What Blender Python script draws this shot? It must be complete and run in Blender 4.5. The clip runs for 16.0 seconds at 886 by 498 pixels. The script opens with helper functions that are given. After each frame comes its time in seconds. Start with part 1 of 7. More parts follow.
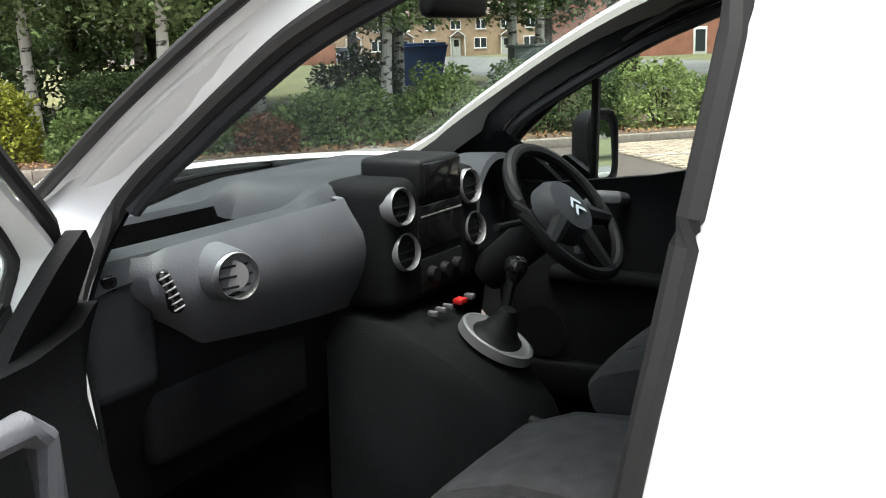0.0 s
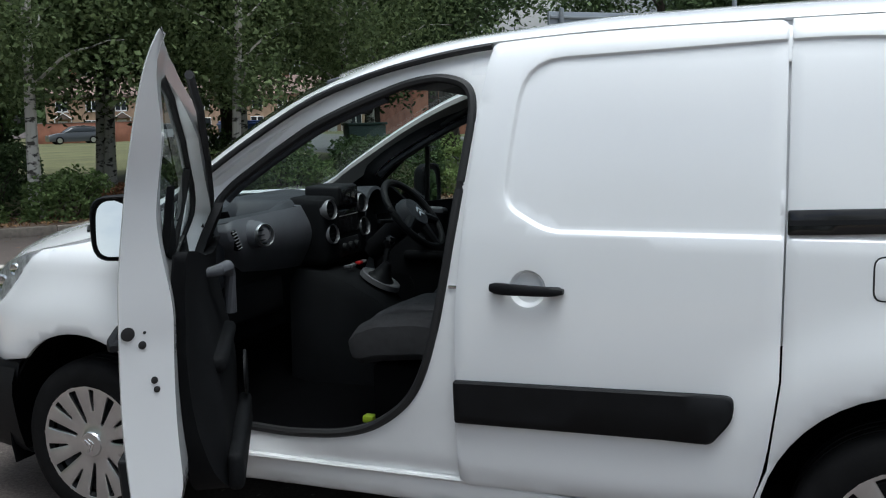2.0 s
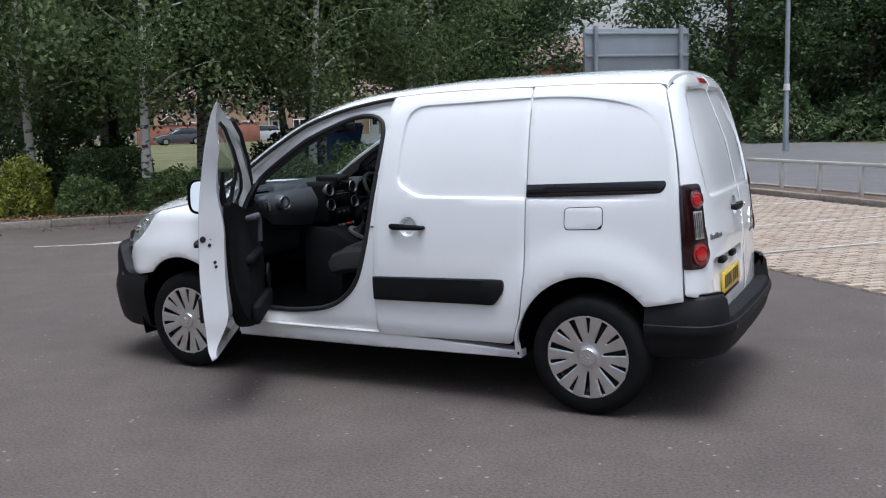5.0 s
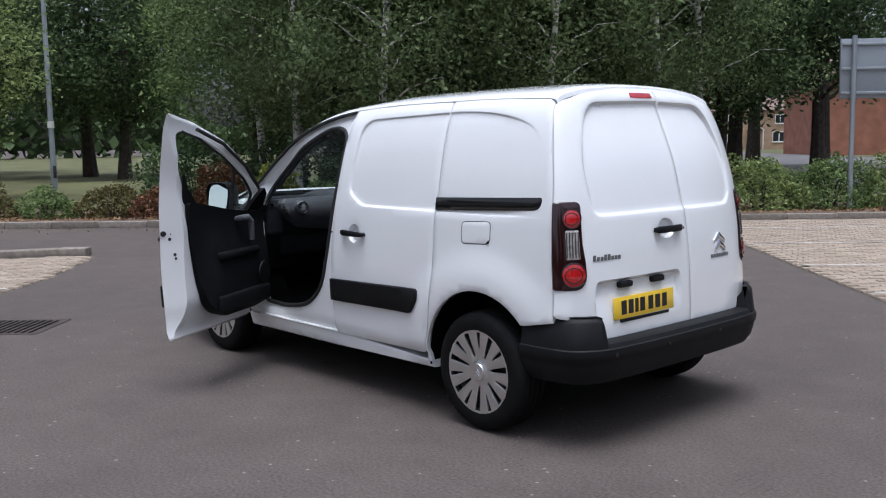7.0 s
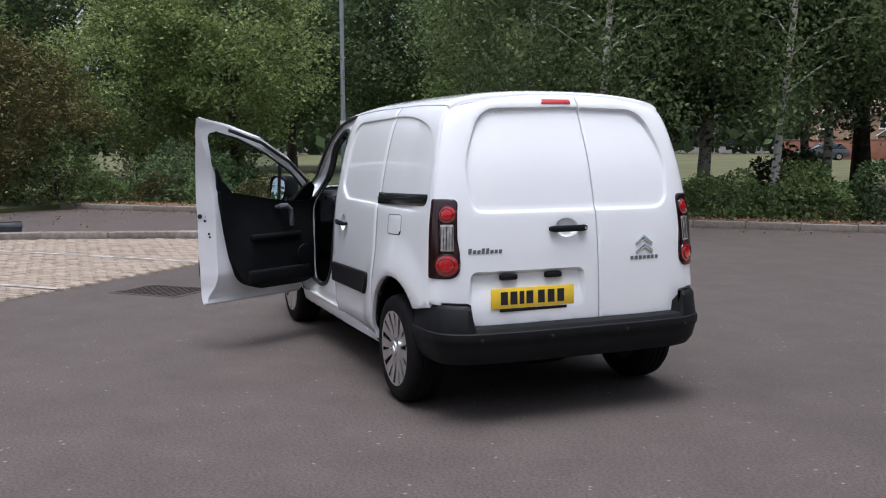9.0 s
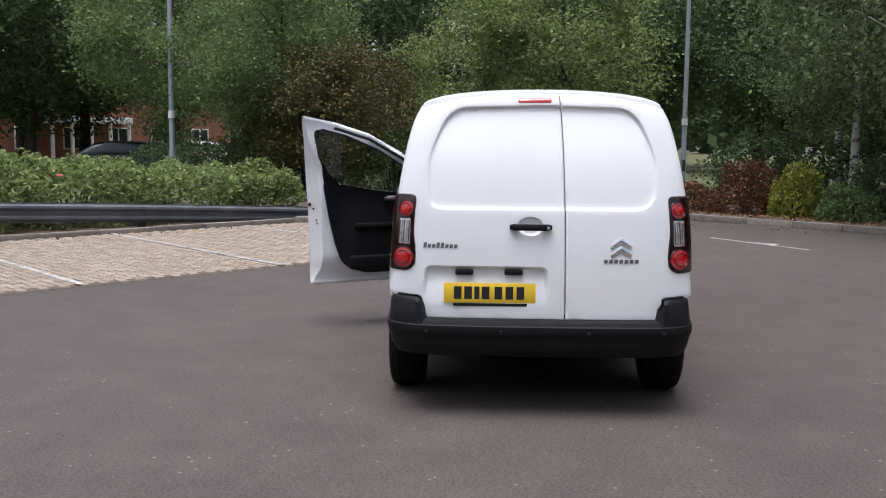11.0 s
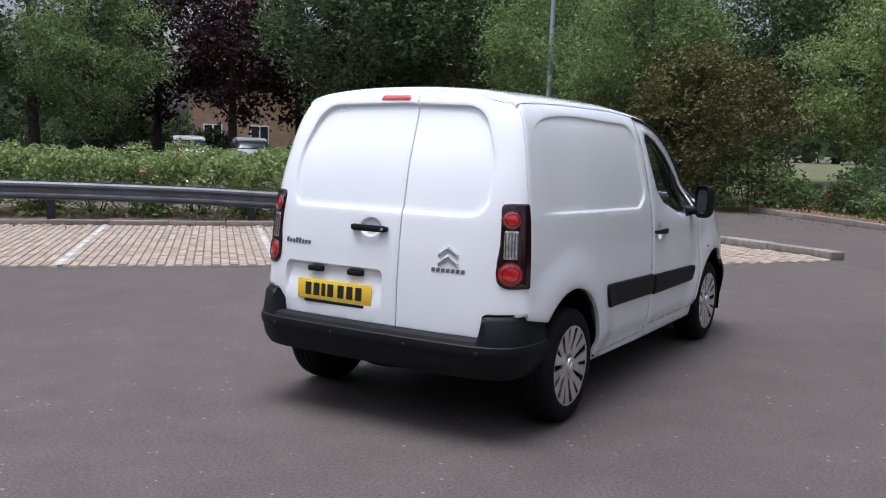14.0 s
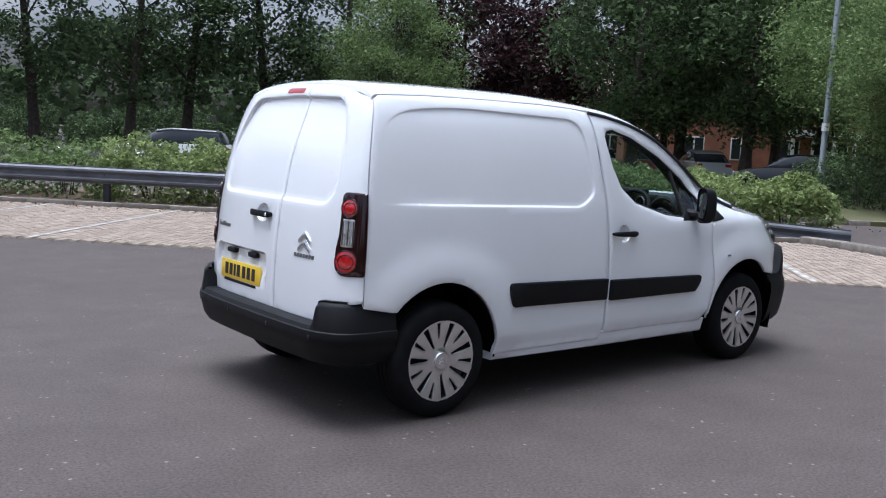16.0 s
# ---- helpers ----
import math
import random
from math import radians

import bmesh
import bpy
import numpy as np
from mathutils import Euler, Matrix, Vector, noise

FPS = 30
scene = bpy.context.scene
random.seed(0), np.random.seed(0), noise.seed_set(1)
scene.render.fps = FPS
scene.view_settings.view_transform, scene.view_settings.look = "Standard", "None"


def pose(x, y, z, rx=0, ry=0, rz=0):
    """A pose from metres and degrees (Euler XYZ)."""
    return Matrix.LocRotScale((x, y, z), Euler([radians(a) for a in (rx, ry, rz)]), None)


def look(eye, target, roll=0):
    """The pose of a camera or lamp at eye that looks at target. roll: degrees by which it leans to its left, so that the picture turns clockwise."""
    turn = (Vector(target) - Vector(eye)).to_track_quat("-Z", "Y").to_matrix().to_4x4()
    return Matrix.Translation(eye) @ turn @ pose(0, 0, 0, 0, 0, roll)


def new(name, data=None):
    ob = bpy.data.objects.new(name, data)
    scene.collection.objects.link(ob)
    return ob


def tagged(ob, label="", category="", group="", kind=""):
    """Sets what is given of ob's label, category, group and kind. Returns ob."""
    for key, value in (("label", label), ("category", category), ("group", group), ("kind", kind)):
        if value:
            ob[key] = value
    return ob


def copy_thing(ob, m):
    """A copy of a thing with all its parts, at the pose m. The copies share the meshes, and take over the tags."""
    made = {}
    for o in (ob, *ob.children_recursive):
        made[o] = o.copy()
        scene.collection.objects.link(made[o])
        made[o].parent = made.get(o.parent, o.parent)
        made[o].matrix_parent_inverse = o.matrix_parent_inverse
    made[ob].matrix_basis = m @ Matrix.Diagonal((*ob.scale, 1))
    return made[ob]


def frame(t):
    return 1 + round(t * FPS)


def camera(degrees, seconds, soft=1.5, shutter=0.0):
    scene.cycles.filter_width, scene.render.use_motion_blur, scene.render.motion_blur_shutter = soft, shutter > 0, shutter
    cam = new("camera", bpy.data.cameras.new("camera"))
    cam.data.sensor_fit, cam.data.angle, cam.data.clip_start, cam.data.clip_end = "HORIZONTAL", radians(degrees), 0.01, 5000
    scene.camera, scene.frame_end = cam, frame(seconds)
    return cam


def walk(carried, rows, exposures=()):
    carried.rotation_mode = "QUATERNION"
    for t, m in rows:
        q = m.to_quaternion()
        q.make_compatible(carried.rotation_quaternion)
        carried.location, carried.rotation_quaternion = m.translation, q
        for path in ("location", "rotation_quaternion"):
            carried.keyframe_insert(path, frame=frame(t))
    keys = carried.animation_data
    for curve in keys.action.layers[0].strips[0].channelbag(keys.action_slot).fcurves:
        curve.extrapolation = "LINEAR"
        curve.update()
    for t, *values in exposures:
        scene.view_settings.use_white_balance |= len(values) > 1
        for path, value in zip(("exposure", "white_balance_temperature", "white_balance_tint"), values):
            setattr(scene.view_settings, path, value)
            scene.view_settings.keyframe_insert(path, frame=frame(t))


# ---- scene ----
cam = camera(51.0, 16.0, soft=1.1)
PATH = [
    (0, (1.714, -1.618, 1.445), (0.671, 0.033, 1.016), -2.1),
    (0.5, (1.874, -2.024, 1.443), (0.95, -0.297, 1.04), -2.1),
    (1, (2.074, -2.454, 1.424), (1.248, -0.671, 1.052), -1.8),
    (1.5, (2.245, -2.963, 1.438), (1.481, -1.145, 1.107), -1.6),
    (2, (2.437, -3.44, 1.478), (1.713, -1.597, 1.196), -1.6),
    (2.5, (2.662, -3.915, 1.485), (1.958, -2.061, 1.231), -1.4),
    (3, (2.868, -4.389, 1.479), (2.174, -2.53, 1.225), -1.4),
    (3.5, (3.159, -4.792, 1.511), (2.467, -2.934, 1.252), -1.4),
    (4, (3.387, -5.164, 1.524), (2.684, -3.31, 1.26), -1.5),
    (4.5, (3.778, -5.414, 1.554), (2.997, -3.593, 1.285), -1.7),
    (4.7, (3.955, -5.412, 1.565), (3.126, -3.612, 1.291), -1.8),
    (7, (6.108, -4.153, 1.5), (4.635, -2.82, 1.272), -0.9),
    (7.5, (6.555, -3.757, 1.517), (4.964, -2.566, 1.288), -0.8),
    (8, (6.962, -3.475, 1.483), (5.29, -2.398, 1.271), -0.6),
    (10.5, (8.407, -0.871, 1.505), (6.425, -0.763, 1.258), 0.1),
    (11, (8.384, -0.337, 1.493), (6.399, -0.416, 1.265), 0.4),
    (11.5, (8.346, 0.215, 1.485), (6.374, -0.023, 1.256), 0.5),
    (12, (8.178, 0.764, 1.496), (6.228, 0.385, 1.265), 0.7),
    (12.5, (8.073, 1.175, 1.498), (6.145, 0.691, 1.274), 1.2),
    (13, (7.833, 1.703, 1.466), (5.961, 1.034, 1.245), 1.1),
    (13.5, (7.594, 2.279, 1.478), (5.798, 1.427, 1.256), 1.4),
    (14, (7.324, 2.813, 1.498), (5.624, 1.785, 1.27), 1.7),
    (14.5, (6.988, 3.327, 1.488), (5.37, 2.173, 1.26), 1.8),
    (15, (6.636, 3.809, 1.483), (5.121, 2.523, 1.256), 2.0),
    (15.5, (6.205, 4.231, 1.484), (4.812, 2.814, 1.254), 2.2),
    (16, (5.76, 4.667, 1.495), (4.527, 3.11, 1.259), 2.4),
]
LIGHT = [(0, 1.85, 6750, 6), (0.5, 1.18, 6450, 5), (1, 0.75, 6200, 3), (2, 0.20, 6000, 4), (3, 0.32, 5950, 4), (4.5, 0.42, 5850, 9), (7.5, 0.28, 5850, 12), (10.5, 0.36, 6150, 14), (13, 0.43, 6050, 14), (16, 0.52, 5600, 12)]
walk(cam, [(t, look(eye, target, roll)) for t, eye, target, roll in PATH], LIGHT)

world = bpy.data.worlds.new("world")
scene.world = world
world.use_nodes = True
SUN_ELEV, SUN_ROT = radians(80), radians(128)
_n, _l = world.node_tree.nodes, world.node_tree.links
sky = _n.new("ShaderNodeTexSky")
sky.sky_type, sky.sun_disc, sky.sun_elevation, sky.sun_rotation = "NISHITA", False, SUN_ELEV, SUN_ROT
sky.air_density, sky.dust_density, sky.ozone_density = 1.0, 7.0, 1.0
# broken white cloud over the whole sky
_tc, _map = _n.new("ShaderNodeTexCoord"), _n.new("ShaderNodeMapping")
_map.inputs["Scale"].default_value = (1.0, 1.0, 2.2)
_cl = _n.new("ShaderNodeTexNoise"); _cl.inputs["Scale"].default_value = 2.6; _cl.inputs["Detail"].default_value = 7; _cl.inputs["Roughness"].default_value = 0.55
_rg = _n.new("ShaderNodeMapRange"); _rg.inputs["From Min"].default_value = 0.38; _rg.inputs["From Max"].default_value = 0.62
_l.new(_tc.outputs["Generated"], _map.inputs["Vector"]); _l.new(_map.outputs[0], _cl.inputs["Vector"]); _l.new(_cl.outputs["Fac"], _rg.inputs["Value"])
_bw = _n.new("ShaderNodeRGBToBW"); _l.new(sky.outputs[0], _bw.inputs[0])
_up = _n.new("ShaderNodeMath"); _up.operation = "MULTIPLY"; _up.inputs[1].default_value = 1.45; _l.new(_bw.outputs[0], _up.inputs[0])
_dn = _n.new("ShaderNodeMix"); _dn.data_type = "RGBA"; _dn.blend_type = "MULTIPLY"; _dn.inputs["Factor"].default_value = 1.0; _dn.inputs[7].default_value = (0.66, 0.68, 0.72, 1)
_l.new(sky.outputs[0], _dn.inputs[6])
_mx = _n.new("ShaderNodeMix"); _mx.data_type = "RGBA"
_l.new(_rg.outputs[0], _mx.inputs["Factor"]); _l.new(_dn.outputs[2], _mx.inputs[6]); _l.new(_up.outputs[0], _mx.inputs[7])
_l.new(_mx.outputs[2], _n["Background"].inputs[0])
_n["Background"].inputs[1].default_value = 0.15
sun = new("sun", bpy.data.lights.new("sun", "SUN"))
sun.data.energy, sun.data.angle, sun.data.color = 1.5, radians(38), (1.0, 0.98, 0.95)
sun.matrix_basis = Vector((math.sin(SUN_ROT) * math.cos(SUN_ELEV), math.cos(SUN_ROT) * math.cos(SUN_ELEV), math.sin(SUN_ELEV))).to_track_quat("Z", "Y").to_matrix().to_4x4()

# ---- small builders ----
def mat(name, colour, rough=0.5, metal=0.0, coat=0.0, noise_scale=0.0, var=0.15, bump=0.0, bump_scale=0.0, emit=0.0, spec=0.5):
    m = bpy.data.materials.new(name)
    m.use_nodes = True
    n, l = m.node_tree.nodes, m.node_tree.links
    b = n["Principled BSDF"]
    b.inputs["Base Color"].default_value = (*colour, 1)
    b.inputs["Roughness"].default_value = rough
    b.inputs["Metallic"].default_value = metal
    b.inputs["Coat Weight"].default_value = coat
    b.inputs["Coat Roughness"].default_value = 0.04
    b.inputs["Specular IOR Level"].default_value = spec
    if emit:
        b.inputs["Emission Color"].default_value = (*colour, 1)
        b.inputs["Emission Strength"].default_value = emit
    tc = n.new("ShaderNodeTexCoord")
    if noise_scale:
        big = n.new("ShaderNodeTexNoise"); big.inputs["Scale"].default_value = noise_scale; big.inputs["Detail"].default_value = 6
        l.new(tc.outputs["Object"], big.inputs["Vector"])
        ramp = n.new("ShaderNodeMapRange"); ramp.inputs["From Min"].default_value = 0.3; ramp.inputs["From Max"].default_value = 0.7
        ramp.inputs["To Min"].default_value = 1 - var; ramp.inputs["To Max"].default_value = 1 + var
        l.new(big.outputs["Fac"], ramp.inputs["Value"])
        mul = n.new("ShaderNodeMix"); mul.data_type = "RGBA"; mul.blend_type = "MULTIPLY"; mul.inputs["Factor"].default_value = 1
        mul.inputs[6].default_value = (*colour, 1)
        l.new(ramp.outputs["Result"], mul.inputs[7])
        l.new(mul.outputs[2], b.inputs["Base Color"])
    if bump:
        fine = n.new("ShaderNodeTexNoise"); fine.inputs["Scale"].default_value = bump_scale; fine.inputs["Detail"].default_value = 4
        l.new(tc.outputs["Object"], fine.inputs["Vector"])
        bp = n.new("ShaderNodeBump"); bp.inputs["Strength"].default_value = bump; bp.inputs["Distance"].default_value = 0.01
        l.new(fine.outputs["Fac"], bp.inputs["Height"])
        l.new(bp.outputs["Normal"], b.inputs["Normal"])
    return m


def glass_mat(name, tint, gloss=0.0):
    m = bpy.data.materials.new(name)
    m.use_nodes = True
    n, l = m.node_tree.nodes, m.node_tree.links
    n.clear()
    out = n.new("ShaderNodeOutputMaterial"); mix = n.new("ShaderNodeMixShader"); tr = n.new("ShaderNodeBsdfTransparent"); gl = n.new("ShaderNodeBsdfGlossy")
    lw = n.new("ShaderNodeLayerWeight"); lw.inputs["Blend"].default_value = 0.5
    pw = n.new("ShaderNodeMath"); pw.operation = "POWER"; pw.inputs[1].default_value = 4.5
    fr = n.new("ShaderNodeMath"); fr.operation = "MULTIPLY_ADD"; fr.inputs[1].default_value = 0.9; fr.inputs[2].default_value = 0.045
    l.new(lw.outputs["Facing"], pw.inputs[0]); l.new(pw.outputs[0], fr.inputs[0])
    tr.inputs["Color"].default_value = (*tint, 1)
    gl.inputs["Roughness"].default_value = gloss
    l.new(fr.outputs[0], mix.inputs[0]); l.new(tr.outputs[0], mix.inputs[1]); l.new(gl.outputs[0], mix.inputs[2]); l.new(mix.outputs[0], out.inputs["Surface"])
    return m


def finish(me, angle=35):
    me.polygons.foreach_set("use_smooth", [True] * len(me.polygons))
    me.set_sharp_from_angle(angle=radians(angle))
    me.update()
    return me


def mesh_of(verts, faces, fix=False, angle=35):
    me = bpy.data.meshes.new("mesh")
    me.from_pydata([tuple(map(float, v)) for v in verts], [], [tuple(map(int, f)) for f in faces])
    if fix:
        bm = bmesh.new(); bm.from_mesh(me); bmesh.ops.remove_doubles(bm, verts=bm.verts, dist=1e-5)
        bmesh.ops.recalc_face_normals(bm, faces=bm.faces); bm.to_mesh(me); bm.free()
    return finish(me, angle)


def part(name, shape, material, parent, label=""):
    """One mesh object under a thing or a part. shape: a mesh or a bmesh."""
    if isinstance(shape, bmesh.types.BMesh):
        me = bpy.data.meshes.new(name); shape.to_mesh(me); shape.free(); shape = finish(me)
    shape.name = name
    if not shape.materials:
        shape.materials.append(material)
    ob = new(name, shape)
    ob.parent = parent
    if label:
        ob["label"] = label
    return ob


def thing(name, label, category, group="", kind="", at=None):
    ob = new(name)
    if at is not None:
        ob.matrix_basis = at
    return tagged(ob, label, category, group, kind)


def rbox(x0, x1, y0, y1, z0, z1, r=0.01, seg=2):
    bm = bmesh.new()
    bmesh.ops.create_cube(bm, size=1)
    for v in bm.verts:
        v.co = (x0 + (v.co.x + 0.5) * (x1 - x0), y0 + (v.co.y + 0.5) * (y1 - y0), z0 + (v.co.z + 0.5) * (z1 - z0))
    if r:
        bmesh.ops.bevel(bm, geom=bm.edges[:], offset=min(r, 0.49 * min(abs(x1 - x0), abs(y1 - y0), abs(z1 - z0))), segments=seg, affect="EDGES", profile=0.5)
    return bm


def grid_mesh(rows, close_u=False, close_v=False, caps=False, fix=True, angle=35):
    """A sheet through rows of points, all rows of one length."""
    nr, nc = len(rows), len(rows[0])
    verts = [p for r in rows for p in r]
    faces = []
    for i in range(nr if close_u else nr - 1):
        for j in range(nc if close_v else nc - 1):
            a, b = i * nc + j, i * nc + (j + 1) % nc
            c, d = ((i + 1) % nr) * nc + (j + 1) % nc, ((i + 1) % nr) * nc + j
            faces.append((a, b, c, d))
    if caps:
        faces.append(tuple(range(nc)))
        faces.append(tuple((nr - 1) * nc + j for j in range(nc)))
    return mesh_of(verts, faces, fix, angle)


def thick_sheet(rows, t):
    """The sheet through rows given a thickness along -z of its own normals."""
    me = grid_mesh(rows)
    bm = bmesh.new(); bm.from_mesh(me)
    bmesh.ops.solidify(bm, geom=bm.faces[:], thickness=t)
    bmesh.ops.recalc_face_normals(bm, faces=bm.faces)
    bm.to_mesh(me); bm.free()
    return finish(me)


def tube(points, radius, n=10, closed=False):
    pts = [Vector(p) for p in points]
    rows = []
    up = Vector((0.13, 0.21, 0.97))
    for i, p in enumerate(pts):
        a = pts[i - 1] if (i or closed) else p
        b = pts[(i + 1) % len(pts)] if (closed or i < len(pts) - 1) else p
        d = (b - a).normalized()
        s = d.cross(up)
        s = s.normalized() if s.length > 0.05 else d.cross(Vector((1, 0, 0))).normalized()
        w = s.cross(d)
        r = radius[i] if isinstance(radius, (list, tuple)) else radius
        rows.append([p + (s * math.cos(2 * math.pi * k / n) + w * math.sin(2 * math.pi * k / n)) * r for k in range(n)])
    return grid_mesh(rows, close_u=closed, close_v=True, caps=not closed)


def lathe(profile, n=32, axis="y"):
    """A profile of (radius, along) pairs turned about an axis."""
    rows = []
    for r, h in profile:
        ring = []
        for k in range(n):
            a = 2 * math.pi * k / n
            c, s = r * math.cos(a), r * math.sin(a)
            ring.append({"y": (c, h, s), "z": (c, s, h), "x": (h, c, s)}[axis])
        rows.append(ring)
    return grid_mesh(rows, close_v=True, caps=True)


def moved(me, m):
    me.transform(m)
    return me


def join(meshes):
    bm = bmesh.new()
    for me in meshes:
        bm.from_mesh(me)
    out = bpy.data.meshes.new("mesh"); bm.to_mesh(out); bm.free()
    return finish(out)


def to_mesh(bm):
    me = bpy.data.meshes.new("mesh"); bm.to_mesh(me); bm.free()
    return finish(me)


# ---- flat outlines and panels that follow a curved surface ----
def rounded(points, step=0.03):
    """A closed outline from (a, b, radius) corners, with rounded corners and short steps."""
    out = []
    n = len(points)
    for i in range(n):
        p0, p, p2 = (np.array(points[k % n][:2], float) for k in (i - 1, i, i + 1))
        r = points[i][2] if len(points[i]) > 2 else 0.0
        if r:
            d0, d2 = np.linalg.norm(p0 - p), np.linalg.norm(p2 - p)
            a = p + (p0 - p) * min(r / d0, 0.48)
            c = p + (p2 - p) * min(r / d2, 0.48)
            for k in range(6):
                w = k / 5
                out.append((1 - w) ** 2 * a + 2 * w * (1 - w) * p + w * w * c)
        else:
            out.append(p)
    full = []
    for i in range(len(out)):
        a, b = out[i], out[(i + 1) % len(out)]
        d = np.linalg.norm(b - a)
        if d < 1e-6:
            continue
        k = max(1, int(math.ceil(d / step)))
        full += [a + (b - a) * j / k for j in range(k)]
    return np.array(full)


def inside(poly, pts):
    """Which points lie inside a closed outline."""
    res = []
    x0, y0 = poly[:, 0][None], poly[:, 1][None]
    q = np.roll(poly, -1, axis=0)
    x1, y1 = q[:, 0][None], q[:, 1][None]
    dy = np.where(y1 == y0, 1e-12, y1 - y0)
    for k in range(0, len(pts), 4000):
        x, y = pts[k:k + 4000, 0][:, None], pts[k:k + 4000, 1][:, None]
        hit = ((y0 > y) != (y1 > y)) & (x < (x1 - x0) * (y - y0) / dy + x0)
        res.append(hit.sum(1) % 2 == 1)
    return np.concatenate(res) if res else np.zeros(0, bool)


def dist_to(poly, pts):
    """How far points lie from a closed outline."""
    res = []
    d = np.roll(poly, -1, axis=0) - poly
    dd = np.maximum((d * d).sum(1), 1e-12)
    for k in range(0, len(pts), 4000):
        r = pts[k:k + 4000, None, :] - poly[None]
        t = np.clip((r * d[None]).sum(2) / dd, 0, 1)
        r = r - t[:, :, None] * d[None]
        res.append(np.sqrt((r * r).sum(2).min(1)))
    return np.concatenate(res) if res else np.zeros(0)


def offset_outline(poly, d):
    """Each point of a closed outline moved inwards by d."""
    area = np.sum(poly[:, 0] * np.roll(poly[:, 1], -1) - np.roll(poly[:, 0], -1) * poly[:, 1])
    t = np.roll(poly, -1, axis=0) - np.roll(poly, 1, axis=0)
    t /= np.maximum(np.linalg.norm(t, axis=1), 1e-9)[:, None]
    nrm = np.stack([-t[:, 1], t[:, 0]], 1) * (1 if area > 0 else -1)
    return poly + nrm * d


def panel(outline, surface, holes=(), grid=0.035, thick=0.02, roll=0.004, lines=(), back=True, back_inset=0.0):
    """A sheet of metal cut to an outline on surface(a, b, depth), with rolled edges and a return all round.
    lines: (outline, offsets) that need points along them."""
    from mathutils.geometry import delaunay_2d_cdt
    loops = [outline] + list(holes)
    verts, edges = [], []
    for lp in loops:
        s = len(verts)
        verts += [tuple(p) for p in lp]
        edges += [(s + i, s + (i + 1) % len(lp)) for i in range(len(lp))]
    lo, hi = outline.min(0), outline.max(0)
    gx, gy = np.meshgrid(np.arange(lo[0] + grid / 2, hi[0], grid), np.arange(lo[1] + grid / 2, hi[1], grid))
    cand = np.stack([gx.ravel(), gy.ravel()], 1)
    extra = [cand]
    if roll:
        extra += [offset_outline(lp, 0.006 if k == 0 else -0.006) for k, lp in enumerate(loops)]
    for lp, offs in lines:
        extra += [offset_outline(lp, o) for o in offs]
    free = np.concatenate(extra)
    ok = inside(outline, free)
    for h in holes:
        ok &= ~inside(h, free)
    d = np.min([dist_to(lp, free) for lp in loops], axis=0)
    keep_grid = np.ones(len(free), bool)
    keep_grid[:len(cand)] = d[:len(cand)] > 0.4 * grid
    for lp, offs in lines:
        keep_grid[:len(cand)] &= dist_to(lp, cand) > max(abs(o) for o in offs) + 0.2 * grid
    free = free[ok & keep_grid & (d > 0.003)]
    verts += [tuple(p) for p in free]
    res = delaunay_2d_cdt([Vector(v) for v in verts], edges, [], 0, 1e-5)
    v2 = np.array([tuple(v) for v in res[0]])
    tri = np.array([f for f in res[2] if len(f) == 3])
    cen = v2[tri].mean(1)
    ok = inside(outline, cen)
    for h in holes:
        ok &= ~inside(h, cen)
    tri = tri[ok]
    dd = np.min([dist_to(lp, v2) for lp in loops], axis=0)
    depth = np.where(dd < 0.0055, roll * (1 - dd / 0.0055) ** 2, 0.0) if roll else np.zeros(len(v2))
    pts = [surface(p[0], p[1], q) for p, q in zip(v2, depth)]
    faces = [tuple(t) for t in tri]
    if back:
        n0 = len(pts)
        vb = v2
        if back_inset:
            vb = v2.copy()
            src = np.array(outline)
            keep = np.array([(1 - 0.72 * ease((p[1] - 1.30) / 0.25)) * (0.25 + 0.75 * ease((p[1] - 0.34) / 0.16)) for p in src])
            ins = src + (offset_outline(src, back_inset) - src) * keep[:, None]
            gap = np.min([dist_to(h, v2) for h in holes], axis=0) if holes else np.full(len(v2), 1.0)
            rim = dist_to(outline, v2)
            for i, p in enumerate(v2):
                k = np.argmin(np.sum((src - p) ** 2, 1))
                share = max(0.0, 1 - rim[i] / 0.16) * gap[i] / (gap[i] + rim[i] + 1e-6)
                vb[i] = p + (ins[k] - src[k]) * share
        pts += [surface(p[0], p[1], thick) for p in vb]
        faces += [(t[2] + n0, t[1] + n0, t[0] + n0) for t in tri]
        cnt = {}
        for t in tri:
            for k in range(3):
                e = (t[k], t[(k + 1) % 3])
                cnt[tuple(sorted(e))] = cnt.get(tuple(sorted(e)), []) + [e]
        for e in cnt.values():
            if len(e) == 1:
                a, b = e[0]
                faces.append((b, a, a + n0, b + n0))
    me = mesh_of(pts, faces, False, 40)
    bm = bmesh.new(); bm.from_mesh(me); bmesh.ops.recalc_face_normals(bm, faces=bm.faces); bm.to_mesh(me); bm.free()
    return finish(me, 40)

# ---- the van: shape functions; x runs to the rear, front hubs at x = 0 ----
def table(pairs):
    xs, ys = [p[0] for p in pairs], [p[1] for p in pairs]
    return lambda v: float(np.interp(v, xs, ys))


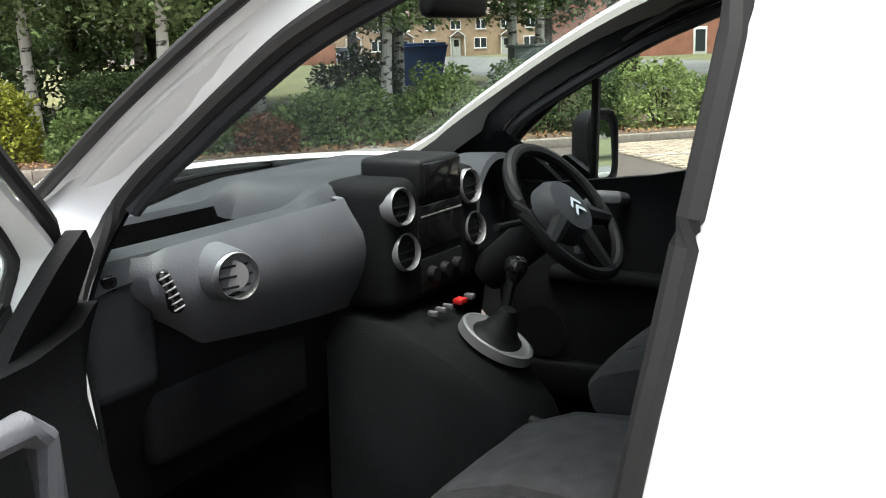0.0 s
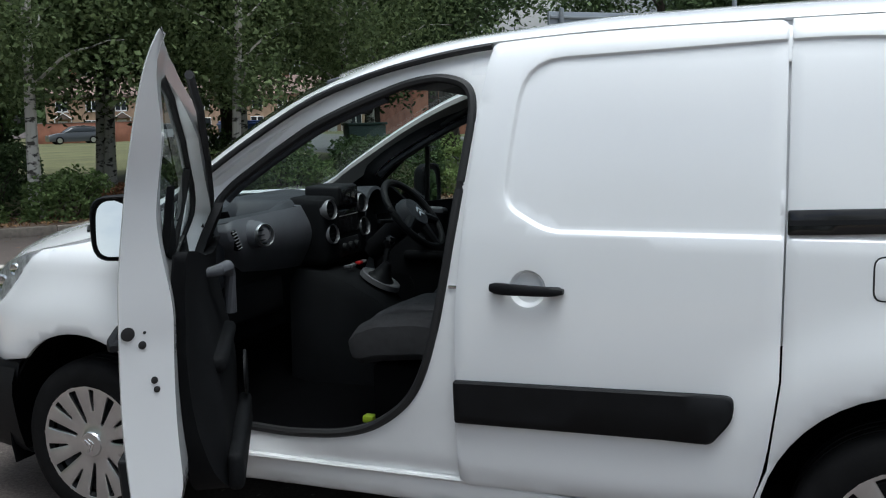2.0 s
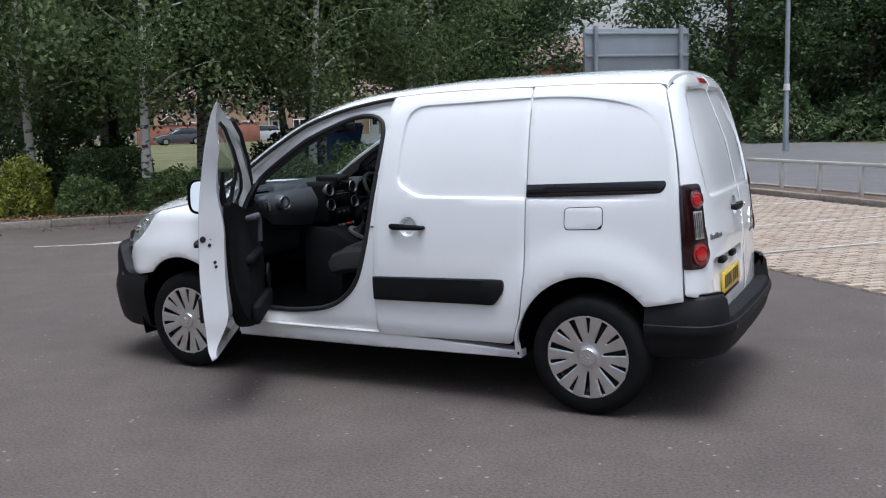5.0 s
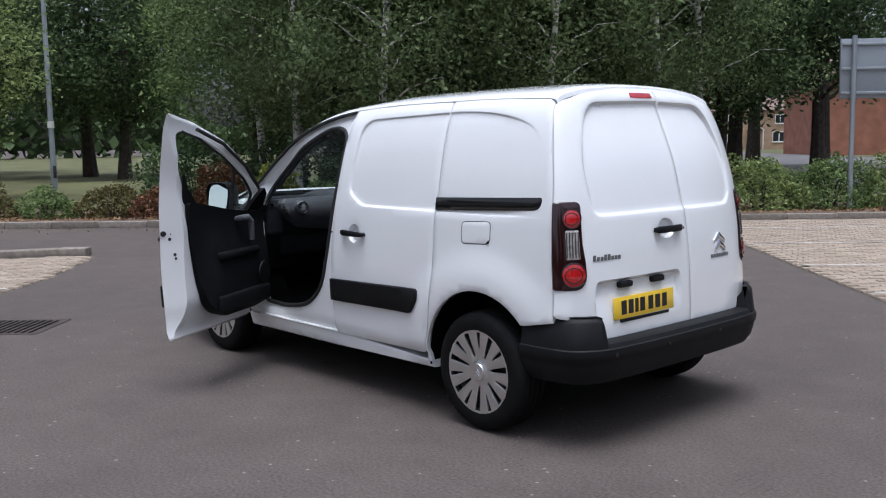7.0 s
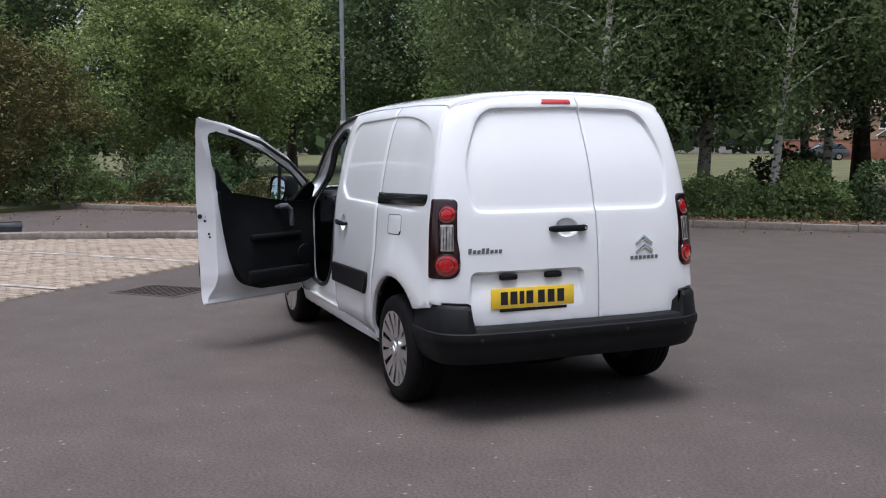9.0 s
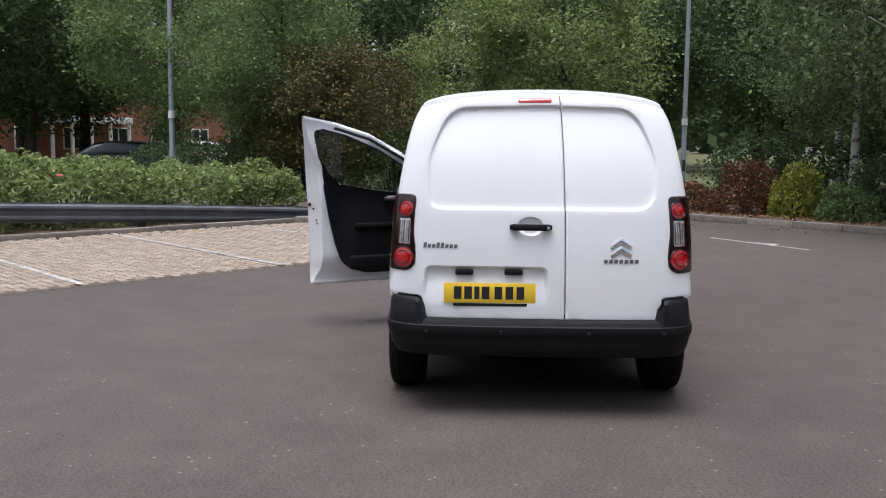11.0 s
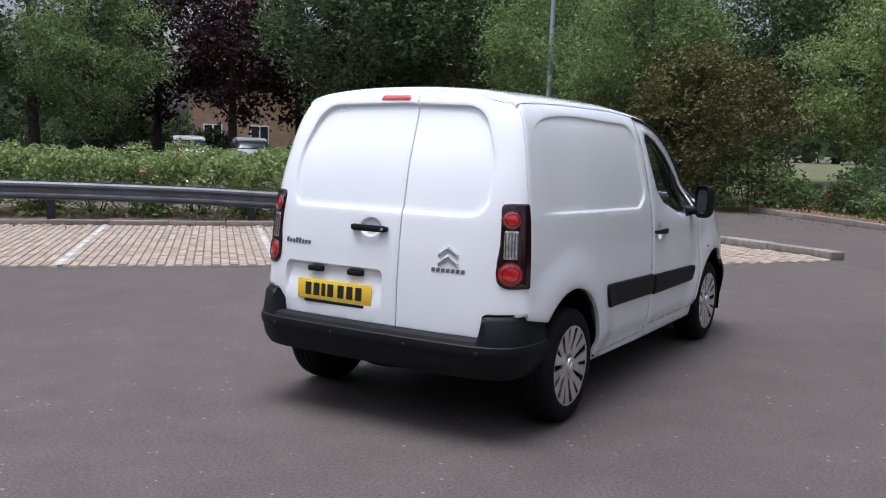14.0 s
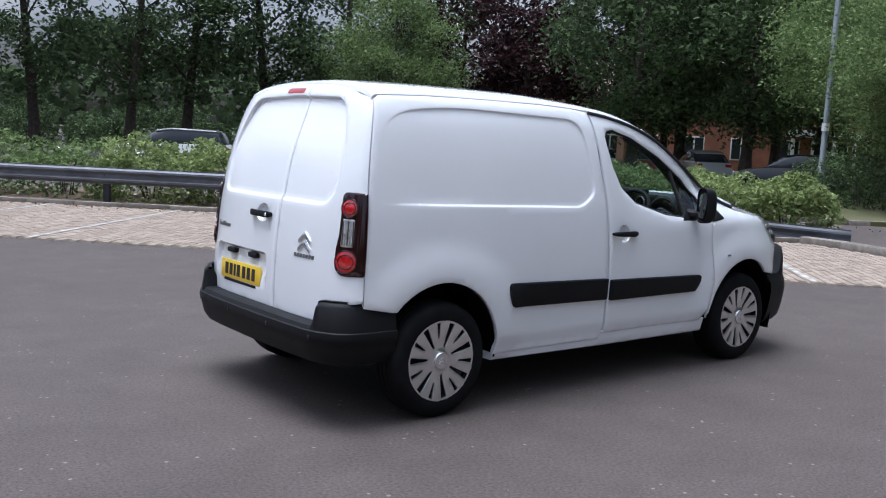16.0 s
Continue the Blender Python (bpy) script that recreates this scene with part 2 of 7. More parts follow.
def soft_table(pairs):
    """Smooth curve through the pairs."""
    xs, ys = np.array([p[0] for p in pairs], float), np.array([p[1] for p in pairs], float)
    h = np.diff(xs); d = np.diff(ys) / h
    m = np.concatenate([[d[0]], np.where(d[:-1] * d[1:] > 0, 2 * d[:-1] * d[1:] / np.where(d[:-1] + d[1:] == 0, 1, d[:-1] + d[1:]), 0), [d[-1]]])

    def f(v):
        v = min(max(v, xs[0]), xs[-1])
        i = min(int(np.searchsorted(xs, v, side="right")) - 1, len(xs) - 2)
        t = (v - xs[i]) / h[i]
        return float((2 * t**3 - 3 * t**2 + 1) * ys[i] + (t**3 - 2 * t**2 + t) * h[i] * m[i] + (-2 * t**3 + 3 * t**2) * ys[i + 1] + (t**3 - t**2) * h[i] * m[i + 1])
    return f


def ease(t):
    t = min(max(t, 0.0), 1.0)
    return t * t * (3 - 2 * t)


HUB_R, WB = 0.315, 2.728
half_at = soft_table([(0.15, 0.79), (0.22, 0.81), (0.28, 0.832), (0.355, 0.840), (0.385, 0.852), (0.48, 0.858), (0.6, 0.866), (0.75, 0.87), (0.9, 0.866), (1.0, 0.86), (1.1, 0.852), (1.2, 0.838), (1.41, 0.80), (1.6, 0.75), (1.68, 0.712), (1.72, 0.682), (1.78, 0.62)])
nose_in = soft_table([(-0.86, 0.80), (-0.82, 0.52), (-0.76, 0.36), (-0.68, 0.235), (-0.6, 0.16), (-0.45, 0.08), (-0.3, 0.04), (-0.1, 0.01), (0.1, 0.0)])
edge_z = soft_table([(-0.1, 1.05), (0.05, 1.09), (0.24, 1.16), (0.32, 1.21), (0.66, 1.42), (0.96, 1.57), (1.25, 1.652), (1.58, 1.70), (2.0, 1.718), (2.6, 1.72), (3.0, 1.71), (3.12, 1.70)])
crown_z = soft_table([(-0.3, 1.04), (0.0, 1.21), (0.25, 1.37), (0.5, 1.52), (0.75, 1.645), (0.92, 1.69), (1.2, 1.735), (1.5, 1.765), (2.0, 1.80), (2.6, 1.805), (2.95, 1.80), (3.06, 1.79), (3.12, 1.77)])


FRONT_LEAN = [0.185]


def half_width(x, z):
    w = half_at(z)
    if x < 1.4:
        w -= FRONT_LEAN[0] * (max(0.0, 1.4 - max(x, 0.2)) / 1.4) ** 1.2 * ease((z - 0.98) / 0.28)
    if x < 0.1:
        w -= nose_in(max(x - 0.6 * max(0.0, z - 0.80), -0.86))
    if x > 2.3:
        w -= 0.04 * ((x - 2.3) / 0.9) ** 2
    for hx in (0.0, WB):
        r = math.hypot(x - hx, z - HUB_R)
        w += 0.022 * (1 - ease((r - 0.47) / 0.20)) * ease((z - 0.25) / 0.2)
    return w


RIB_L = rounded([(1.74, 1.14, 0.05), (1.61, 1.215, 0.05), (1.625, 1.40, 0.1), (1.66, 1.635, 0.11), (2.68, 1.665, 0.3), (3.09, 1.56, 0.18), (3.14, 1.13, 0.0)], 0.04)
RIB_R = rounded([(1.69, 1.125, 0.05), (1.572, 1.205, 0.05), (1.60, 1.40, 0.1), (1.645, 1.635, 0.12), (2.68, 1.665, 0.3), (3.09, 1.60, 0.2), (3.12, 1.155, 0.05)], 0.04)
ARCH = lambda hx, a0, a1, n=18: [(hx + 0.398 * math.cos(math.radians(a0 + (a1 - a0) * k / n)), HUB_R + 0.424 * math.sin(math.radians(a0 + (a1 - a0) * k / n))) for k in range(n + 1)]


def rib_depth(p, rib, x, z):
    d = dist_to(rib, p)[0]
    sign = 1 if inside(rib, p)[0] else -1
    fade = 1 - 0.95 * ease((x - 2.75) / 0.33)
    return 0.012 * ease((sign * d + 0.007) / 0.014) * fade


def side_map(s, rib=None, dish=None, proud=0.0):
    def f(x, z, depth):
        y = half_width(x, z) + proud - depth
        p = np.array([[x, z]])
        if rib is not None and 1.5 < x < 3.2 and z > 1.05:
            y -= rib_depth(p, rib, x, z)
        if dish is not None:
            r = math.hypot(x - dish[0], z - dish[1]) / 0.053
            if r < 1.15:
                y -= 0.026 * ease((1.06 - r) / 0.26)
        return (x, s * y, z)
    return f


def roof_z(x, y):
    ze, zc = edge_z(x), crown_z(x)
    w = half_width(x, ze)
    q = min(abs(y) / w, 1.0)
    return ze + (zc - ze) * (1 - q ** 2.3) ** (0.55 + 0.35 * ease((1.35 - x) / 0.45))


rear_x = soft_table([(0.3, 3.35), (0.55, 3.352), (0.75, 3.347), (0.9, 3.337), (1.1, 3.312), (1.3, 3.272), (1.5, 3.218), (1.65, 3.168), (1.72, 3.138), (1.765, 3.105), (1.80, 3.05)])
shut_x = soft_table([(0.4, 3.225), (0.65, 3.218), (0.9, 3.202), (1.25, 3.178), (1.5, 3.135), (1.66, 3.095), (1.72, 3.075), (1.80, 3.04)])
_arc = []
for k in range(201):
    a = math.pi / 2 * k / 200
    _arc.append((math.sin(a) ** 0.5 * 0.8, 0.14 * math.cos(a)))
_len = [0.0]
for p, q in zip(_arc, _arc[1:]):
    _len.append(_len[-1] + math.hypot(q[0] - p[0], q[1] - p[1]))
REAR_U = _len[-1]


def rear_map(proud=0.0, recesses=()):
    def f(u, z, depth):
        a = min(abs(u), REAR_U)
        y0 = float(np.interp(a, _len, [p[0] for p in _arc])); d0 = float(np.interp(a, _len, [p[1] for p in _arc]))
        w, dx = half_width(3.17, z), rear_x(z) - shut_x(z)
        y = y0 * w / 0.8
        x = shut_x(z) + dx * d0 / 0.14
        c = ease((a - 0.66) / 0.12)
        out = proud - depth
        for poly, fn in recesses:
            p = np.array([[u, z]])
            d = dist_to(poly, p)[0] * (1 if inside(poly, p)[0] else -1)
            if d > -0.02:
                out -= fn(u, z) * ease((d + 0.008) / 0.018)
        return (x + out * (1 - 0.85 * c), (y + out * c) * (1 if u >= 0 else -1), z)
    return f


# ---- van materials ----
PAINT = mat("white_paint", (0.80, 0.815, 0.83), 0.26, coat=1.0, noise_scale=2.2, var=0.015, bump=0.012, bump_scale=7)
PAINT_IN = mat("white_paint_inner", (0.78, 0.79, 0.80), 0.42, coat=0.2, noise_scale=5, var=0.04)
BLACK = mat("black_plastic", (0.006, 0.0064, 0.0075), 0.55, spec=0.22, noise_scale=9, var=0.25, bump=0.12, bump_scale=420)
GLOSSBLACK = mat("gloss_black", (0.01, 0.01, 0.011), 0.12)
RUBBER = mat("tyre_rubber", (0.006, 0.006, 0.0065), 0.75, spec=0.15, noise_scale=14, var=0.35, bump=0.12, bump_scale=140)
SEAL = mat("rubber_seal", (0.012, 0.012, 0.013), 0.6)
DARK = mat("underbody_black", (0.004, 0.004, 0.0045), 0.95, spec=0.03)
CABIN = mat("black_cabin_plastic", (0.0055, 0.006, 0.007), 0.75, spec=0.12, noise_scale=9, var=0.2, bump=0.2, bump_scale=300)
SILVER = mat("silver_wheel_trim", (0.74, 0.745, 0.755), 0.3, metal=1.0, coat=0.3, noise_scale=12, var=0.08)
STEEL = mat("dark_steel", (0.06, 0.06, 0.065), 0.5, metal=0.6)
CHROME = mat("chrome", (0.75, 0.76, 0.78), 0.12, metal=1.0)
MIRROR = mat("mirror_glass", (0.85, 0.9, 0.92), 0.01, metal=1.0)
RED = mat("red_lens", (0.42, 0.008, 0.010), 0.12, coat=1.0, noise_scale=60, var=0.35)
DARKRED = mat("dark_red_lens", (0.016, 0.002, 0.003), 0.12, coat=0.5)
LAMPBOWL = mat("lamp_bowl", (0.55, 0.56, 0.58), 0.28, metal=0.6, noise_scale=30, var=0.5)
CLEAR = mat("clear_lens", (0.42, 0.40, 0.385), 0.12, metal=0.3, coat=1.0, noise_scale=34, var=0.45)
YELLOW = mat("yellow_plate", (0.82, 0.55, 0.03), 0.4, coat=0.3)
INK = mat("black_print", (0.012, 0.012, 0.012), 0.5)
DASH = mat("charcoal_dash", (0.030, 0.033, 0.039), 0.6, spec=0.3, noise_scale=9, var=0.2, bump=0.2, bump_scale=300)
DASHGREY = mat("grey_dash", (0.085, 0.09, 0.102), 0.55, noise_scale=9, var=0.12, bump=0.2, bump_scale=260)
GREYTRIM = mat("grey_trim", (0.2, 0.196, 0.187), 0.7, noise_scale=9, var=0.06)
CLOTH = mat("grey_seat_cloth", (0.055, 0.055, 0.058), 0.95, noise_scale=30, var=0.25, bump=0.5, bump_scale=600)
CLOTHBLACK = mat("black_seat_cloth", (0.034, 0.034, 0.036), 0.95, noise_scale=30, var=0.2, bump=0.5, bump_scale=600)
CARPET = mat("black_carpet", (0.004, 0.004, 0.0045), 1.0, spec=0.0, bump=0.6, bump_scale=500)
CARD = mat("black_door_card", (0.006, 0.0065, 0.0075), 0.7, spec=0.12, noise_scale=9, var=0.2, bump=0.2, bump_scale=300)
SATIN = mat("satin_grey_trim", (0.20, 0.20, 0.21), 0.4, metal=0.5)
BADGEGREY = mat("badge_grey", (0.16, 0.16, 0.165), 0.35, metal=0.5)
LIME = mat("lime_plastic", (0.55, 0.75, 0.05), 0.4)
REDBTN = mat("red_button", (0.5, 0.02, 0.02), 0.4)
GLASS = glass_mat("window_glass", (0.72, 0.80, 0.78))
LENS_GLASS = glass_mat("clear_lamp_glass", (0.96, 0.97, 0.97))
SCREEN_GLASS = glass_mat("windscreen_glass", (0.66, 0.74, 0.72))

van = thing("van", "white panel van with black bumpers and its passenger door open", "van")

# ---- outer panels ----
HANDLE_S, HANDLE_D = (1.685, 0.972), (1.318, 0.955)
SLIDE = rounded([(1.45, 0.335, 0.03), (1.447, 0.6), (1.455, 0.9), (1.49, 1.25), (1.517, 1.5), (1.548, 1.694, 0.02), (1.7, 1.705), (1.9, 1.712), (2.1, 1.716), (2.386, 1.715, 0.03), (2.389, 1.2), (2.384, 0.75), (2.352, 0.5, 0.1), (2.30, 0.345, 0.03)])
QUARTER = [(2.395, 1.718), (2.395, 1.2), (2.39, 0.75), (2.358, 0.5), (2.315, 0.38), (2.308, 0.30), (2.34, 0.30)] + ARCH(WB, 180, 42)[1:] + [(3.05, 0.60), (3.214, 0.63)] + [(shut_x(z) - 0.002, z) for z in (0.8, 1.0, 1.2, 1.35, 1.5, 1.6, 1.68)] + [(3.06, edge_z(3.06) - 0.003), (2.8, edge_z(2.8) - 0.002), (2.6, edge_z(2.6) - 0.002)]
SIDE_R = [(1.555, 1.69), (1.523, 1.5), (1.495, 1.25), (1.462, 0.95), (1.452, 0.6), (1.452, 0.345), (1.47, 0.30), (2.34, 0.30)] + ARCH(WB, 180, 42)[1:] + [(3.05, 0.60), (3.214, 0.63)] + [(shut_x(z) - 0.002, z) for z in (0.8, 1.0, 1.2, 1.35, 1.5, 1.6, 1.68)] + [(3.06, edge_z(3.06) - 0.003), (2.8, edge_z(2.8) - 0.002), (2.5, 1.718), (2.2, 1.717), (1.9, 1.713), (1.7, 1.705)]
WING = [(0.405, 1.0), (0.40, 0.8), (0.375, 0.58), (0.408, 0.40), (0.392, 0.34)] + ARCH(0.0, 4, 133, 20) + [(-0.42, 0.598), (-0.565, 0.60), (-0.585, 0.70), (-0.53, 0.776), (-0.42, 0.838), (-0.335, 0.912), (-0.25, 1.005), (-0.2, 1.03), (0.0, 1.06), (0.12, 1.085), (0.24, 1.125), (0.30, 1.13), (0.36, 1.02)]
DOOR = [(1.437, 0.335, 0.03), (1.433, 0.6), (1.443, 0.95), (1.475, 1.25), (1.505, 1.5), (1.545, 1.693, 0.02), (1.25, 1.642), (0.96, 1.56), (0.66, 1.408), (0.475, 1.262), (0.412, 1.19, 0.03), (0.412, 1.01), (0.408, 0.8), (0.383, 0.58), (0.42, 0.40, 0.05), (0.46, 0.332, 0.03)]
WINDOW = [(1.445, 1.578, 0.06), (1.36, 1.592), (1.17, 1.547), (0.88, 1.432), (0.625, 1.29), (0.475, 1.165, 0.02), (0.465, 1.035, 0.02), (0.62, 1.03), (0.90, 1.062), (1.19, 1.14), (1.325, 1.235), (1.395, 1.36), (1.428, 1.48)]


def resample(pts, step=0.03):
    return rounded([(*p, 0) if len(p) == 2 else p for p in pts], step)


def scoop_line(c, ru=0.053, rz=0.053):
    poly = np.array([(c[0] + ru * math.cos(2 * math.pi * k / 40), c[1] + rz * math.sin(2 * math.pi * k / 40)) for k in range(40)])
    return (poly, (-0.006, -0.002, 0.003, 0.008, 0.014, 0.024, 0.036))


def polar_line(poly, offs=(-0.008, -0.004, 0.0, 0.004, 0.008)):
    return (resample([tuple(p) for p in poly], 0.012), offs)


slide = part("sliding_door", panel(SLIDE, side_map(-1, RIB_L, HANDLE_S), thick=0.03, lines=[polar_line(RIB_L), scoop_line(HANDLE_S)]), PAINT, van)
quarter_l = part("rear_quarter_panel", panel(resample(QUARTER), side_map(-1, RIB_L), thick=0.025, lines=[polar_line(RIB_L)]), PAINT, van)
side_r = part("load_side_panel", panel(resample(SIDE_R), side_map(1, RIB_R), thick=0.025, lines=[polar_line(RIB_R)]), PAINT, van)
for s in (-1, 1):
    part("front_wing", panel(resample(WING), side_map(s), thick=0.02), PAINT, van)
    part("sill", panel(rounded([(0.41, 0.248, 0.0), (1.45, 0.25, 0.0), (2.335, 0.262, 0.0), (2.335, 0.305, 0.0), (1.45, 0.345, 0), (0.41, 0.345, 0.0)]), side_map(s, proud=-0.008), thick=0.09, roll=0.006), PAINT, van)


def bar_handle(parent, s, cx, cz, length=0.222):
    y = half_width(cx, cz)
    rows = []
    for k in range(13):
        a = -1 + 2 * k / 12
        x = cx + a * length / 2
        out = 0.025 - 0.016 * abs(a) ** 4
        hh = (0.0165 - 0.003 * a) * (1 - abs(a) ** 8 * 0.45)
        ring = []
        for j in range(12):
            t = 2 * math.pi * j / 12
            c, q = math.cos(t), math.sin(t)
            ring.append((x, s * (y + out + 0.011 * np.sign(c) * abs(c) ** 0.6 + 0.002), cz + hh * np.sign(q) * abs(q) ** 0.6 + 0.002 * a * s))
        rows.append(ring)
    h = part("door_handle", grid_mesh(rows, close_v=True, caps=True), BLACK, parent, "black plastic bar handle")
    for e in (-0.38, 0.38):
        part("handle_mount", rbox(cx + e * length - 0.018, cx + e * length + 0.018, min(s * (y - 0.004), s * (y + 0.018)), max(s * (y - 0.004), s * (y + 0.018)), cz - 0.009, cz + 0.009, 0.004), BLACK, h)
    return h


bar_handle(slide, -1, *HANDLE_S)


def moulding(parent, s, x0, x1, z0, z1, slant, rearz=0.02, drop=0.0, label="black plastic rubbing strip"):
    pts = [(x0, z0, 0.01), (x1 - slant, z0 + rearz * 0.6, 0.02), (x1, z0 + rearz + 0.07, 0.03), (x1, z1 + rearz - drop, 0.025), (x0, z1, 0.01)]
    return part("rubbing_strip", panel(rounded(pts, 0.04), side_map(s, proud=0.020), grid=0.06, thick=0.024, roll=0.005), BLACK, parent, label)


moulding(slide, -1, 1.452, 2.27, 0.548, 0.682, 0.06)
moulding(side_r, 1, 1.457, 2.27, 0.555, 0.685, 0.03)

# load door rail and fuel flap
rail = part("door_rail", panel(rounded([(2.396, 1.142, 0.006), (3.10, 1.165, 0.03), (3.122, 1.20, 0.03), (3.118, 1.228, 0.012), (2.396, 1.208, 0.006)]), side_map(-1, proud=0.003), thick=0.01, roll=0.003), GLOSSBLACK, quarter_l, "black sliding door track")
part("track_groove", panel(rounded([(2.40, 1.168, 0.0), (3.08, 1.188, 0.01), (3.08, 1.20, 0.01), (2.40, 1.182, 0.0)]), side_map(-1, proud=0.006), thick=0.004, roll=0), BLACK, rail)
part("flap_gap", panel(rounded([(2.605, 0.974, 0.029), (2.810, 0.982, 0.034), (2.810, 1.100, 0.029), (2.605, 1.092, 0.029)], 0.02), side_map(-1, proud=0.0008), thick=0.003, roll=0), SEAL, quarter_l)
flap = part("fuel_flap", panel(rounded([(2.607, 0.976, 0.027), (2.808, 0.984, 0.032), (2.808, 1.098, 0.027), (2.607, 1.09, 0.027)], 0.02), side_map(-1, proud=0.002), thick=0.004, roll=0.002), PAINT, quarter_l)
part("flap_lock", panel(rounded([(2.782, 0.986, 0.005), (2.804, 0.986, 0.008), (2.804, 1.006, 0.005)], 0.01), side_map(-1, proud=0.0045), thick=0.004, roll=0), BLACK, flap)


# roof, windscreen, bonnet
def xt(b):
    return 1.03 - 0.21 * (1 - abs(b) ** 2.2)


def xb(b):
    return 0.10 - 0.33 * (1 - abs(b) ** 2.0)


rows = []
for i in range(40):
    a = i / 39
    row = []
    for j in range(41):
        b = -1 + 2 * j / 40
        b = math.copysign(1 - (1 - abs(b)) ** 1.6, b)
        x = xt(b) * (1 - a) + 3.082 * a
        w = half_width(x, edge_z(x))
        row.append((x, b * w, roof_z(x, b * w)))
    rows.append(row)
last = rows[-1]
rows.append([(p[0] + 0.012, p[1] * 0.996, p[2] - 0.008) for p in last])
rows.append([(p[0] + 0.017, p[1] * 0.990, p[2] - 0.03) for p in last])
roof = part("roof", thick_sheet(rows, 0.02), PAINT, van)
for s in (-1, 1):
    part("roof_rail", panel(rounded([(1.48, 1.60), (3.09, 1.60), (3.07, 1.708), (2.6, 1.72), (2.0, 1.718), (1.60, 1.708), (1.49, 1.697)]), side_map(s, proud=-0.022), thick=0.02, roll=0), PAINT, van)
for s in (-1, 1):
    part("rear_corner", rbox(2.95, 3.08, min(s * 0.58, s * 0.672), max(s * 0.58, s * 0.672), 1.58, 1.70, 0.03, 3), PAINT, van)
for s in (-1, 1):
    # gutter strip along the roof edge over the door
    pts = []
    for k in range(22):
        x = 0.12 + (1.545 - 0.12) * k / 21
        z = edge_z(x) - 0.012
        pts.append((x, s * (half_width(x, z) + 0.002), z))
    part("roof_seal", tube(pts, 0.011, 8), SEAL, roof, "black rubber door seal")

rows = []
for i in range(14):
    a = i / 13
    row = []
    for j in range(27):
        b = (-1 + 2 * j / 26) * 0.955
        x = xb(b) * (1 - a) + xt(b) * a
        w = half_width(x, edge_z(x))
        row.append((x, b * w, roof_z(x, b * w) - 0.004))
    rows.append(row)
ws = part("windscreen", grid_mesh(rows), SCREEN_GLASS, van)
ws.visible_shadow = False
for s in (-1, 1):
    rows = []
    for i in range(22):
        a = i / 21
        row = []
        for j in range(7):
            b = (0.94 + 0.06 * j / 6)
            x = xb(b) * (1 - a) + xt(b) * a
            w = half_width(x, edge_z(x))
            row.append((x, s * b * w, roof_z(x, b * w) + 0.003))
        rows.append(row)
    part("windscreen_pillar", thick_sheet(rows, 0.035), PAINT, van)
    rows2 = []
    for i in range(22):
        a = i / 21
        row = []
        for j in range(7):
            b = 0.895 + 0.10 * j / 6
            x = xb(b) * (1 - a) + xt(b) * a
            w = half_width(x, edge_z(x))
            row.append((x + 0.012, s * (b * w - 0.02 * (b - 0.895) / 0.1), roof_z(x, b * w) - 0.026 - 0.016 * (b - 0.895) / 0.1))
        rows2.append(row)
    part("pillar_trim", thick_sheet(rows2, 0.03), GREYTRIM if s > 0 else PAINT_IN, van, "moulded grey pillar trim" if s > 0 else "white painted pillar")

wing_top = soft_table([(-0.66, 0.86), (-0.6, 0.885), (-0.53, 0.935), (-0.475, 0.967), (-0.36, 1.002), (-0.2, 1.032), (0.0, 1.062), (0.12, 1.087), (0.24, 1.127)])
rows = []
for i in range(26):
    a = i / 25
    row = []
    for j in range(31):
        b = -1 + 2 * j / 30
        front = -0.58 - 0.20 * (1 - abs(b) ** 2.5)
        back = 0.16 - 0.42 * (1 - abs(b) ** 2.2)
        x = front * (1 - a) + back * a
        xe = -0.60 * (1 - a) + 0.24 * a
        ze = wing_top(xe)
        w = half_width(xe, ze) - 0.004
        z = ze + (0.042 - 0.02 * (1 - a)) * (1 - abs(b) ** 2.4) ** 0.8 - (0.05 * (1 - a) ** 4) - 0.02 * (a > 0.9) * (1 - abs(b) ** 2)
        row.append((x, b * w, z))
    rows.append(row)
bonnet = part("bonnet", thick_sheet(rows, 0.015), PAINT, van)
# scuttle under the windscreen
rows = []
for j in range(21):
    b = -0.94 + 1.88 * j / 20
    x = xb(b)
    w = half_width(x, edge_z(x)) if x > -0.1 else half_width(-0.1, 1.05)
    z = roof_z(x, b * w) if x > -0.1 else 1.05
    rows.append([(x - 0.10, b * w, z - 0.02), (x - 0.03, b * w, z - 0.012), (x + 0.02, b * w, z - 0.006)])
part("scuttle", thick_sheet(rows, 0.02), BLACK, van, "black plastic scuttle under the windscreen")
for y in (-0.15, 0.42):
    wp = part("wiper", tube([(-0.16, y, 1.12), (-0.14, y - 0.25, 1.13), (-0.08, y - 0.45, 1.135)], 0.007, 6), BLACK, van)


# bumpers: swept round the plan of the van
def sweep(path, profile_at, n=14):
    rows = []
    for k, (px, py, nx, ny) in enumerate(path):
        rows.append([(px + nx * o, py + ny * o, z) for o, z in profile_at(k / (len(path) - 1), n)])
    return rows


def plan_path(pts, n=60):
    pts = np.array(pts, float)
    seg = np.concatenate([[0], np.cumsum(np.linalg.norm(np.diff(pts, axis=0), axis=1))])
    fx, fy = soft_curve(seg, pts[:, 0]), soft_curve(seg, pts[:, 1])
    out = []
    for k in range(n):
        s = seg[-1] * k / (n - 1)
        e = 1e-3
        dx, dy = fx(s + e) - fx(s - e), fy(s + e) - fy(s - e)
        L = math.hypot(dx, dy) or 1
        out.append((fx(s), fy(s), dy / L, -dx / L))
    return out


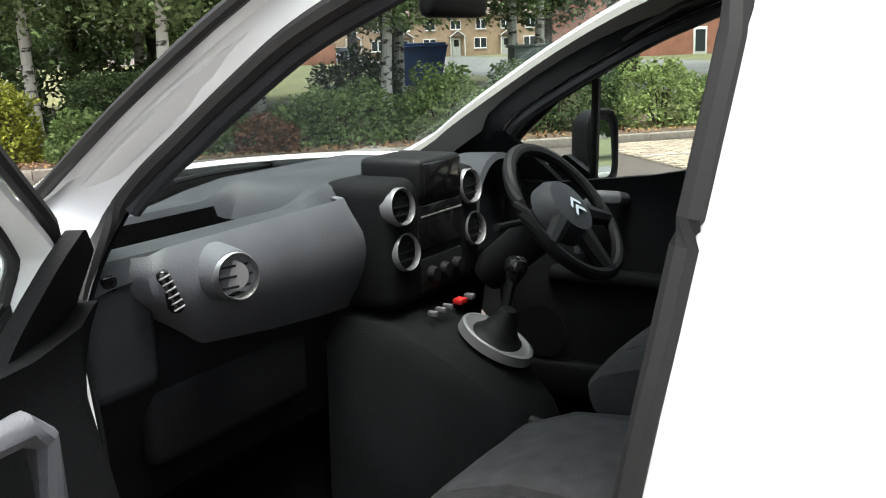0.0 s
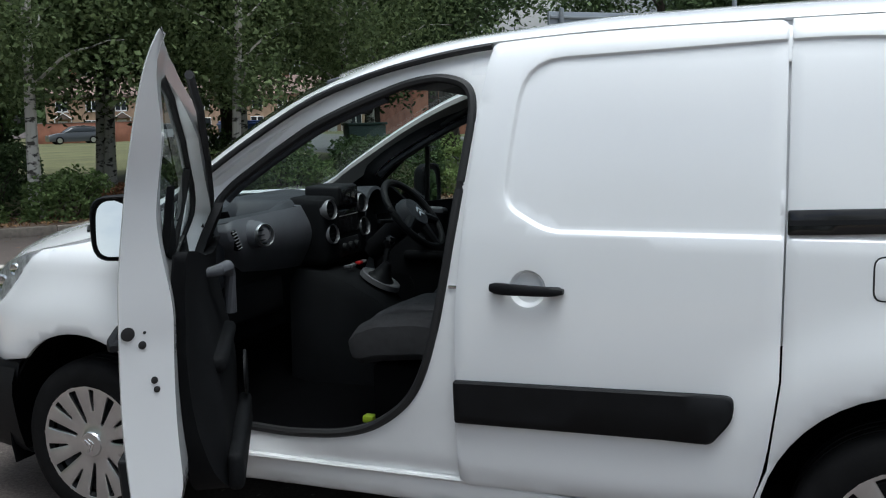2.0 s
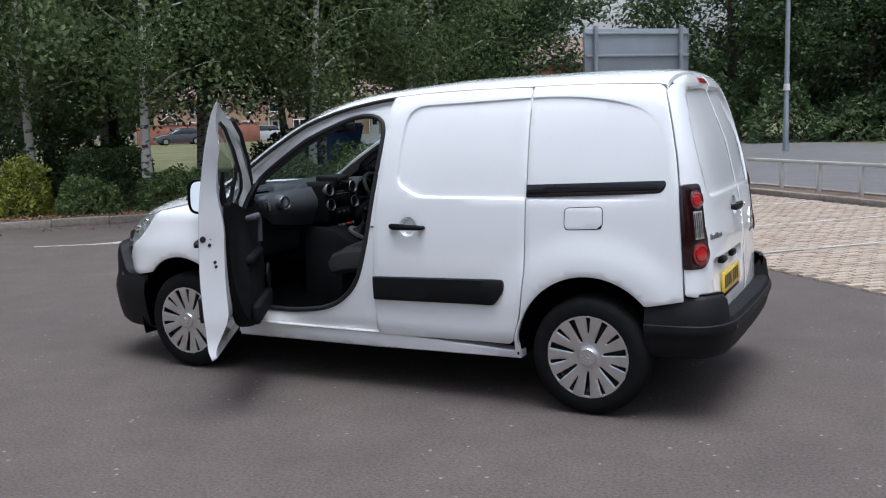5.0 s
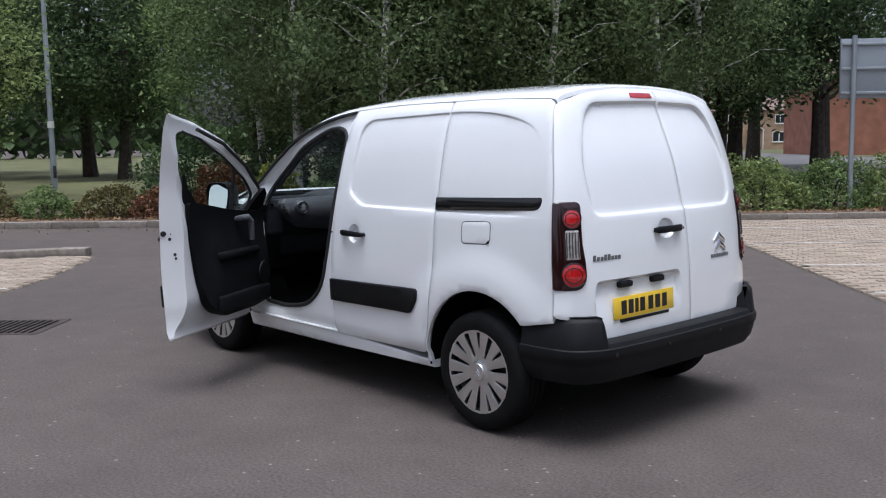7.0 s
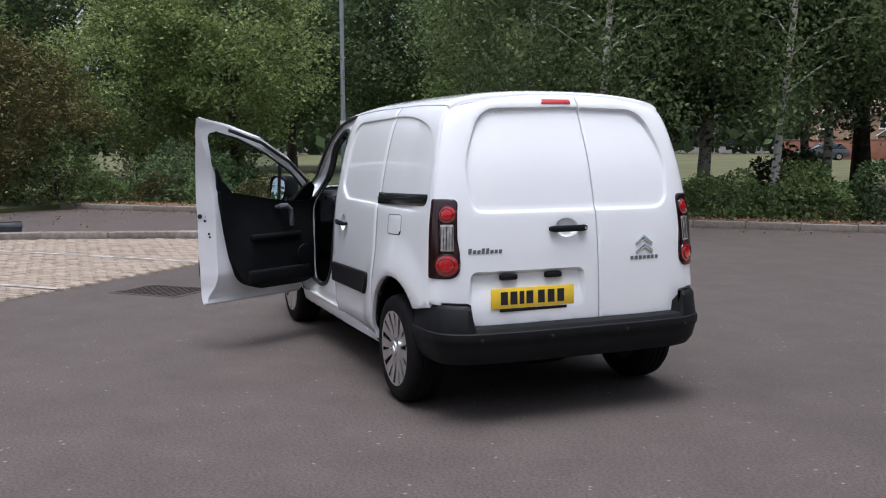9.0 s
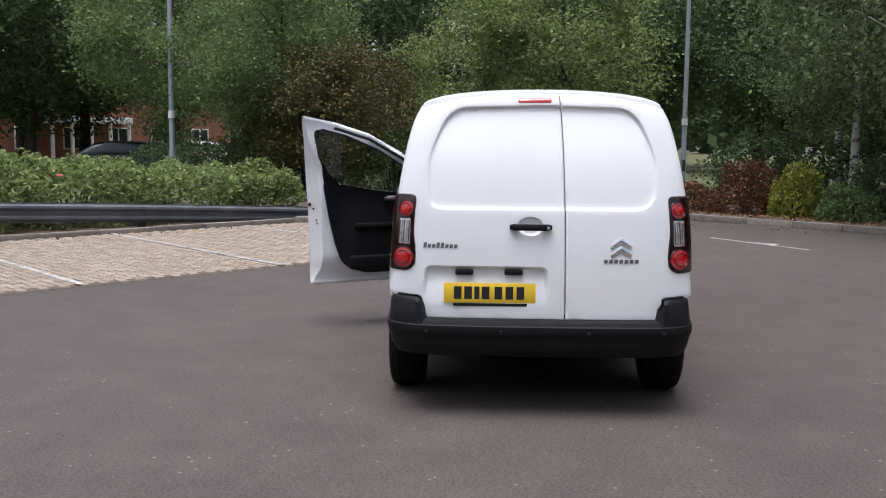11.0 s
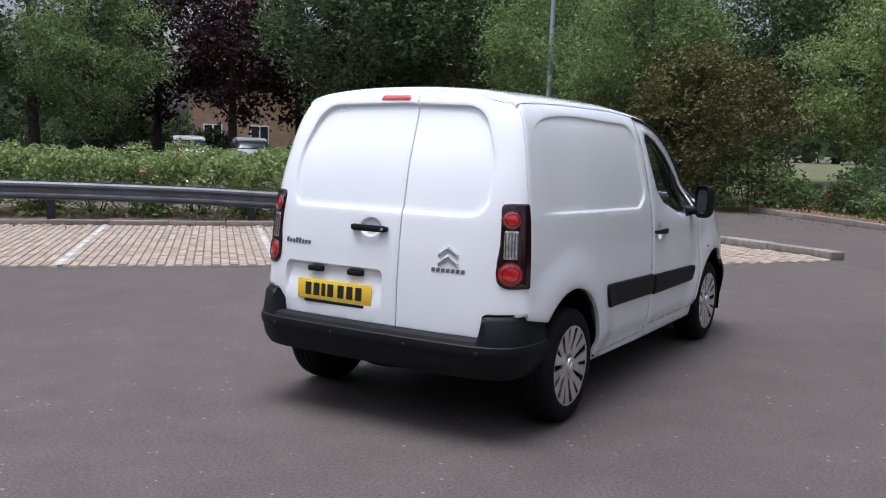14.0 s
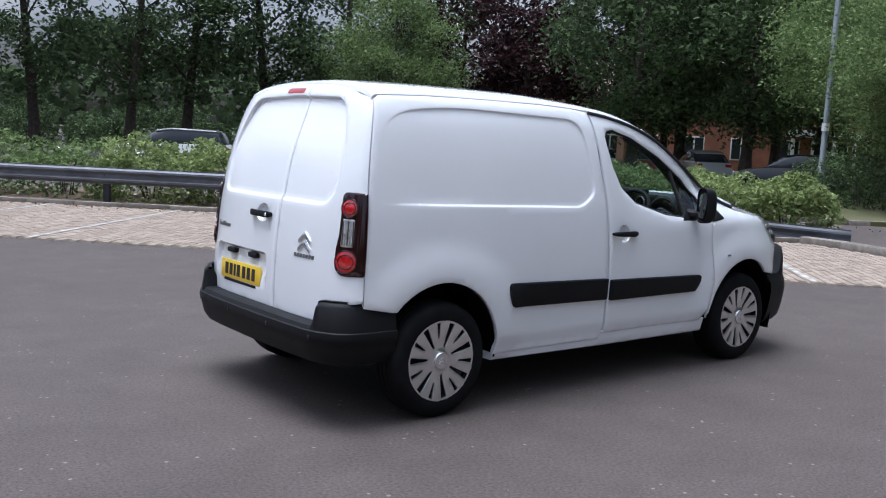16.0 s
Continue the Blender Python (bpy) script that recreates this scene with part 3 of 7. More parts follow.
def soft_curve(xs, ys):
    m = np.gradient(ys, xs)

    def f(v):
        i = min(max(int(np.searchsorted(xs, v, side="right")) - 1, 0), len(xs) - 2)
        h = xs[i + 1] - xs[i]; t = min(max((v - xs[i]) / h, 0), 1)
        return float((2 * t**3 - 3 * t**2 + 1) * ys[i] + (t**3 - 2 * t**2 + t) * h * m[i] + (-2 * t**3 + 3 * t**2) * ys[i + 1] + (t**3 - t**2) * h * m[i + 1])
    return f


half = [(3.02, 0.848), (3.12, 0.846), (3.22, 0.838), (3.315, 0.81), (3.375, 0.745), (3.41, 0.66), (3.428, 0.5), (3.437, 0.25), (3.44, 0.0)]
full = [(x, -y) for x, y in half] + [(x, y) for x, y in half[::-1][1:]]
path = plan_path(full, 181)


def rear_profile(t, n):
    a = abs(2 * t - 1)
    ears = ease((a - 0.572) / 0.014)
    top = 0.535 + 0.128 * ears * (0.9 + 0.1 * ease((a - 0.58) / 0.03)) - 0.03 * ease((a - 0.80) / 0.2)
    deep = 0.105 * (1 - ears) + 0.04
    pr = [(-deep, top - 0.01), (-deep + 0.01, top), (-0.03 - 0.025 * ears, top), (-0.012 - 0.02 * ears, top - 0.008), (0.0 - 0.012 * ears, top - 0.03), (0.004, 0.53 - 0.02), (0.012, 0.505), (0.016, 0.48), (0.012, 0.455), (0.004, 0.445), (0.0, 0.42), (-0.012, 0.375), (-0.04, 0.335), (-0.10, 0.32)]
    return pr


rear_bumper = part("rear_bumper", grid_mesh(sweep(path, rear_profile)), BLACK, van, "black plastic rear bumper")
for y in (-0.62, -0.22, 0.25, 0.66):
    i = min(range(len(path)), key=lambda k: abs(path[k][1] - y))
    px, py, nx, ny = path[i]
    part("parking_sensor", moved(lathe([(0.011, 0), (0.011, 0.004), (0.008, 0.006)], 14, "x"), Matrix.Translation((px + nx * 0.013, py, 0.475)) @ Matrix.Rotation(math.atan2(ny, nx), 4, "Z")), GLOSSBLACK, rear_bumper)

half = [(-0.33, 0.838), (-0.45, 0.812), (-0.60, 0.77), (-0.73, 0.69), (-0.82, 0.56), (-0.87, 0.36), (-0.895, 0.15), (-0.90, 0.0)]
full = [(x, y) for x, y in half] + [(x, -y) for x, y in half[::-1][1:]]
fpath = plan_path(full, 61)


def front_profile(t, n):
    a = abs(2 * t - 1)
    top = 0.60 + 0.18 * ease((0.80 - a) / 0.16)
    return [(-0.14, top + 0.05), (-0.03, top + 0.012), (-0.006, top - 0.004), (0.008, top - 0.06), (0.014, 0.58), (0.03, 0.53), (0.036, 0.48), (0.03, 0.42), (0.018, 0.34), (0.0, 0.27), (-0.03, 0.235), (-0.10, 0.225)]


part("front_bumper", grid_mesh(sweep(fpath, front_profile)), BLACK, van, "black plastic front bumper")
HEAD = rounded([(-0.248, 1.012, 0.01), (-0.34, 0.915), (-0.425, 0.842), (-0.535, 0.775, 0.02), (-0.64, 0.765, 0.02), (-0.68, 0.79, 0.02), (-0.64, 0.85), (-0.56, 0.90), (-0.45, 0.965), (-0.34, 1.0)], 0.02)
for s in (-1, 1):
    lampf = part("headlamp", panel(HEAD, side_map(s, proud=-0.010), grid=0.02, thick=0.02, roll=0), LAMPBOWL, van, "clear headlamp with chrome reflector")
    part("lens", panel(HEAD, side_map(s, proud=0.004), grid=0.02, thick=0.003, roll=0.004, back=False), LENS_GLASS, lampf).visible_shadow = False
    for hx, hz, hr in ((-0.46, 0.885, 0.036), (-0.37, 0.945, 0.026)):
        part("bulb_ring", moved(lathe([(hr, 0.0), (hr * 0.8, 0.006 * s), (hr * 0.5, 0.002 * s), (0.0, 0.0)], 16), Matrix.Translation((hx, s * (half_width(hx, hz) - 0.009), hz))), CHROME, lampf)
    part("indicator_strip", panel(rounded([(-0.53, 0.785, 0.006), (-0.63, 0.775, 0.006), (-0.64, 0.795, 0.006), (-0.52, 0.81, 0.006)], 0.02), side_map(s, proud=-0.004), grid=0.02, thick=0.004, roll=0), CHROME, lampf)
    c = Vector((-0.55, s * (half_width(-0.55, 0.845) - 0.012), 0.845))
    part("reflector", moved(lathe([(0.038, 0.0), (0.034, -0.012 * s), (0.01, -0.03 * s)], 16), Matrix.Translation(c)), STEEL, lampf)
    part("indicator", rbox(0.225, 0.262, s * half_width(0.24, 0.775) - 0.001, s * (half_width(0.24, 0.775) + 0.010), 0.768, 0.783, 0.005), CHROME, van, "clear side indicator")
    tri = rounded([(0.406, 1.18, 0.01), (0.265, 1.028, 0.02), (0.36, 1.012, 0.01), (0.406, 1.01, 0.005)], 0.02)
    part("corner_trim", panel(tri, side_map(s, proud=0.003), thick=0.01, roll=0.002), BLACK, van, "black plastic corner trim")

# ---- rear doors ----
RECESS = rounded([(-0.60, 1.135, 0.06), (-0.66, 1.40, 0.1), (-0.595, 1.685, 0.10), (0.0, 1.70), (0.595, 1.685, 0.10), (0.66, 1.40, 0.1), (0.60, 1.135, 0.10)], 0.04)
PLATE_R = rounded([(-0.615, 0.60, 0.03), (0.035, 0.60, 0.03), (0.025, 0.812, 0.03), (-0.605, 0.812, 0.03)], 0.03)
recs = [(RECESS, lambda u, z: 0.011 + 0.017 * ease((z - 1.35) / 0.3)), (PLATE_R, lambda u, z: 0.03 * ease((z - 0.60) / 0.2))]
TOP = [(0.0, 1.768), (0.2, 1.766), (0.4, 1.756), (0.56, 1.738), (0.68, 1.716), (0.78, 1.697), (REAR_U - 0.006, 1.668)]
SPLIT = 0.125
left = [(SPLIT - 0.003, 0.525, 0.01), (SPLIT - 0.003, 1.767, 0.01)] + [(-u, z) for u, z in TOP] + [(-REAR_U + 0.006, 1.3), (-REAR_U + 0.006, 0.9), (-REAR_U + 0.006, 0.66, 0.02), (-0.72, 0.64), (-0.70, 0.525, 0.02)]
right = [(SPLIT + 0.003, 0.525, 0.01), (0.70, 0.525, 0.02), (0.72, 0.64), (REAR_U - 0.006, 0.66, 0.02), (REAR_U - 0.006, 0.9), (REAR_U - 0.006, 1.3)] + [(u, z) for u, z in TOP[::-1][:-2]] + [(0.2, 1.766), (SPLIT + 0.003, 1.767, 0.01)]
rl = rounded(left, 0.03); rr = rounded(right, 0.03)
hd = (-0.06, 1.037)


def rear_dish(base):
    def f(u, z, d):
        r = math.hypot((u - hd[0]) / 1.35, z - hd[1] - 0.004) / 0.05
        return base(u, z, d + (0.022 * ease((1.06 - r) / 0.26) if r < 1.1 else 0))
    return f


RM = rear_map(0.0, recs)
rear_l = part("rear_door", panel(rl, rear_dish(RM), thick=0.03, lines=[scoop_line((hd[0], hd[1] + 0.004), 0.0675, 0.05), (RECESS, (-0.012, -0.004, 0.004, 0.012)), (PLATE_R, (-0.01, 0.0, 0.01))]), PAINT, van)
rear_r = part("rear_door", panel(rr, RM, thick=0.03, lines=[(RECESS, (-0.012, -0.004, 0.004, 0.012))]), PAINT, van)
x0 = rear_x(1.037)
rows = []
for k in range(13):
    a = -1 + 2 * k / 12
    u = hd[0] + a * 0.115
    out = 0.026 - 0.012 * abs(a) ** 4 if abs(a) < 0.97 else 0.012
    hh = 0.018 if abs(a) < 0.97 else 0.012
    rows.append([(x0 + out + 0.011 * np.sign(math.cos(t)) * abs(math.cos(t)) ** 0.6, u, hd[1] + hh * np.sign(math.sin(t)) * abs(math.sin(t)) ** 0.6) for t in [2 * math.pi * j / 12 for j in range(12)]])
rh = part("door_handle", grid_mesh(rows, close_v=True, caps=True), BLACK, rear_l, "black plastic bar handle with key lock")
part("key_lock", moved(lathe([(0.009, 0), (0.009, 0.004)], 12, "x"), Matrix.Translation((x0 + 0.036, 0.035, 1.037))), CHROME, rh)
for e in (-0.14, 0.02):
    part("handle_mount", rbox(x0 - 0.004, x0 + 0.02, e - 0.018, e + 0.018, 1.025, 1.049, 0.004), BLACK, rh)
part("brake_light", panel(rounded([(-0.165, 1.716, 0.01), (0.068, 1.716, 0.01), (0.068, 1.744, 0.01), (-0.165, 1.744, 0.01)], 0.02), rear_map(0.006), grid=0.02, thick=0.01, roll=0.003), RED, rear_l, "red high-level brake light")
# number plate with plain bars in place of characters
px = rear_x(0.67) - 0.004
plate_pose = Matrix.Translation((px, -0.28, 0.674)) @ Matrix.Rotation(radians(-2), 4, "Y")
plate = part("number_plate", moved(to_mesh(rbox(-0.004, 0.003, -0.252, 0.252, -0.055, 0.055, 0.003)), plate_pose), YELLOW, rear_l, "yellow rear number plate")
for k, yy in enumerate((-0.175, -0.118, -0.07, -0.022, 0.048, 0.108, 0.168)):
    w = 0.014 if k == 2 else 0.021
    part("plate_bar", moved(to_mesh(rbox(0.003, 0.0045, yy - w, yy + w, -0.034, 0.036, 0.001, 1)), plate_pose), INK, plate)
part("plate_strip", moved(to_mesh(rbox(-0.006, 0.006, -0.20, 0.205, -0.072, -0.056, 0.003)), plate_pose), BLACK, plate)
for yy in (-0.42, -0.15):
    part("plate_lamp", rbox(rear_x(0.79) - 0.035, rear_x(0.79) - 0.002, yy - 0.05, yy + 0.05, 0.772, 0.802, 0.008), BLACK, rear_l)
# model name and maker's badge as plain shapes
def name_bars(parent, u0, u1, z, h, count, tall=()):
    for k in range(count):
        a = u0 + (u1 - u0) * k / count
        b = a + (u1 - u0) / count * 0.72
        top = z + h * (1.45 if k in tall else 1.0)
        part("name_bar", panel(rounded([(a, z, 0.004), (b, z, 0.004), (b + 0.003, top, 0.004), (a + 0.003, top, 0.004)], 0.02), rear_map(0.003), grid=0.02, thick=0.003, roll=0), BADGEGREY, parent, "grey lettering shown as plain bars")


name_bars(rear_l, -0.628, -0.44, 0.918, 0.02, 8, (0, 3, 4))
name_bars(rear_r, 0.325, 0.515, 0.845, 0.02, 7)


def chevron(c, w, h, t):
    return rounded([(c[0] - w, c[1] - h, 0.004), (c[0], c[1], 0.006), (c[0] + w, c[1] - h, 0.004), (c[0] + w * 0.92, c[1] - h - t * 0.6, 0.003), (c[0], c[1] - t, 0.004), (c[0] - w * 0.92, c[1] - h - t * 0.6, 0.003)], 0.015)


for c in ((0.418, 0.985), (0.418, 0.94)):
    part("badge", panel(chevron(c, 0.058, 0.046, 0.034), rear_map(0.009), grid=0.015, thick=0.01, roll=0.003), CHROME, rear_r, "chrome chevron badge")

# ---- tail lamps ----
for s in (-1, 1):
    LAMP = rounded([(0.672 * s, 0.925, 0.0), (0.668 * s, 0.87), (0.672 * s, 0.82, 0.02), (0.71 * s, 0.787, 0.03), ((REAR_U - 0.004) * s, 0.792, 0.012), ((REAR_U - 0.004) * s, 1.0), ((REAR_U - 0.004) * s, 1.208, 0.012), (0.69 * s, 1.208, 0.035), (0.685 * s, 1.0)], 0.02)
    lamp = part("tail_lamp", panel(LAMP, rear_map(0.010), grid=0.02, thick=0.02, roll=0.006), DARKRED, van, "dark red tail lamp with round red and clear lenses")
    for cz, ru, rz, m in ((1.13, 0.042, 0.046, RED), (0.862, 0.055, 0.058, RED)):
        cu = 0.736 * s if cz > 1 else 0.734 * s
        circ = np.array([(cu + ru * math.cos(2 * math.pi * k / 28), cz + rz * math.sin(2 * math.pi * k / 28)) for k in range(28)])
        def dome(u, z, d, cu=cu, cz=cz, ru=ru, rz=rz, base=rear_map(0.012)):
            q = ((u - cu) / ru) ** 2 + ((z - cz) / rz) ** 2
            return base(u, z, d - 0.012 * max(0.0, 1 - q))
        lens = part("lens", panel(circ, dome, grid=0.012, thick=0.004, roll=0), m, lamp, "round red lens")
        for f in (0.62, 0.99):
            loop = [Vector(dome(cu + f * ru * math.cos(2 * math.pi * k / 28), cz + f * rz * math.sin(2 * math.pi * k / 28), -0.001)) for k in range(28)]
            part("lens_ring", tube(loop, 0.0022 if f < 0.9 else 0.004, 6, closed=True), DARKRED, lens)
    q = rounded([(0.702 * s, 0.935, 0.008), (0.765 * s, 0.935, 0.008), (0.768 * s, 1.075, 0.008), (0.706 * s, 1.075, 0.008)], 0.02)
    clear = part("lens", panel(q, rear_map(0.013), grid=0.015, thick=0.004, roll=0.003), CLEAR, lamp, "clear ribbed lens")
    for k in range(5):
        u = (0.710 + 0.0125 * k) * s
        part("lens_rib", tube([Vector(rear_map(0.0145)(u, z, 0)) for z in (0.945, 0.98, 1.02, 1.065)], 0.0028, 6), CHROME if k % 2 else STEEL, clear)

# ---- wheels ----
def tyre_mesh():
    prof = [(0.195, -0.085), (0.205, -0.098), (0.235, -0.105), (0.27, -0.103), (0.296, -0.093), (0.308, -0.078), (0.3135, -0.055)]
    for k, y in enumerate((-0.042, -0.036, -0.012, -0.006, 0.006, 0.012, 0.036, 0.042)):
        prof.append((0.3145 if k % 4 in (0, 3) else 0.3075, y))
    prof = prof[:7] + [(0.315, -0.043), (0.308, -0.041), (0.308, -0.035), (0.315, -0.033), (0.315, -0.005), (0.308, -0.003), (0.308, 0.003), (0.315, 0.005), (0.315, 0.033), (0.308, 0.035), (0.308, 0.041), (0.315, 0.043)] + [(r, -y) for r, y in prof[:7][::-1]]
    n = 64
    rows = [[(r * math.cos(2 * math.pi * k / n), y, r * math.sin(2 * math.pi * k / n)) for k in range(n)] for r, y in prof]
    return grid_mesh(rows, close_v=True, close_u=False)


def cover_mesh():
    n = 72
    R = 0.227
    circle = np.array([(R * math.cos(2 * math.pi * k / n), R * math.sin(2 * math.pi * k / n)) for k in range(n)])
    holes = []
    for i in range(7):
        for a0, r0, r1, w0, w1 in ((0.0, 0.080, 0.207, 0.0055, 0.0175), (math.pi / 7, 0.125, 0.208, 0.0035, 0.012)):
            a = 2 * math.pi * i / 7 + a0 + 0.45
            c, s = math.cos(a), math.sin(a)
            pts = [(r0, -w0, 0.006), (r1, -w1, 0.006), (r1, w1, 0.006), (r0, w0, 0.006)]
            q = rounded(pts, 0.02)
            holes.append(np.stack([q[:, 0] * c - q[:, 1] * s, q[:, 0] * s + q[:, 1] * c], 1))

    def surf(a, b, depth):
        r = math.hypot(a, b)
        h = 0.022 * ease((R - r) / 0.007) - 0.012 * ease((0.216 - r) / 0.14) + 0.012 * (1 - ease((r - 0.045) / 0.012))
        return (a, -(h - depth), b)
    return panel(circle, surf, holes, grid=0.014, thick=0.012, roll=0.003)


TYRE, COVER = tyre_mesh(), cover_mesh()
RIM = lathe([(0.0, 0.01), (0.10, 0.008), (0.17, 0.012), (0.185, -0.01), (0.197, -0.02), (0.2, 0.03), (0.198, 0.12)], 40)
CAP = lathe([(0.047, 0.0), (0.047, -0.012), (0.044, -0.016), (0.0, -0.018)], 28)


def make_wheel(x, s, turn):
    tyre = part("wheel", TYRE, RUBBER, van, "black tyre with silver multi-spoke wheel trim")
    y = 0.745 if x < 1 else 0.765
    tyre.matrix_basis = Matrix.Translation((x, s * y, HUB_R)) @ (Matrix.Identity(4) if s < 0 else Matrix.Rotation(math.pi, 4, "Z")) @ Matrix.Rotation(turn, 4, "Y")
    rim = part("rim", RIM, STEEL, tyre)
    cover = part("wheel_trim", COVER, SILVER, tyre, "silver plastic wheel trim")
    cover.matrix_basis = Matrix.Translation((0, -0.080, 0))
    rim.matrix_basis = Matrix.Translation((0, -0.045, 0))
    cap = part("hub_cap", CAP, SILVER, cover)
    cap.matrix_basis = Matrix.Translation((0, -0.011, 0))
    for dz in (0.018, 0.002):
        bm = bmesh.new()
        w, h, t = 0.024, 0.018, 0.011
        out = [(-w, dz - h), (0, dz), (w, dz - h), (w, dz - h - t * 0.7), (0, dz - t), (-w, dz - h - t * 0.7)]
        vs = [bm.verts.new((a, -0.0195 - 0.011, b)) for a, b in out] + [bm.verts.new((a, -0.017 - 0.011, b)) for a, b in out]
        bm.faces.new(vs[:6][::-1]); bm.faces.new(vs[6:])
        for k in range(6):
            bm.faces.new((vs[k], vs[(k + 1) % 6], vs[6 + (k + 1) % 6], vs[6 + k]))
        part("badge", bm, CHROME, cover)
    return tyre


make_wheel(0.0, -1, 1.2); make_wheel(WB, -1, 0.25); make_wheel(0.0, 1, 0.4); make_wheel(WB, 1, 0.1)

# wheel arch liners, floor pan, inner box
for hx in (0.0, WB):
    for s in (-1, 1):
        rows = []
        for k in range(25):
            a = radians((24 + 160 * k / 24) if hx > 1 else (-4 + 200 * k / 24))
            c, q = 0.412 * math.cos(a), 0.436 * math.sin(a)
            rows.append([(hx + c * 0.05, s * 0.485, HUB_R + q * 0.05), (hx + c * 0.93, s * 0.485, HUB_R + q * 0.93), (hx + c, s * 0.51, HUB_R + q), (hx + c, s * 0.70, HUB_R + q), (hx + c * 0.985, s * 0.835, HUB_R + q * 0.985)])
        part("arch_liner", thick_sheet(rows, 0.008), DARK, van)
part("underbody", rbox(-0.62, 3.0, -0.56, 0.56, 0.27, 0.345, 0.03), DARK, van)
part("underbody", rbox(0.42, 2.30, -0.66, 0.66, 0.235, 0.30, 0.02), DARK, van)
part("spare_wheel_cradle", moved(lathe([(0.0, 0.19), (0.25, 0.19), (0.30, 0.22), (0.30, 0.34)], 30, "z"), Matrix.Translation((2.9, -0.1, 0.06))), DARK, van)
# white inner shell just behind the outer panels
rows = []
for x in np.linspace(1.72, 3.06, 24):
    w = lambda z: half_width(x, z) - 0.034
    zs = (0.34, 0.5, 0.8, 0.84, 1.1, 1.3, 1.5, 1.62)
    narrow = abs(x - WB) < 0.5
    zs = [max(z, 0.80) if narrow else z for z in zs]
    row = [(x, -(0.44 if (narrow and z < 0.82) else w(z)), z) for z in zs]
    row += [(x, b * (half_width(x, edge_z(x)) - 0.02), roof_z(x, b * half_width(x, edge_z(x))) - 0.032) for b in (-0.985, -0.93, -0.8, -0.5, 0.0, 0.5, 0.8, 0.93, 0.985)]
    row += [(x, (0.44 if (narrow and z < 0.82) else w(z)), z) for z in zs[::-1]]
    rows.append(row)
part("load_box", grid_mesh(rows, close_v=True, caps=True), PAINT_IN, van, "white inner shell of the load bay")

# ---- door frame round the cab opening, both sides ----
APERTURE = [(1.33, 0.64, 0.12), (1.39, 0.84, 0.1), (1.425, 1.02), (1.452, 1.18), (1.48, 1.36), (1.50, 1.50), (1.483, 1.578, 0.05), (1.38, 1.605), (1.26, 1.588), (1.093, 1.533), (0.912, 1.464), (0.725, 1.367), (0.56, 1.27), (0.495, 1.215, 0.03), (0.475, 1.14), (0.485, 1.075), (0.505, 1.00), (0.53, 0.88), (0.545, 0.70), (0.555, 0.425, 0.05), (0.80, 0.425), (1.09, 0.458, 0.12), (1.235, 0.533, 0.1)]
apl = resample(APERTURE)
for _ in range(4):
    apl = (np.roll(apl, 1, axis=0) + 2 * apl + np.roll(apl, -1, axis=0)) / 4
FRAME = [(1.60, 0.345), (1.60, 1.10), (1.60, 1.69), (1.25, 1.645), (0.96, 1.563), (0.66, 1.41), (0.44, 1.27), (0.28, 1.17), (0.36, 1.03), (0.40, 0.9), (0.38, 0.60), (0.415, 0.345)]
def frame_map(s, proud):
    """The side surface, sinking towards the front edge of the opening."""
    base = side_map(s, proud=proud)

    def f(x, z, d):
        near = 1 - ease(dist_to(apl, np.array([[x, z]]))[0] / 0.09)
        return base(x, z, d + 0.05 * near * ease((1.05 - x) / 0.45))
    return f


for s in (-1, 1):
    fr = part("door_frame", panel(resample(FRAME), frame_map(s, -0.022), [apl], thick=0.03, roll=0.003), PAINT_IN, van, "white painted door frame")
    seal = [Vector(frame_map(s, -0.026)(p[0], p[1], 0)) for p in offset_outline(apl, 0.004)]
    part("door_seal", tube(seal, 0.015, 8, closed=True), SEAL, fr, "black rubber door seal")
    part("frame_lining", panel(resample(FRAME), frame_map(s, -0.057), [apl], thick=0.006, roll=0), CABIN, fr, "black inner lining of the door frame")
    trim = [Vector(frame_map(s, -0.05)(p[0], p[1], 0)) for p in offset_outline(apl, 0.018) if p[0] < 1.2 and p[1] > 1.2]
    k0 = max(range(len(trim)), key=lambda k: (trim[k] - trim[k - 1]).length)
    part("pillar_trim", tube(trim[k0:] + trim[:k0], 0.016, 10), DASH, fr, "dark pillar trim")
    part("step_plate", panel(rounded([(0.55, 0.338, 0.02), (1.50, 0.338, 0.02), (1.50, 0.352, 0.0), (0.55, 0.352, 0)], 0.04), side_map(s, proud=0.0), thick=0.07, roll=0.004), PAINT_IN, fr)
st = part("door_striker", tube([(1.455, -0.80, 0.965), (1.455, -0.845, 0.965), (1.435, -0.845, 0.965), (1.435, -0.80, 0.965)], 0.005, 8), CHROME, van)


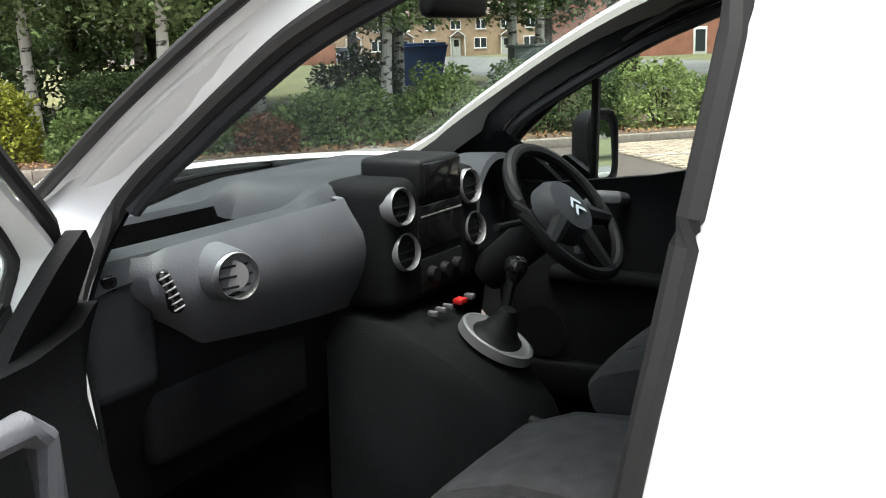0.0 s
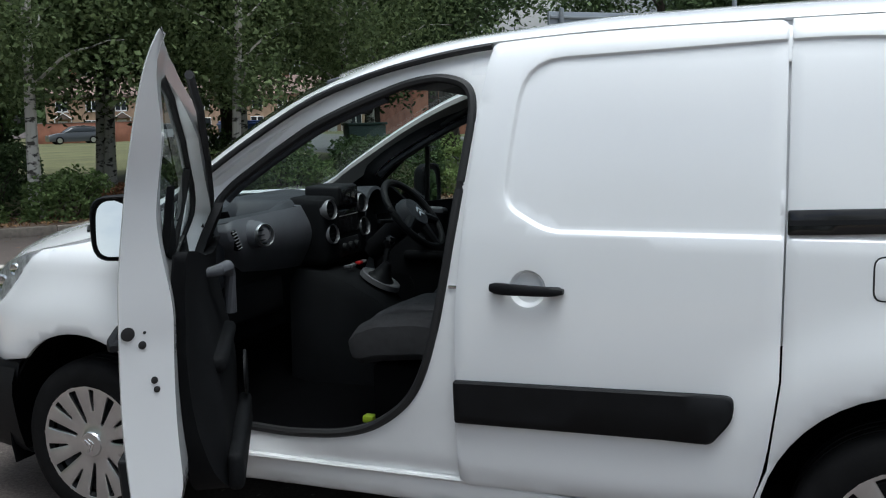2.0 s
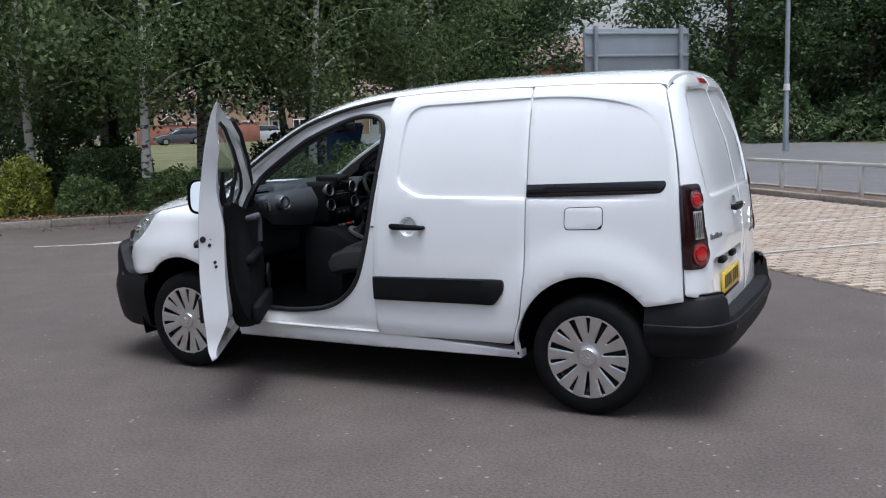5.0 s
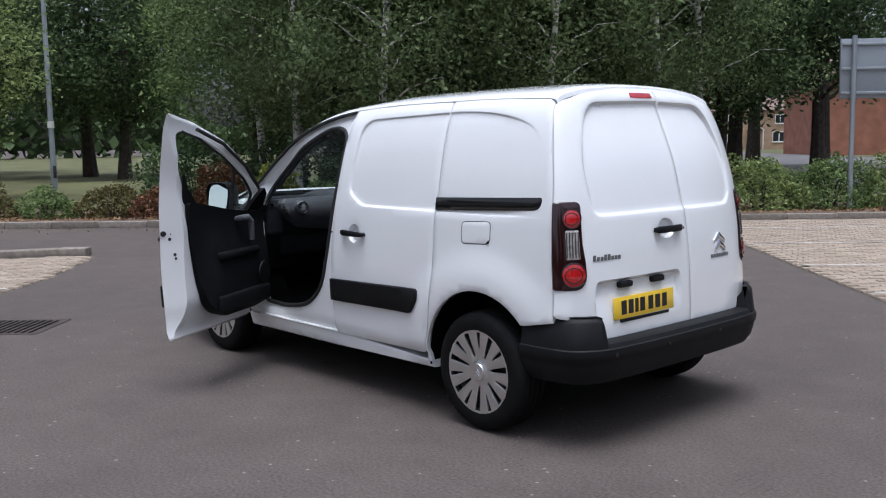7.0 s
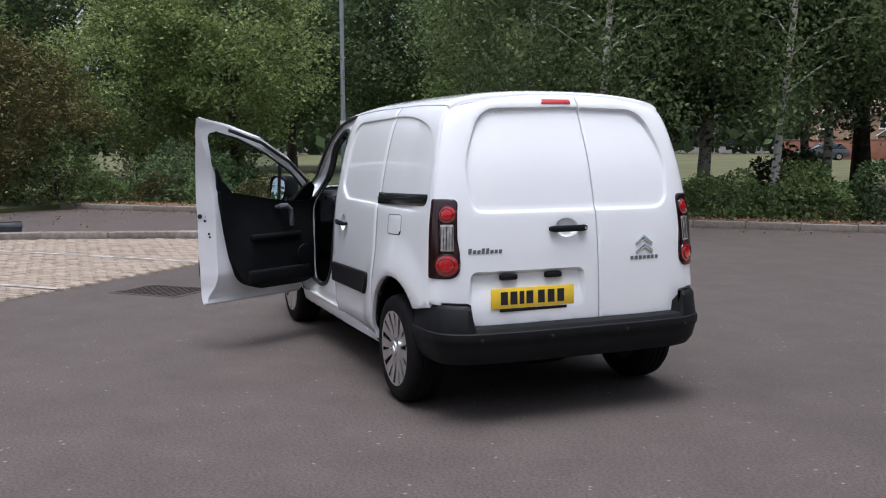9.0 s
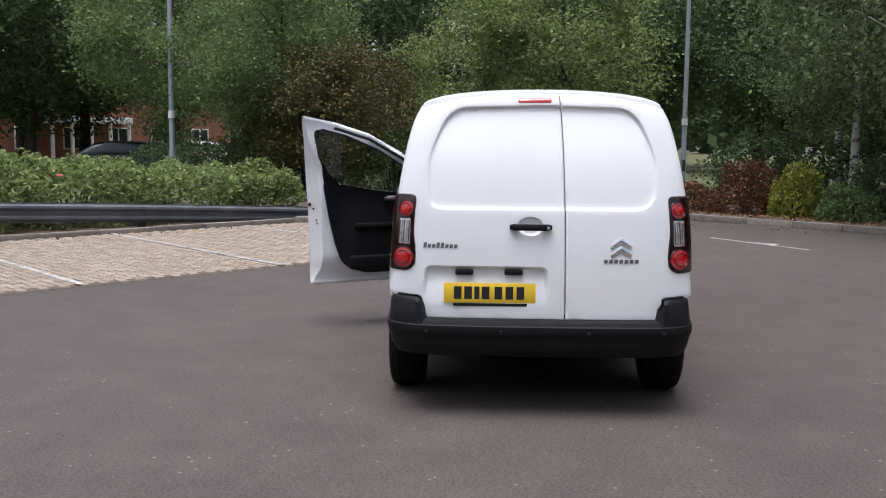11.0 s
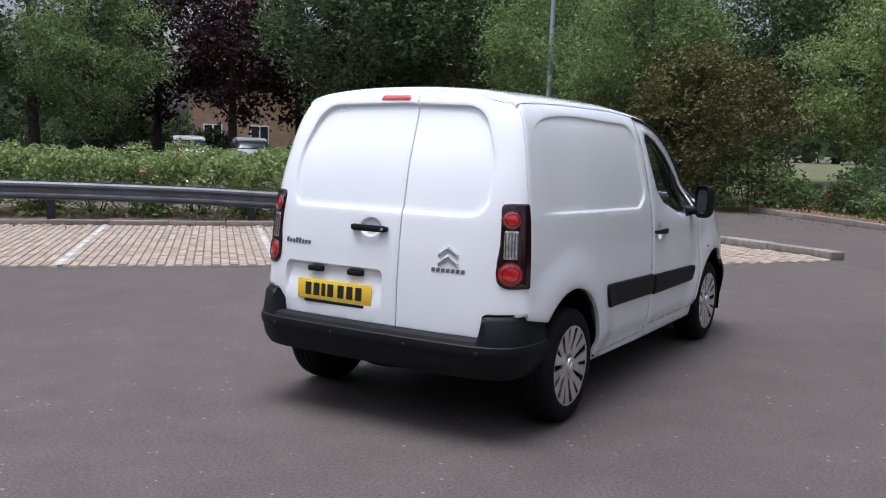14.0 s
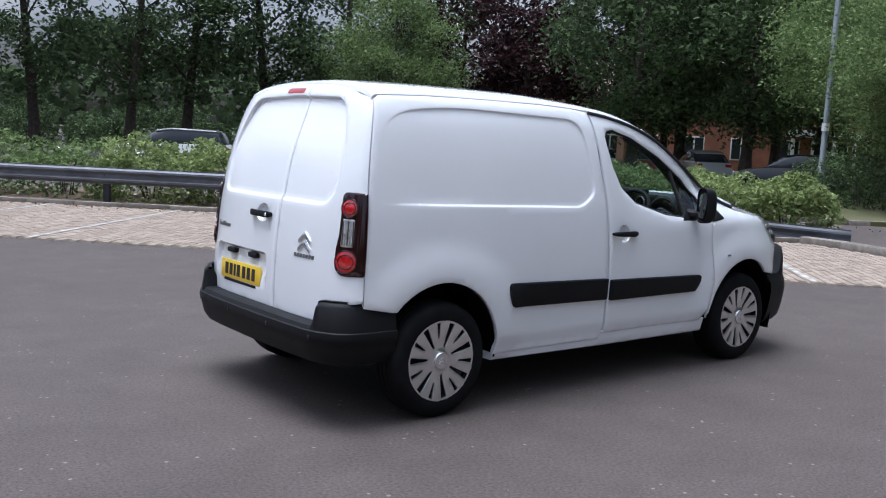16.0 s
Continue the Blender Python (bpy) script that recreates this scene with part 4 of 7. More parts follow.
# ---- front doors ----
def front_door(s, open_deg):
    outline = rounded(DOOR, 0.03)
    win = resample(WINDOW)
    hinge = Matrix.Translation((0.47, s * 0.80, 0))
    shift = Matrix.Translation((0.02, -0.06, 0)) if open_deg else Matrix.Identity(4)
    place = shift @ hinge @ Matrix.Rotation(radians(open_deg) * (1 if s < 0 else -1) * -1, 4, "Z") @ hinge.inverted()

    def thin(proud):
        base, flat_side = side_map(s, dish=HANDLE_D, proud=proud), side_map(s, proud=proud)

        def f(x, z, d):
            if d > 0.03:
                return flat_side(x, z, d * (1 - 0.45 * ease((z - 1.0) / 0.3)) * (1 - 0.72 * ease((z - 1.42) / 0.25)) * (0.22 + 0.78 * ease((z - 0.335) / 0.26)))
            return base(x, z, d)
        return f
    door = part("front_door", panel(outline, thin(0.0), [win], thick=0.12 if open_deg else 0.02, back_inset=0.07 if open_deg else 0.0, lines=[scoop_line(HANDLE_D)]), PAINT, van, "white passenger door swung wide open" if open_deg else "white driver's door, shut")
    door.matrix_basis = place
    bar_handle(door, s, *HANDLE_D)
    moulding(door, s, 1.428, 0.53, 0.545, 0.675, -0.05, 0.0, 0.02)
    pane = part("window", panel(offset_outline(win, -0.008), side_map(s, proud=-0.022), thick=0.004, roll=0, back=False), GLASS, door)
    pane.visible_shadow = False
    rim = [Vector(side_map(s, proud=-0.02)(p[0], p[1], 0)) for p in win]
    part("window_seal", tube(rim, 0.011, 8, closed=True), SEAL, door, "black rubber window seal")
    # quarter-light bar
    part("window_bar", tube([side_map(s, proud=-0.024)(0.74, 1.34, 0), side_map(s, proud=-0.024)(0.685, 1.04, 0)], 0.013, 8), SEAL, door)
    # inner card
    card = rounded([(1.365, 1.170, 0.03), (1.32, 0.93), (1.26, 0.67), (1.19, 0.48, 0.10), (1.0, 0.425), (0.50, 0.42, 0.05), (0.425, 0.62), (0.425, 0.9), (0.42, 1.10, 0.02), (0.47, 1.066), (0.62, 1.064), (0.90, 1.095), (1.2, 1.148, 0.05)], 0.04)
    def bulged(x, z, d, base=side_map(s, proud=-0.108)):
        out = 0.075 * ease((1.12 - z) / 0.45) * ease((x - 0.43) / 0.05) * ease((1.32 - x) / 0.22) * ease((z - 0.41) / 0.06)
        return base(x, z, d + (out if d > 0.03 else 0.0))
    c = part("door_card", panel(card, bulged, thick=0.035, roll=0.006), CARD, door, "charcoal plastic door card")
    part("window_trim", panel(rounded([(1.185, 1.12, 0.01), (1.345, 1.155, 0.02), (1.375, 1.34, 0.02), (1.32, 1.245), (1.25, 1.185)], 0.03), side_map(s, proud=-0.078), thick=0.02, roll=0.003), CARD, c, "black inner window trim")
    part("corner_trim", panel(rounded([(0.435, 1.17, 0.01), (0.43, 1.05, 0.01), (0.64, 1.045, 0.01), (0.60, 1.10, 0.02), (0.535, 1.18, 0.02), (0.49, 1.215, 0.01)], 0.03), side_map(s, proud=-0.085), thick=0.03, roll=0.003), CARD, c, "black plastic corner trim behind the mirror")
    inner = [Vector(side_map(s, proud=-0.072)(p[0], p[1], 0)) for p in offset_outline(outline, 0.05) if p[1] > 1.12 and p[0] < 1.30]
    k0 = max(range(len(inner)), key=lambda k: (inner[k] - inner[k - 1]).length)
    part("door_seal", tube(inner[k0:] + inner[:k0], 0.012, 8), SEAL, door, "black rubber door seal")
    yc = lambda x, z: s * (half_width(x, z) - 0.145)
    arm = part("armrest", rbox(0.62, 1.12, min(yc(0.9, 0.8) - 0.085 * s, yc(0.9, 0.8)), max(yc(0.9, 0.8) - 0.085 * s, yc(0.9, 0.8)), 0.79, 0.84, 0.02, 3), CARD, c)
    part("door_pull", tube([(0.83, yc(0.83, 1.0), 1.028), (0.82, yc(0.82, 1.0) - 0.05 * s, 1.036), (0.775, yc(0.775, 1.0) - 0.068 * s, 1.038), (0.735, yc(0.735, 1.0) - 0.07 * s, 1.01), (0.722, yc(0.722, 0.9) - 0.075 * s, 0.885)], [0.014, 0.019, 0.021, 0.02, 0.018], 10), DASHGREY, c, "grey plastic pull handle")
    part("door_pocket", rbox(0.56, 1.18, min(yc(0.9, 0.6) - 0.115 * s, yc(0.9, 0.6) - 0.07 * s), max(yc(0.9, 0.6) - 0.115 * s, yc(0.9, 0.6) - 0.07 * s), 0.47, 0.58, 0.02, 3), CARD, c)
    part("speaker_grille", moved(lathe([(0.075, 0), (0.072, 0.008), (0.0, 0.01)], 24), Matrix.Translation((0.62, yc(0.62, 0.62) - 0.10 * s - (0.0 if s < 0 else 0.01), 0.66))), BLACK, c)
    # latch and holes in the rear edge
    for x, z, r in ((1.428, 0.988, 0.017), (1.408, 0.955, 0.010), (1.392, 0.862, 0.009), (1.389, 0.838, 0.008), (1.405, 0.985, 0.004)):
        k = (1.434 - x) / 0.05
        x += 0.5 * (float(np.interp(z, [0.6, 0.95, 1.25], [1.433, 1.443, 1.475])) - 1.434)
        yy = half_width(x, z) - 0.012 - 0.075 * k
        d = Vector((1, -s * 0.62, 0)).normalized()
        ob = part("hole", lathe([(r, -0.003), (r, 0.0022), (r * 0.8, 0.003)], 16, "x"), SEAL, door)
        ob.matrix_basis = Matrix.Translation(Vector((x + 0.002, s * yy, z))) @ d.to_track_quat("X", "Z").to_matrix().to_4x4()
    ob = part("latch", rbox(-0.003, 0.004, -0.035, 0.035, -0.012, 0.012, 0.003), SEAL, door, "black door latch")
    ob.matrix_basis = Matrix.Translation((1.396, s * (half_width(1.39, 0.94) - 0.066), 0.935)) @ Vector((1, -s * 0.62, 0)).to_track_quat("X", "Z").to_matrix().to_4x4()
    ob = part("label_mark", rbox(-0.002, 0.002, -0.03, 0.03, -0.04, 0.04, 0.001, 1), GREYTRIM, door, "faded grey sticker")
    ob.matrix_basis = Matrix.Translation((1.397, s * (half_width(1.39, 0.72) - 0.06), 0.70)) @ Vector((1, -s * 0.62, 0)).to_track_quat("X", "Z").to_matrix().to_4x4()
    # mirror
    rows = []
    cx, cy, cz = 0.46 + (0.175 if s > 0 else 0), s * (0.955 if s > 0 else 1.005), 1.145 if s < 0 else 1.13
    slim = (0.45, 0.066, 0.117) if s > 0 else (0.9, 0.088, 0.108)
    for k, (dx, sc) in enumerate(((-0.13, 0.25), (-0.12, 0.62), (-0.09, 0.86), (-0.04, 0.97), (0.02, 1.0), (0.066, 1.0), (0.072, 0.965), (0.066, 0.92), (0.045, 0.90))):
        ring = []
        for j in range(24):
            t = 2 * math.pi * j / 24
            a, b = math.cos(t), math.sin(t)
            ring.append((cx + (dx * slim[0] if dx < 0 or s > 0 else dx), cy + slim[1] * sc * np.sign(a) * abs(a) ** 0.55, cz + slim[2] * sc * np.sign(b) * abs(b) ** 0.55))
        rows.append(ring)
    mir = part("wing_mirror", grid_mesh(rows, close_v=True, caps=True), BLACK, door, "black plastic door mirror")
    loop = [(0.0, cy + (slim[1] - 0.016) * np.sign(math.cos(t)) * abs(math.cos(t)) ** 0.55, cz + (slim[2] - 0.017) * np.sign(math.sin(t)) * abs(math.sin(t)) ** 0.55) for t in [2 * math.pi * j / 24 for j in range(24)]]
    bm = bmesh.new(); f = bm.faces.new([bm.verts.new((cx + (0.026 if s > 0 else 0.062) + (-0.06 if s > 0 else -0.10) * (p[1] - cy) + (-0.06 if s > 0 else -0.22) * (p[2] - cz), cy + (p[1] - cy) * (0.82 if s > 0 else 0.95), cz + (p[2] - cz) * (0.85 if s > 0 else 1))) for p in loop]); f.normal_update()
    if f.normal.x < 0:
        f.normal_flip()
    g = bmesh.ops.extrude_face_region(bm, geom=[f])
    for v in g["geom"]:
        if isinstance(v, bmesh.types.BMVert):
            v.co.x += 0.002
    bmesh.ops.recalc_face_normals(bm, faces=bm.faces)
    part("mirror_glass", bm, MIRROR, mir, "mirror glass")
    turn = Matrix.Translation((cx, cy, 0)) @ Matrix.Rotation(radians(-24 if s > 0 else 0), 4, "Z") @ Matrix.Translation((-cx, -cy, 0))
    mir.matrix_basis = turn
    part("mirror_arm", tube([(cx - 0.03, s * 0.93, 1.075), (cx - 0.02, s * 0.86, 1.06), (cx, s * 0.79, 1.065)], [0.03, 0.034, 0.04], 10), BLACK, mir).matrix_basis = turn.inverted()
    part("mirror_base", panel(rounded([(0.455, 1.135, 0.01), (0.39, 1.10, 0.0), (0.41, 1.02, 0.0), (0.56, 1.022, 0.01)], 0.02), side_map(s, proud=0.004), thick=0.03, roll=0.003), BLACK, mir).matrix_basis = turn.inverted() @ Matrix.Translation((cx - 0.46, 0, 0))
    return door


FRONT_LEAN[0] = 0.10
door_l = front_door(-1, 59.3)
FRONT_LEAN[0] = 0.185
door_r = front_door(1, 0)

# ---- cab interior ----
part("cab_floor", rbox(0.05, 1.72, -0.74, 0.74, 0.325, 0.375, 0.01), CARPET, van, "black carpeted cab floor")
rows = []
for k in range(9):
    y = -0.76 + 1.52 * k / 8
    rows.append([(0.62 - 0.12, y, 0.37), (0.36, y, 0.40), (0.25, y, 0.50), (0.22, y, 0.75), (0.25, y, 1.02)])
part("firewall", thick_sheet(rows, 0.02), CARPET, van)
rows = [[(1.66, y * (1 - 0.14 * ease((z - 1.2) / 0.4)), z) for z in np.linspace(0.36, 1.66 + 0.05 * (1 - abs(y / 0.7)), 8)] for y in np.linspace(-0.70, 0.70, 8)]
part("bulkhead", thick_sheet(rows, 0.03), DASH, van, "dark grey bulkhead behind the seats")
rows = []
for i in range(10):
    row = []
    for j in range(15):
        b = (-1 + 2 * j / 14) * 0.93
        x = (xt(b) + 0.02) * (1 - i / 9) + 1.68 * i / 9
        w = half_width(x, edge_z(x))
        row.append((x, b * w, roof_z(x, b * w) - 0.045))
    rows.append(row)
part("headlining", thick_sheet(rows, 0.012), DASHGREY, van, "grey cloth headlining")
for y0, y1 in ((-0.58, -0.12), (0.12, 0.58)):
    vm = part("sun_visor", rbox(0.0, 0.16, y0, y1, -0.012, 0.012, 0.01, 3), DASHGREY, van)
    vm.matrix_basis = Matrix.Translation((0.90, 0, 1.60)) @ Matrix.Rotation(radians(-12), 4, "Y")
im = part("interior_mirror", rbox(-0.02, 0.02, -0.11, 0.11, -0.033, 0.033, 0.018, 3), BLACK, van, "black interior mirror")
im.matrix_basis = Matrix.Translation((0.72, 0.03, 1.53))
part("mirror_stem", tube([(0.70, 0.0, 1.56), (0.68, 0.0, 1.60)], 0.012, 8), BLACK, im).matrix_basis = Matrix.Translation((-0.72, -0.03, -1.53))


def dash_row(y, prof):
    return [(x, y, z) for x, z in prof]


# top shelf with its deep open tray and the hump over the centre
top = []
for k in range(49):
    y = -0.72 + 1.44 * k / 48
    tray = ease((y + 0.64) / 0.035) * (1 - ease((y + 0.13) / 0.09))
    rise = 0.036 * ease((y + 0.16) / 0.14) * (1 - 0.6 * ease((y - 0.42) / 0.2))
    left = 0.012 * (1 - ease((y + 0.70) / 0.06))
    top.append([(-0.12, y, 1.07 + 0.3 * rise), (-0.02, y, 1.10 + 0.6 * rise), (0.09, y, 1.118 + rise), (0.15, y, 1.120 + rise - left), (0.165, y, 1.116 + rise - left - 0.02 * tray), (0.175, y, 1.114 + rise - 0.092 * tray - left), (0.36, y, 1.112 + rise - 0.092 * tray - left), (0.375, y, 1.116 + 0.9 * rise - left), (0.40, y, 1.121 + rise * 0.6 - left), (0.43, y, 1.110 - left), (0.45, y, 1.07 - left)])
dash = part("dashboard", thick_sheet(top, 0.016), DASH, van, "charcoal dashboard with an open tray and round vents")
# near-black sheet inside the tray, the recess's shade put into its colour
lin = []
for y in (-0.612, -0.606, -0.5, -0.35, -0.2, -0.145, -0.139):
    e = 0.055 if y in (-0.612, -0.139) else 0.0
    lin.append([(0.172, y, 1.108), (0.180, y, 1.03 + e), (0.20, y, 1.0265 + e), (0.345, y, 1.0265 + e), (0.357, y, 1.03 + e), (0.366, y, 1.10)])
part("tray_liner", thick_sheet(lin, 0.003), CARPET, dash, "black lining with the shade of the open tray in its colour")
# rounded passenger fascia, its end swept under towards the door
rows = []
for k in range(37):
    a = k / 36
    row = []
    for j in range(19):
        t = j / 18
        yl = -0.612 + 0.15 * ease((t - 0.3) / 0.7) + 0.02 * (1 - ease(t / 0.15))
        yr = -0.02 + 0.055 * ease(t / 0.5)
        y = yl + (yr - yl) * a
        zt = 1.119 + 0.008 * a - 0.012 * (1 - ease(a / 0.08))
        zb = float(np.interp(y, (-0.6, -0.44, -0.25, -0.09, 0.2), (0.935, 0.888, 0.862, 0.846, 0.83)))
        end = (1 - (1 - min(a / 0.07, 1)) ** 2) ** 0.5 * (1 - (1 - min((1 - a) / 0.05, 1)) ** 2) ** 0.5
        x = 0.395 + 0.10 * (0.25 + 0.75 * end) * math.sin(math.pi * min(1, 0.14 + t * 0.78)) ** 0.75 + 0.02 * (1 - t) - 0.03 * t
        row.append((x, y, zt + (zb - zt) * t))
    rows.append(row)
fascia = part("fascia", thick_sheet(rows, 0.012), DASHGREY, dash, "mid-grey rounded passenger fascia")
# lower dash, both sides
rows = []
for k in range(17):
    y = -0.72 + 1.44 * k / 16
    rows.append([(0.40, y, 0.99), (0.425, y, 0.92), (0.42, y, 0.84), (0.38, y, 0.74), (0.36, y, 0.62), (0.28, y, 0.55)])
part("lower_dash", thick_sheet(rows, 0.02), CABIN, dash, "black lower dashboard")
part("glovebox", rbox(0.37, 0.43, -0.58, -0.14, 0.70, 0.86, 0.03, 3), CABIN, dash)


def vent(y, x, z, r, parent, yaw, tilt=8, ringmat=SILVER):
    m = Matrix.Translation((x, y, z)) @ Matrix.Rotation(radians(yaw), 4, "Z") @ Matrix.Rotation(radians(-tilt), 4, "Y")
    ring = part("vent", lathe([(r * 0.86, -0.02), (r * 0.87, 0.008), (r * 0.93, 0.013), (r * 0.985, 0.009), (r, -0.02)], 36, "x"), ringmat, parent, "round air vent with a silver rim")
    ring.matrix_basis = m
    part("vent_core", lathe([(r * 0.82, -0.02), (r * 0.82, -0.006), (0.0, -0.004)], 28, "x"), GLOSSBLACK, ring)
    for k in (-1, 0, 1):
        part("vent_slat", rbox(-0.006, 0.004, -r * 0.74 if k == 0 else -r * 0.6, r * 0.74 if k == 0 else r * 0.6, k * r * 0.42 - 0.002, k * r * 0.42 + 0.002, 0.0), BLACK, ring)
    return ring


vl = part("vent_pod", moved(lathe([(0.070, -0.12), (0.064, -0.03), (0.058, 0.0), (0.05, 0.002)], 32, "x"), Matrix.Translation((0.541, -0.458, 1.057)) @ Matrix.Rotation(radians(-14), 4, "Z") @ Matrix.Scale(0.78, 4)), DASHGREY, dash)
pv = vent(-0.459, 0.544, 1.057, 0.0445, vl, -14)
flap = part("vent_flap", lathe([(0.027, -0.002), (0.027, 0.001), (0.0, 0.002)], 24, "x"), SATIN, pv, "pale vent flap turned half shut")
flap.matrix_basis = Matrix.Translation((0.0, -0.004, 0.002)) @ Matrix.Rotation(radians(-24), 4, "Z")
sl = part("slot_vent", rbox(-0.03, 0.012, -0.013, 0.013, -0.042, 0.042, 0.011, 3), GLOSSBLACK, dash, "black slotted side vent")
sl.matrix_basis = Matrix.Translation((0.488, -0.562, 1.048)) @ Matrix.Rotation(radians(-20), 4, "Z") @ Matrix.Rotation(radians(20), 4, "X")
for k in range(6):
    part("vent_slat", rbox(0.009, 0.0145, -0.011, 0.011, -0.033 + k * 0.0125, -0.030 + k * 0.0125, 0.001, 1), SATIN, sl)
part("side_demister", rbox(0.425, 0.449, -0.665, -0.632, 1.062, 1.09, 0.008), GLOSSBLACK, dash)

# centre stack
stack = part("centre_console", rbox(0.36, 0.56, -0.005, 0.40, 0.86, 1.155, 0.035, 3), CABIN, dash, "black centre stack")
part("screen_hood", rbox(0.40, 0.572, 0.105, 0.29, 1.10, 1.195, 0.016, 3), BLACK, stack)
part("display", rbox(0.569, 0.575, 0.118, 0.277, 1.11, 1.185, 0.003), GLOSSBLACK, stack, "dark display screen")
part("radio", rbox(0.555, 0.566, 0.10, 0.295, 0.985, 1.09, 0.004), GLOSSBLACK, stack, "black radio")
part("trim_line", rbox(0.561, 0.568, 0.11, 0.29, 1.062, 1.066, 0.001, 1), GREYTRIM, stack)
part("heater_panel", rbox(0.552, 0.566, 0.11, 0.29, 0.885, 0.965, 0.006), BLACK, stack)
for y in (0.145, 0.20, 0.255):
    part("heater_knob", moved(lathe([(0.02, 0), (0.017, 0.018), (0.0, 0.019)], 18, "x"), Matrix.Translation((0.565, y, 0.925))), BLACK, stack)
for y, z in ((0.038, 1.10), (0.052, 0.995), (0.338, 1.103), (0.356, 0.994)):
    vent(y, 0.558, z, 0.0435, stack, -4, ringmat=SATIN)
# instrument hood
rows = []
for k in range(19):
    a = math.pi * k / 18
    y, z = 0.53 - 0.125 * math.cos(a), 1.035 + 0.125 * math.sin(a)
    rows.append([(0.30, y, z - 0.03), (0.44, y, z), (0.54, y, z + 0.004), (0.548, y * 0.97 + 0.015, z - 0.012), (0.46, y * 0.96 + 0.02, z - 0.02)])
part("instrument_hood", thick_sheet(rows, 0.01), DASH, dash)
part("instruments", rbox(0.44, 0.45, 0.41, 0.65, 1.0, 1.14, 0.01), GLOSSBLACK, dash)
for y in (0.475, 0.59):
    part("dial", moved(lathe([(0.05, 0), (0.05, 0.004), (0.045, 0.006)], 24, "x"), Matrix.Translation((0.45, y, 1.07))), STEEL, dash)
part("driver_fascia", rbox(0.34, 0.47, 0.38, 0.72, 0.86, 1.08, 0.04, 3), DASH, dash)
vent(0.69, 0.47, 1.085, 0.036, dash, 8)
part("dash_end", rbox(0.24, 0.442, -0.70, -0.545, 0.86, 1.104, 0.035, 3), DASH, dash)
part("windscreen_shelf", rbox(-0.08, 0.32, 0.55, 0.68, 1.06, 1.125, 0.03, 3), DASH, dash)
# floor console with gear lever
rows = []
for x, z, w in ((0.40, 0.86, 0.14), (0.55, 0.845, 0.135), (0.66, 0.80, 0.13), (0.78, 0.735, 0.12), (0.86, 0.66, 0.10), (0.90, 0.55, 0.09), (0.92, 0.36, 0.09)):
    c = 0.10
    rows.append([(x, c - w - 0.03, 0.36), (x, c - w - 0.01, z - 0.05), (x, c - w + 0.02, z - 0.006), (x, c, z), (x, c + w - 0.02, z - 0.006), (x, c + w + 0.01, z - 0.05), (x, c + w + 0.03, 0.36)])
console = part("floor_console", thick_sheet(rows, 0.01), CABIN, van, "black floor console with gear lever")
gm = Matrix.Translation((0.735, 0.15, 0.795)) @ Matrix.Rotation(radians(26), 4, "Y")
ring = part("gear_surround", moved(lathe([(0.078, 0), (0.084, 0.004), (0.092, 0.002), (0.096, -0.02)], 36, "z"), gm @ Matrix.Diagonal((1.0, 0.72, 1, 1))), SATIN, console, "silver gear lever surround")
part("gaiter", moved(lathe([(0.060, 0.0), (0.048, 0.010), (0.044, 0.016), (0.036, 0.032), (0.032, 0.036), (0.025, 0.055), (0.015, 0.075)], 18, "z"), gm), BLACK, console, "black gear gaiter")
part("gear_lever", tube([(0.742, 0.165, 0.83), (0.757, 0.188, 0.93)], 0.013, 8), BLACK, console)
part("gear_knob", moved(lathe([(0.012, -0.035), (0.02, -0.02), (0.027, 0.0), (0.027, 0.014), (0.02, 0.026), (0.0, 0.03)], 20, "z"), Matrix.Translation((0.762, 0.192, 0.945)) @ Matrix.Rotation(radians(15), 4, "Y")), GLOSSBLACK, console, "glossy black gear knob")
for y, w in ((0.085, 0.006), (0.118, 0.007), (0.15, 0.006), (0.205, 0.015), (0.25, 0.009)):
    red = y == 0.205
    part("switch", rbox(0.592, 0.618, y - w, y + w, 0.842, 0.856, 0.004), REDBTN if red else SATIN, console, "red hazard switch" if red else "")
part("handbrake", tube([(1.10, 0.06, 0.58), (0.98, 0.06, 0.62), (0.86, 0.06, 0.645)], [0.02, 0.018, 0.016], 10), BLACK, van, "black handbrake lever")
# steering wheel
col = Matrix.Translation((0.79, 0.40, 1.046)) @ Matrix.Rotation(radians(-39), 4, "Y")
sw = part("steering_wheel", moved(tube([(0, 0.182 * math.cos(2 * math.pi * k / 40), 0.182 * math.sin(2 * math.pi * k / 40)) for k in range(40)], 0.016, 10, closed=True), col), BLACK, van, "black three-spoke steering wheel")
part("wheel_boss", moved(lathe([(0.085, -0.03), (0.085, 0.0), (0.07, 0.022), (0.0, 0.030)], 28, "x"), col), DASH, sw, "charcoal airbag boss")
for a in (200, 340, 270):
    c, q = math.cos(radians(a)), math.sin(radians(a))
    part("spoke", moved(tube([(0, 0.07 * c, 0.07 * q), (0.0, 0.184 * c, 0.184 * q)], [0.026, 0.018], 8), col), BLACK, sw)
for dz in (0.018, -0.004):
    part("badge", moved(mesh_of([(0.03 + o, a, b + dz) for o in (0.0, 0.003) for a, b in ((-0.025, -0.02), (0, 0), (0.025, -0.02), (0.025, -0.03), (0, -0.012), (-0.025, -0.03))], [(0, 1, 4, 5), (1, 2, 3, 4), (6, 7, 10, 11), (7, 8, 9, 10), (0, 1, 7, 6), (1, 2, 8, 7), (2, 3, 9, 8), (3, 4, 10, 9), (4, 5, 11, 10), (5, 0, 6, 11)], True), col), CHROME, sw, "chrome chevron badge")
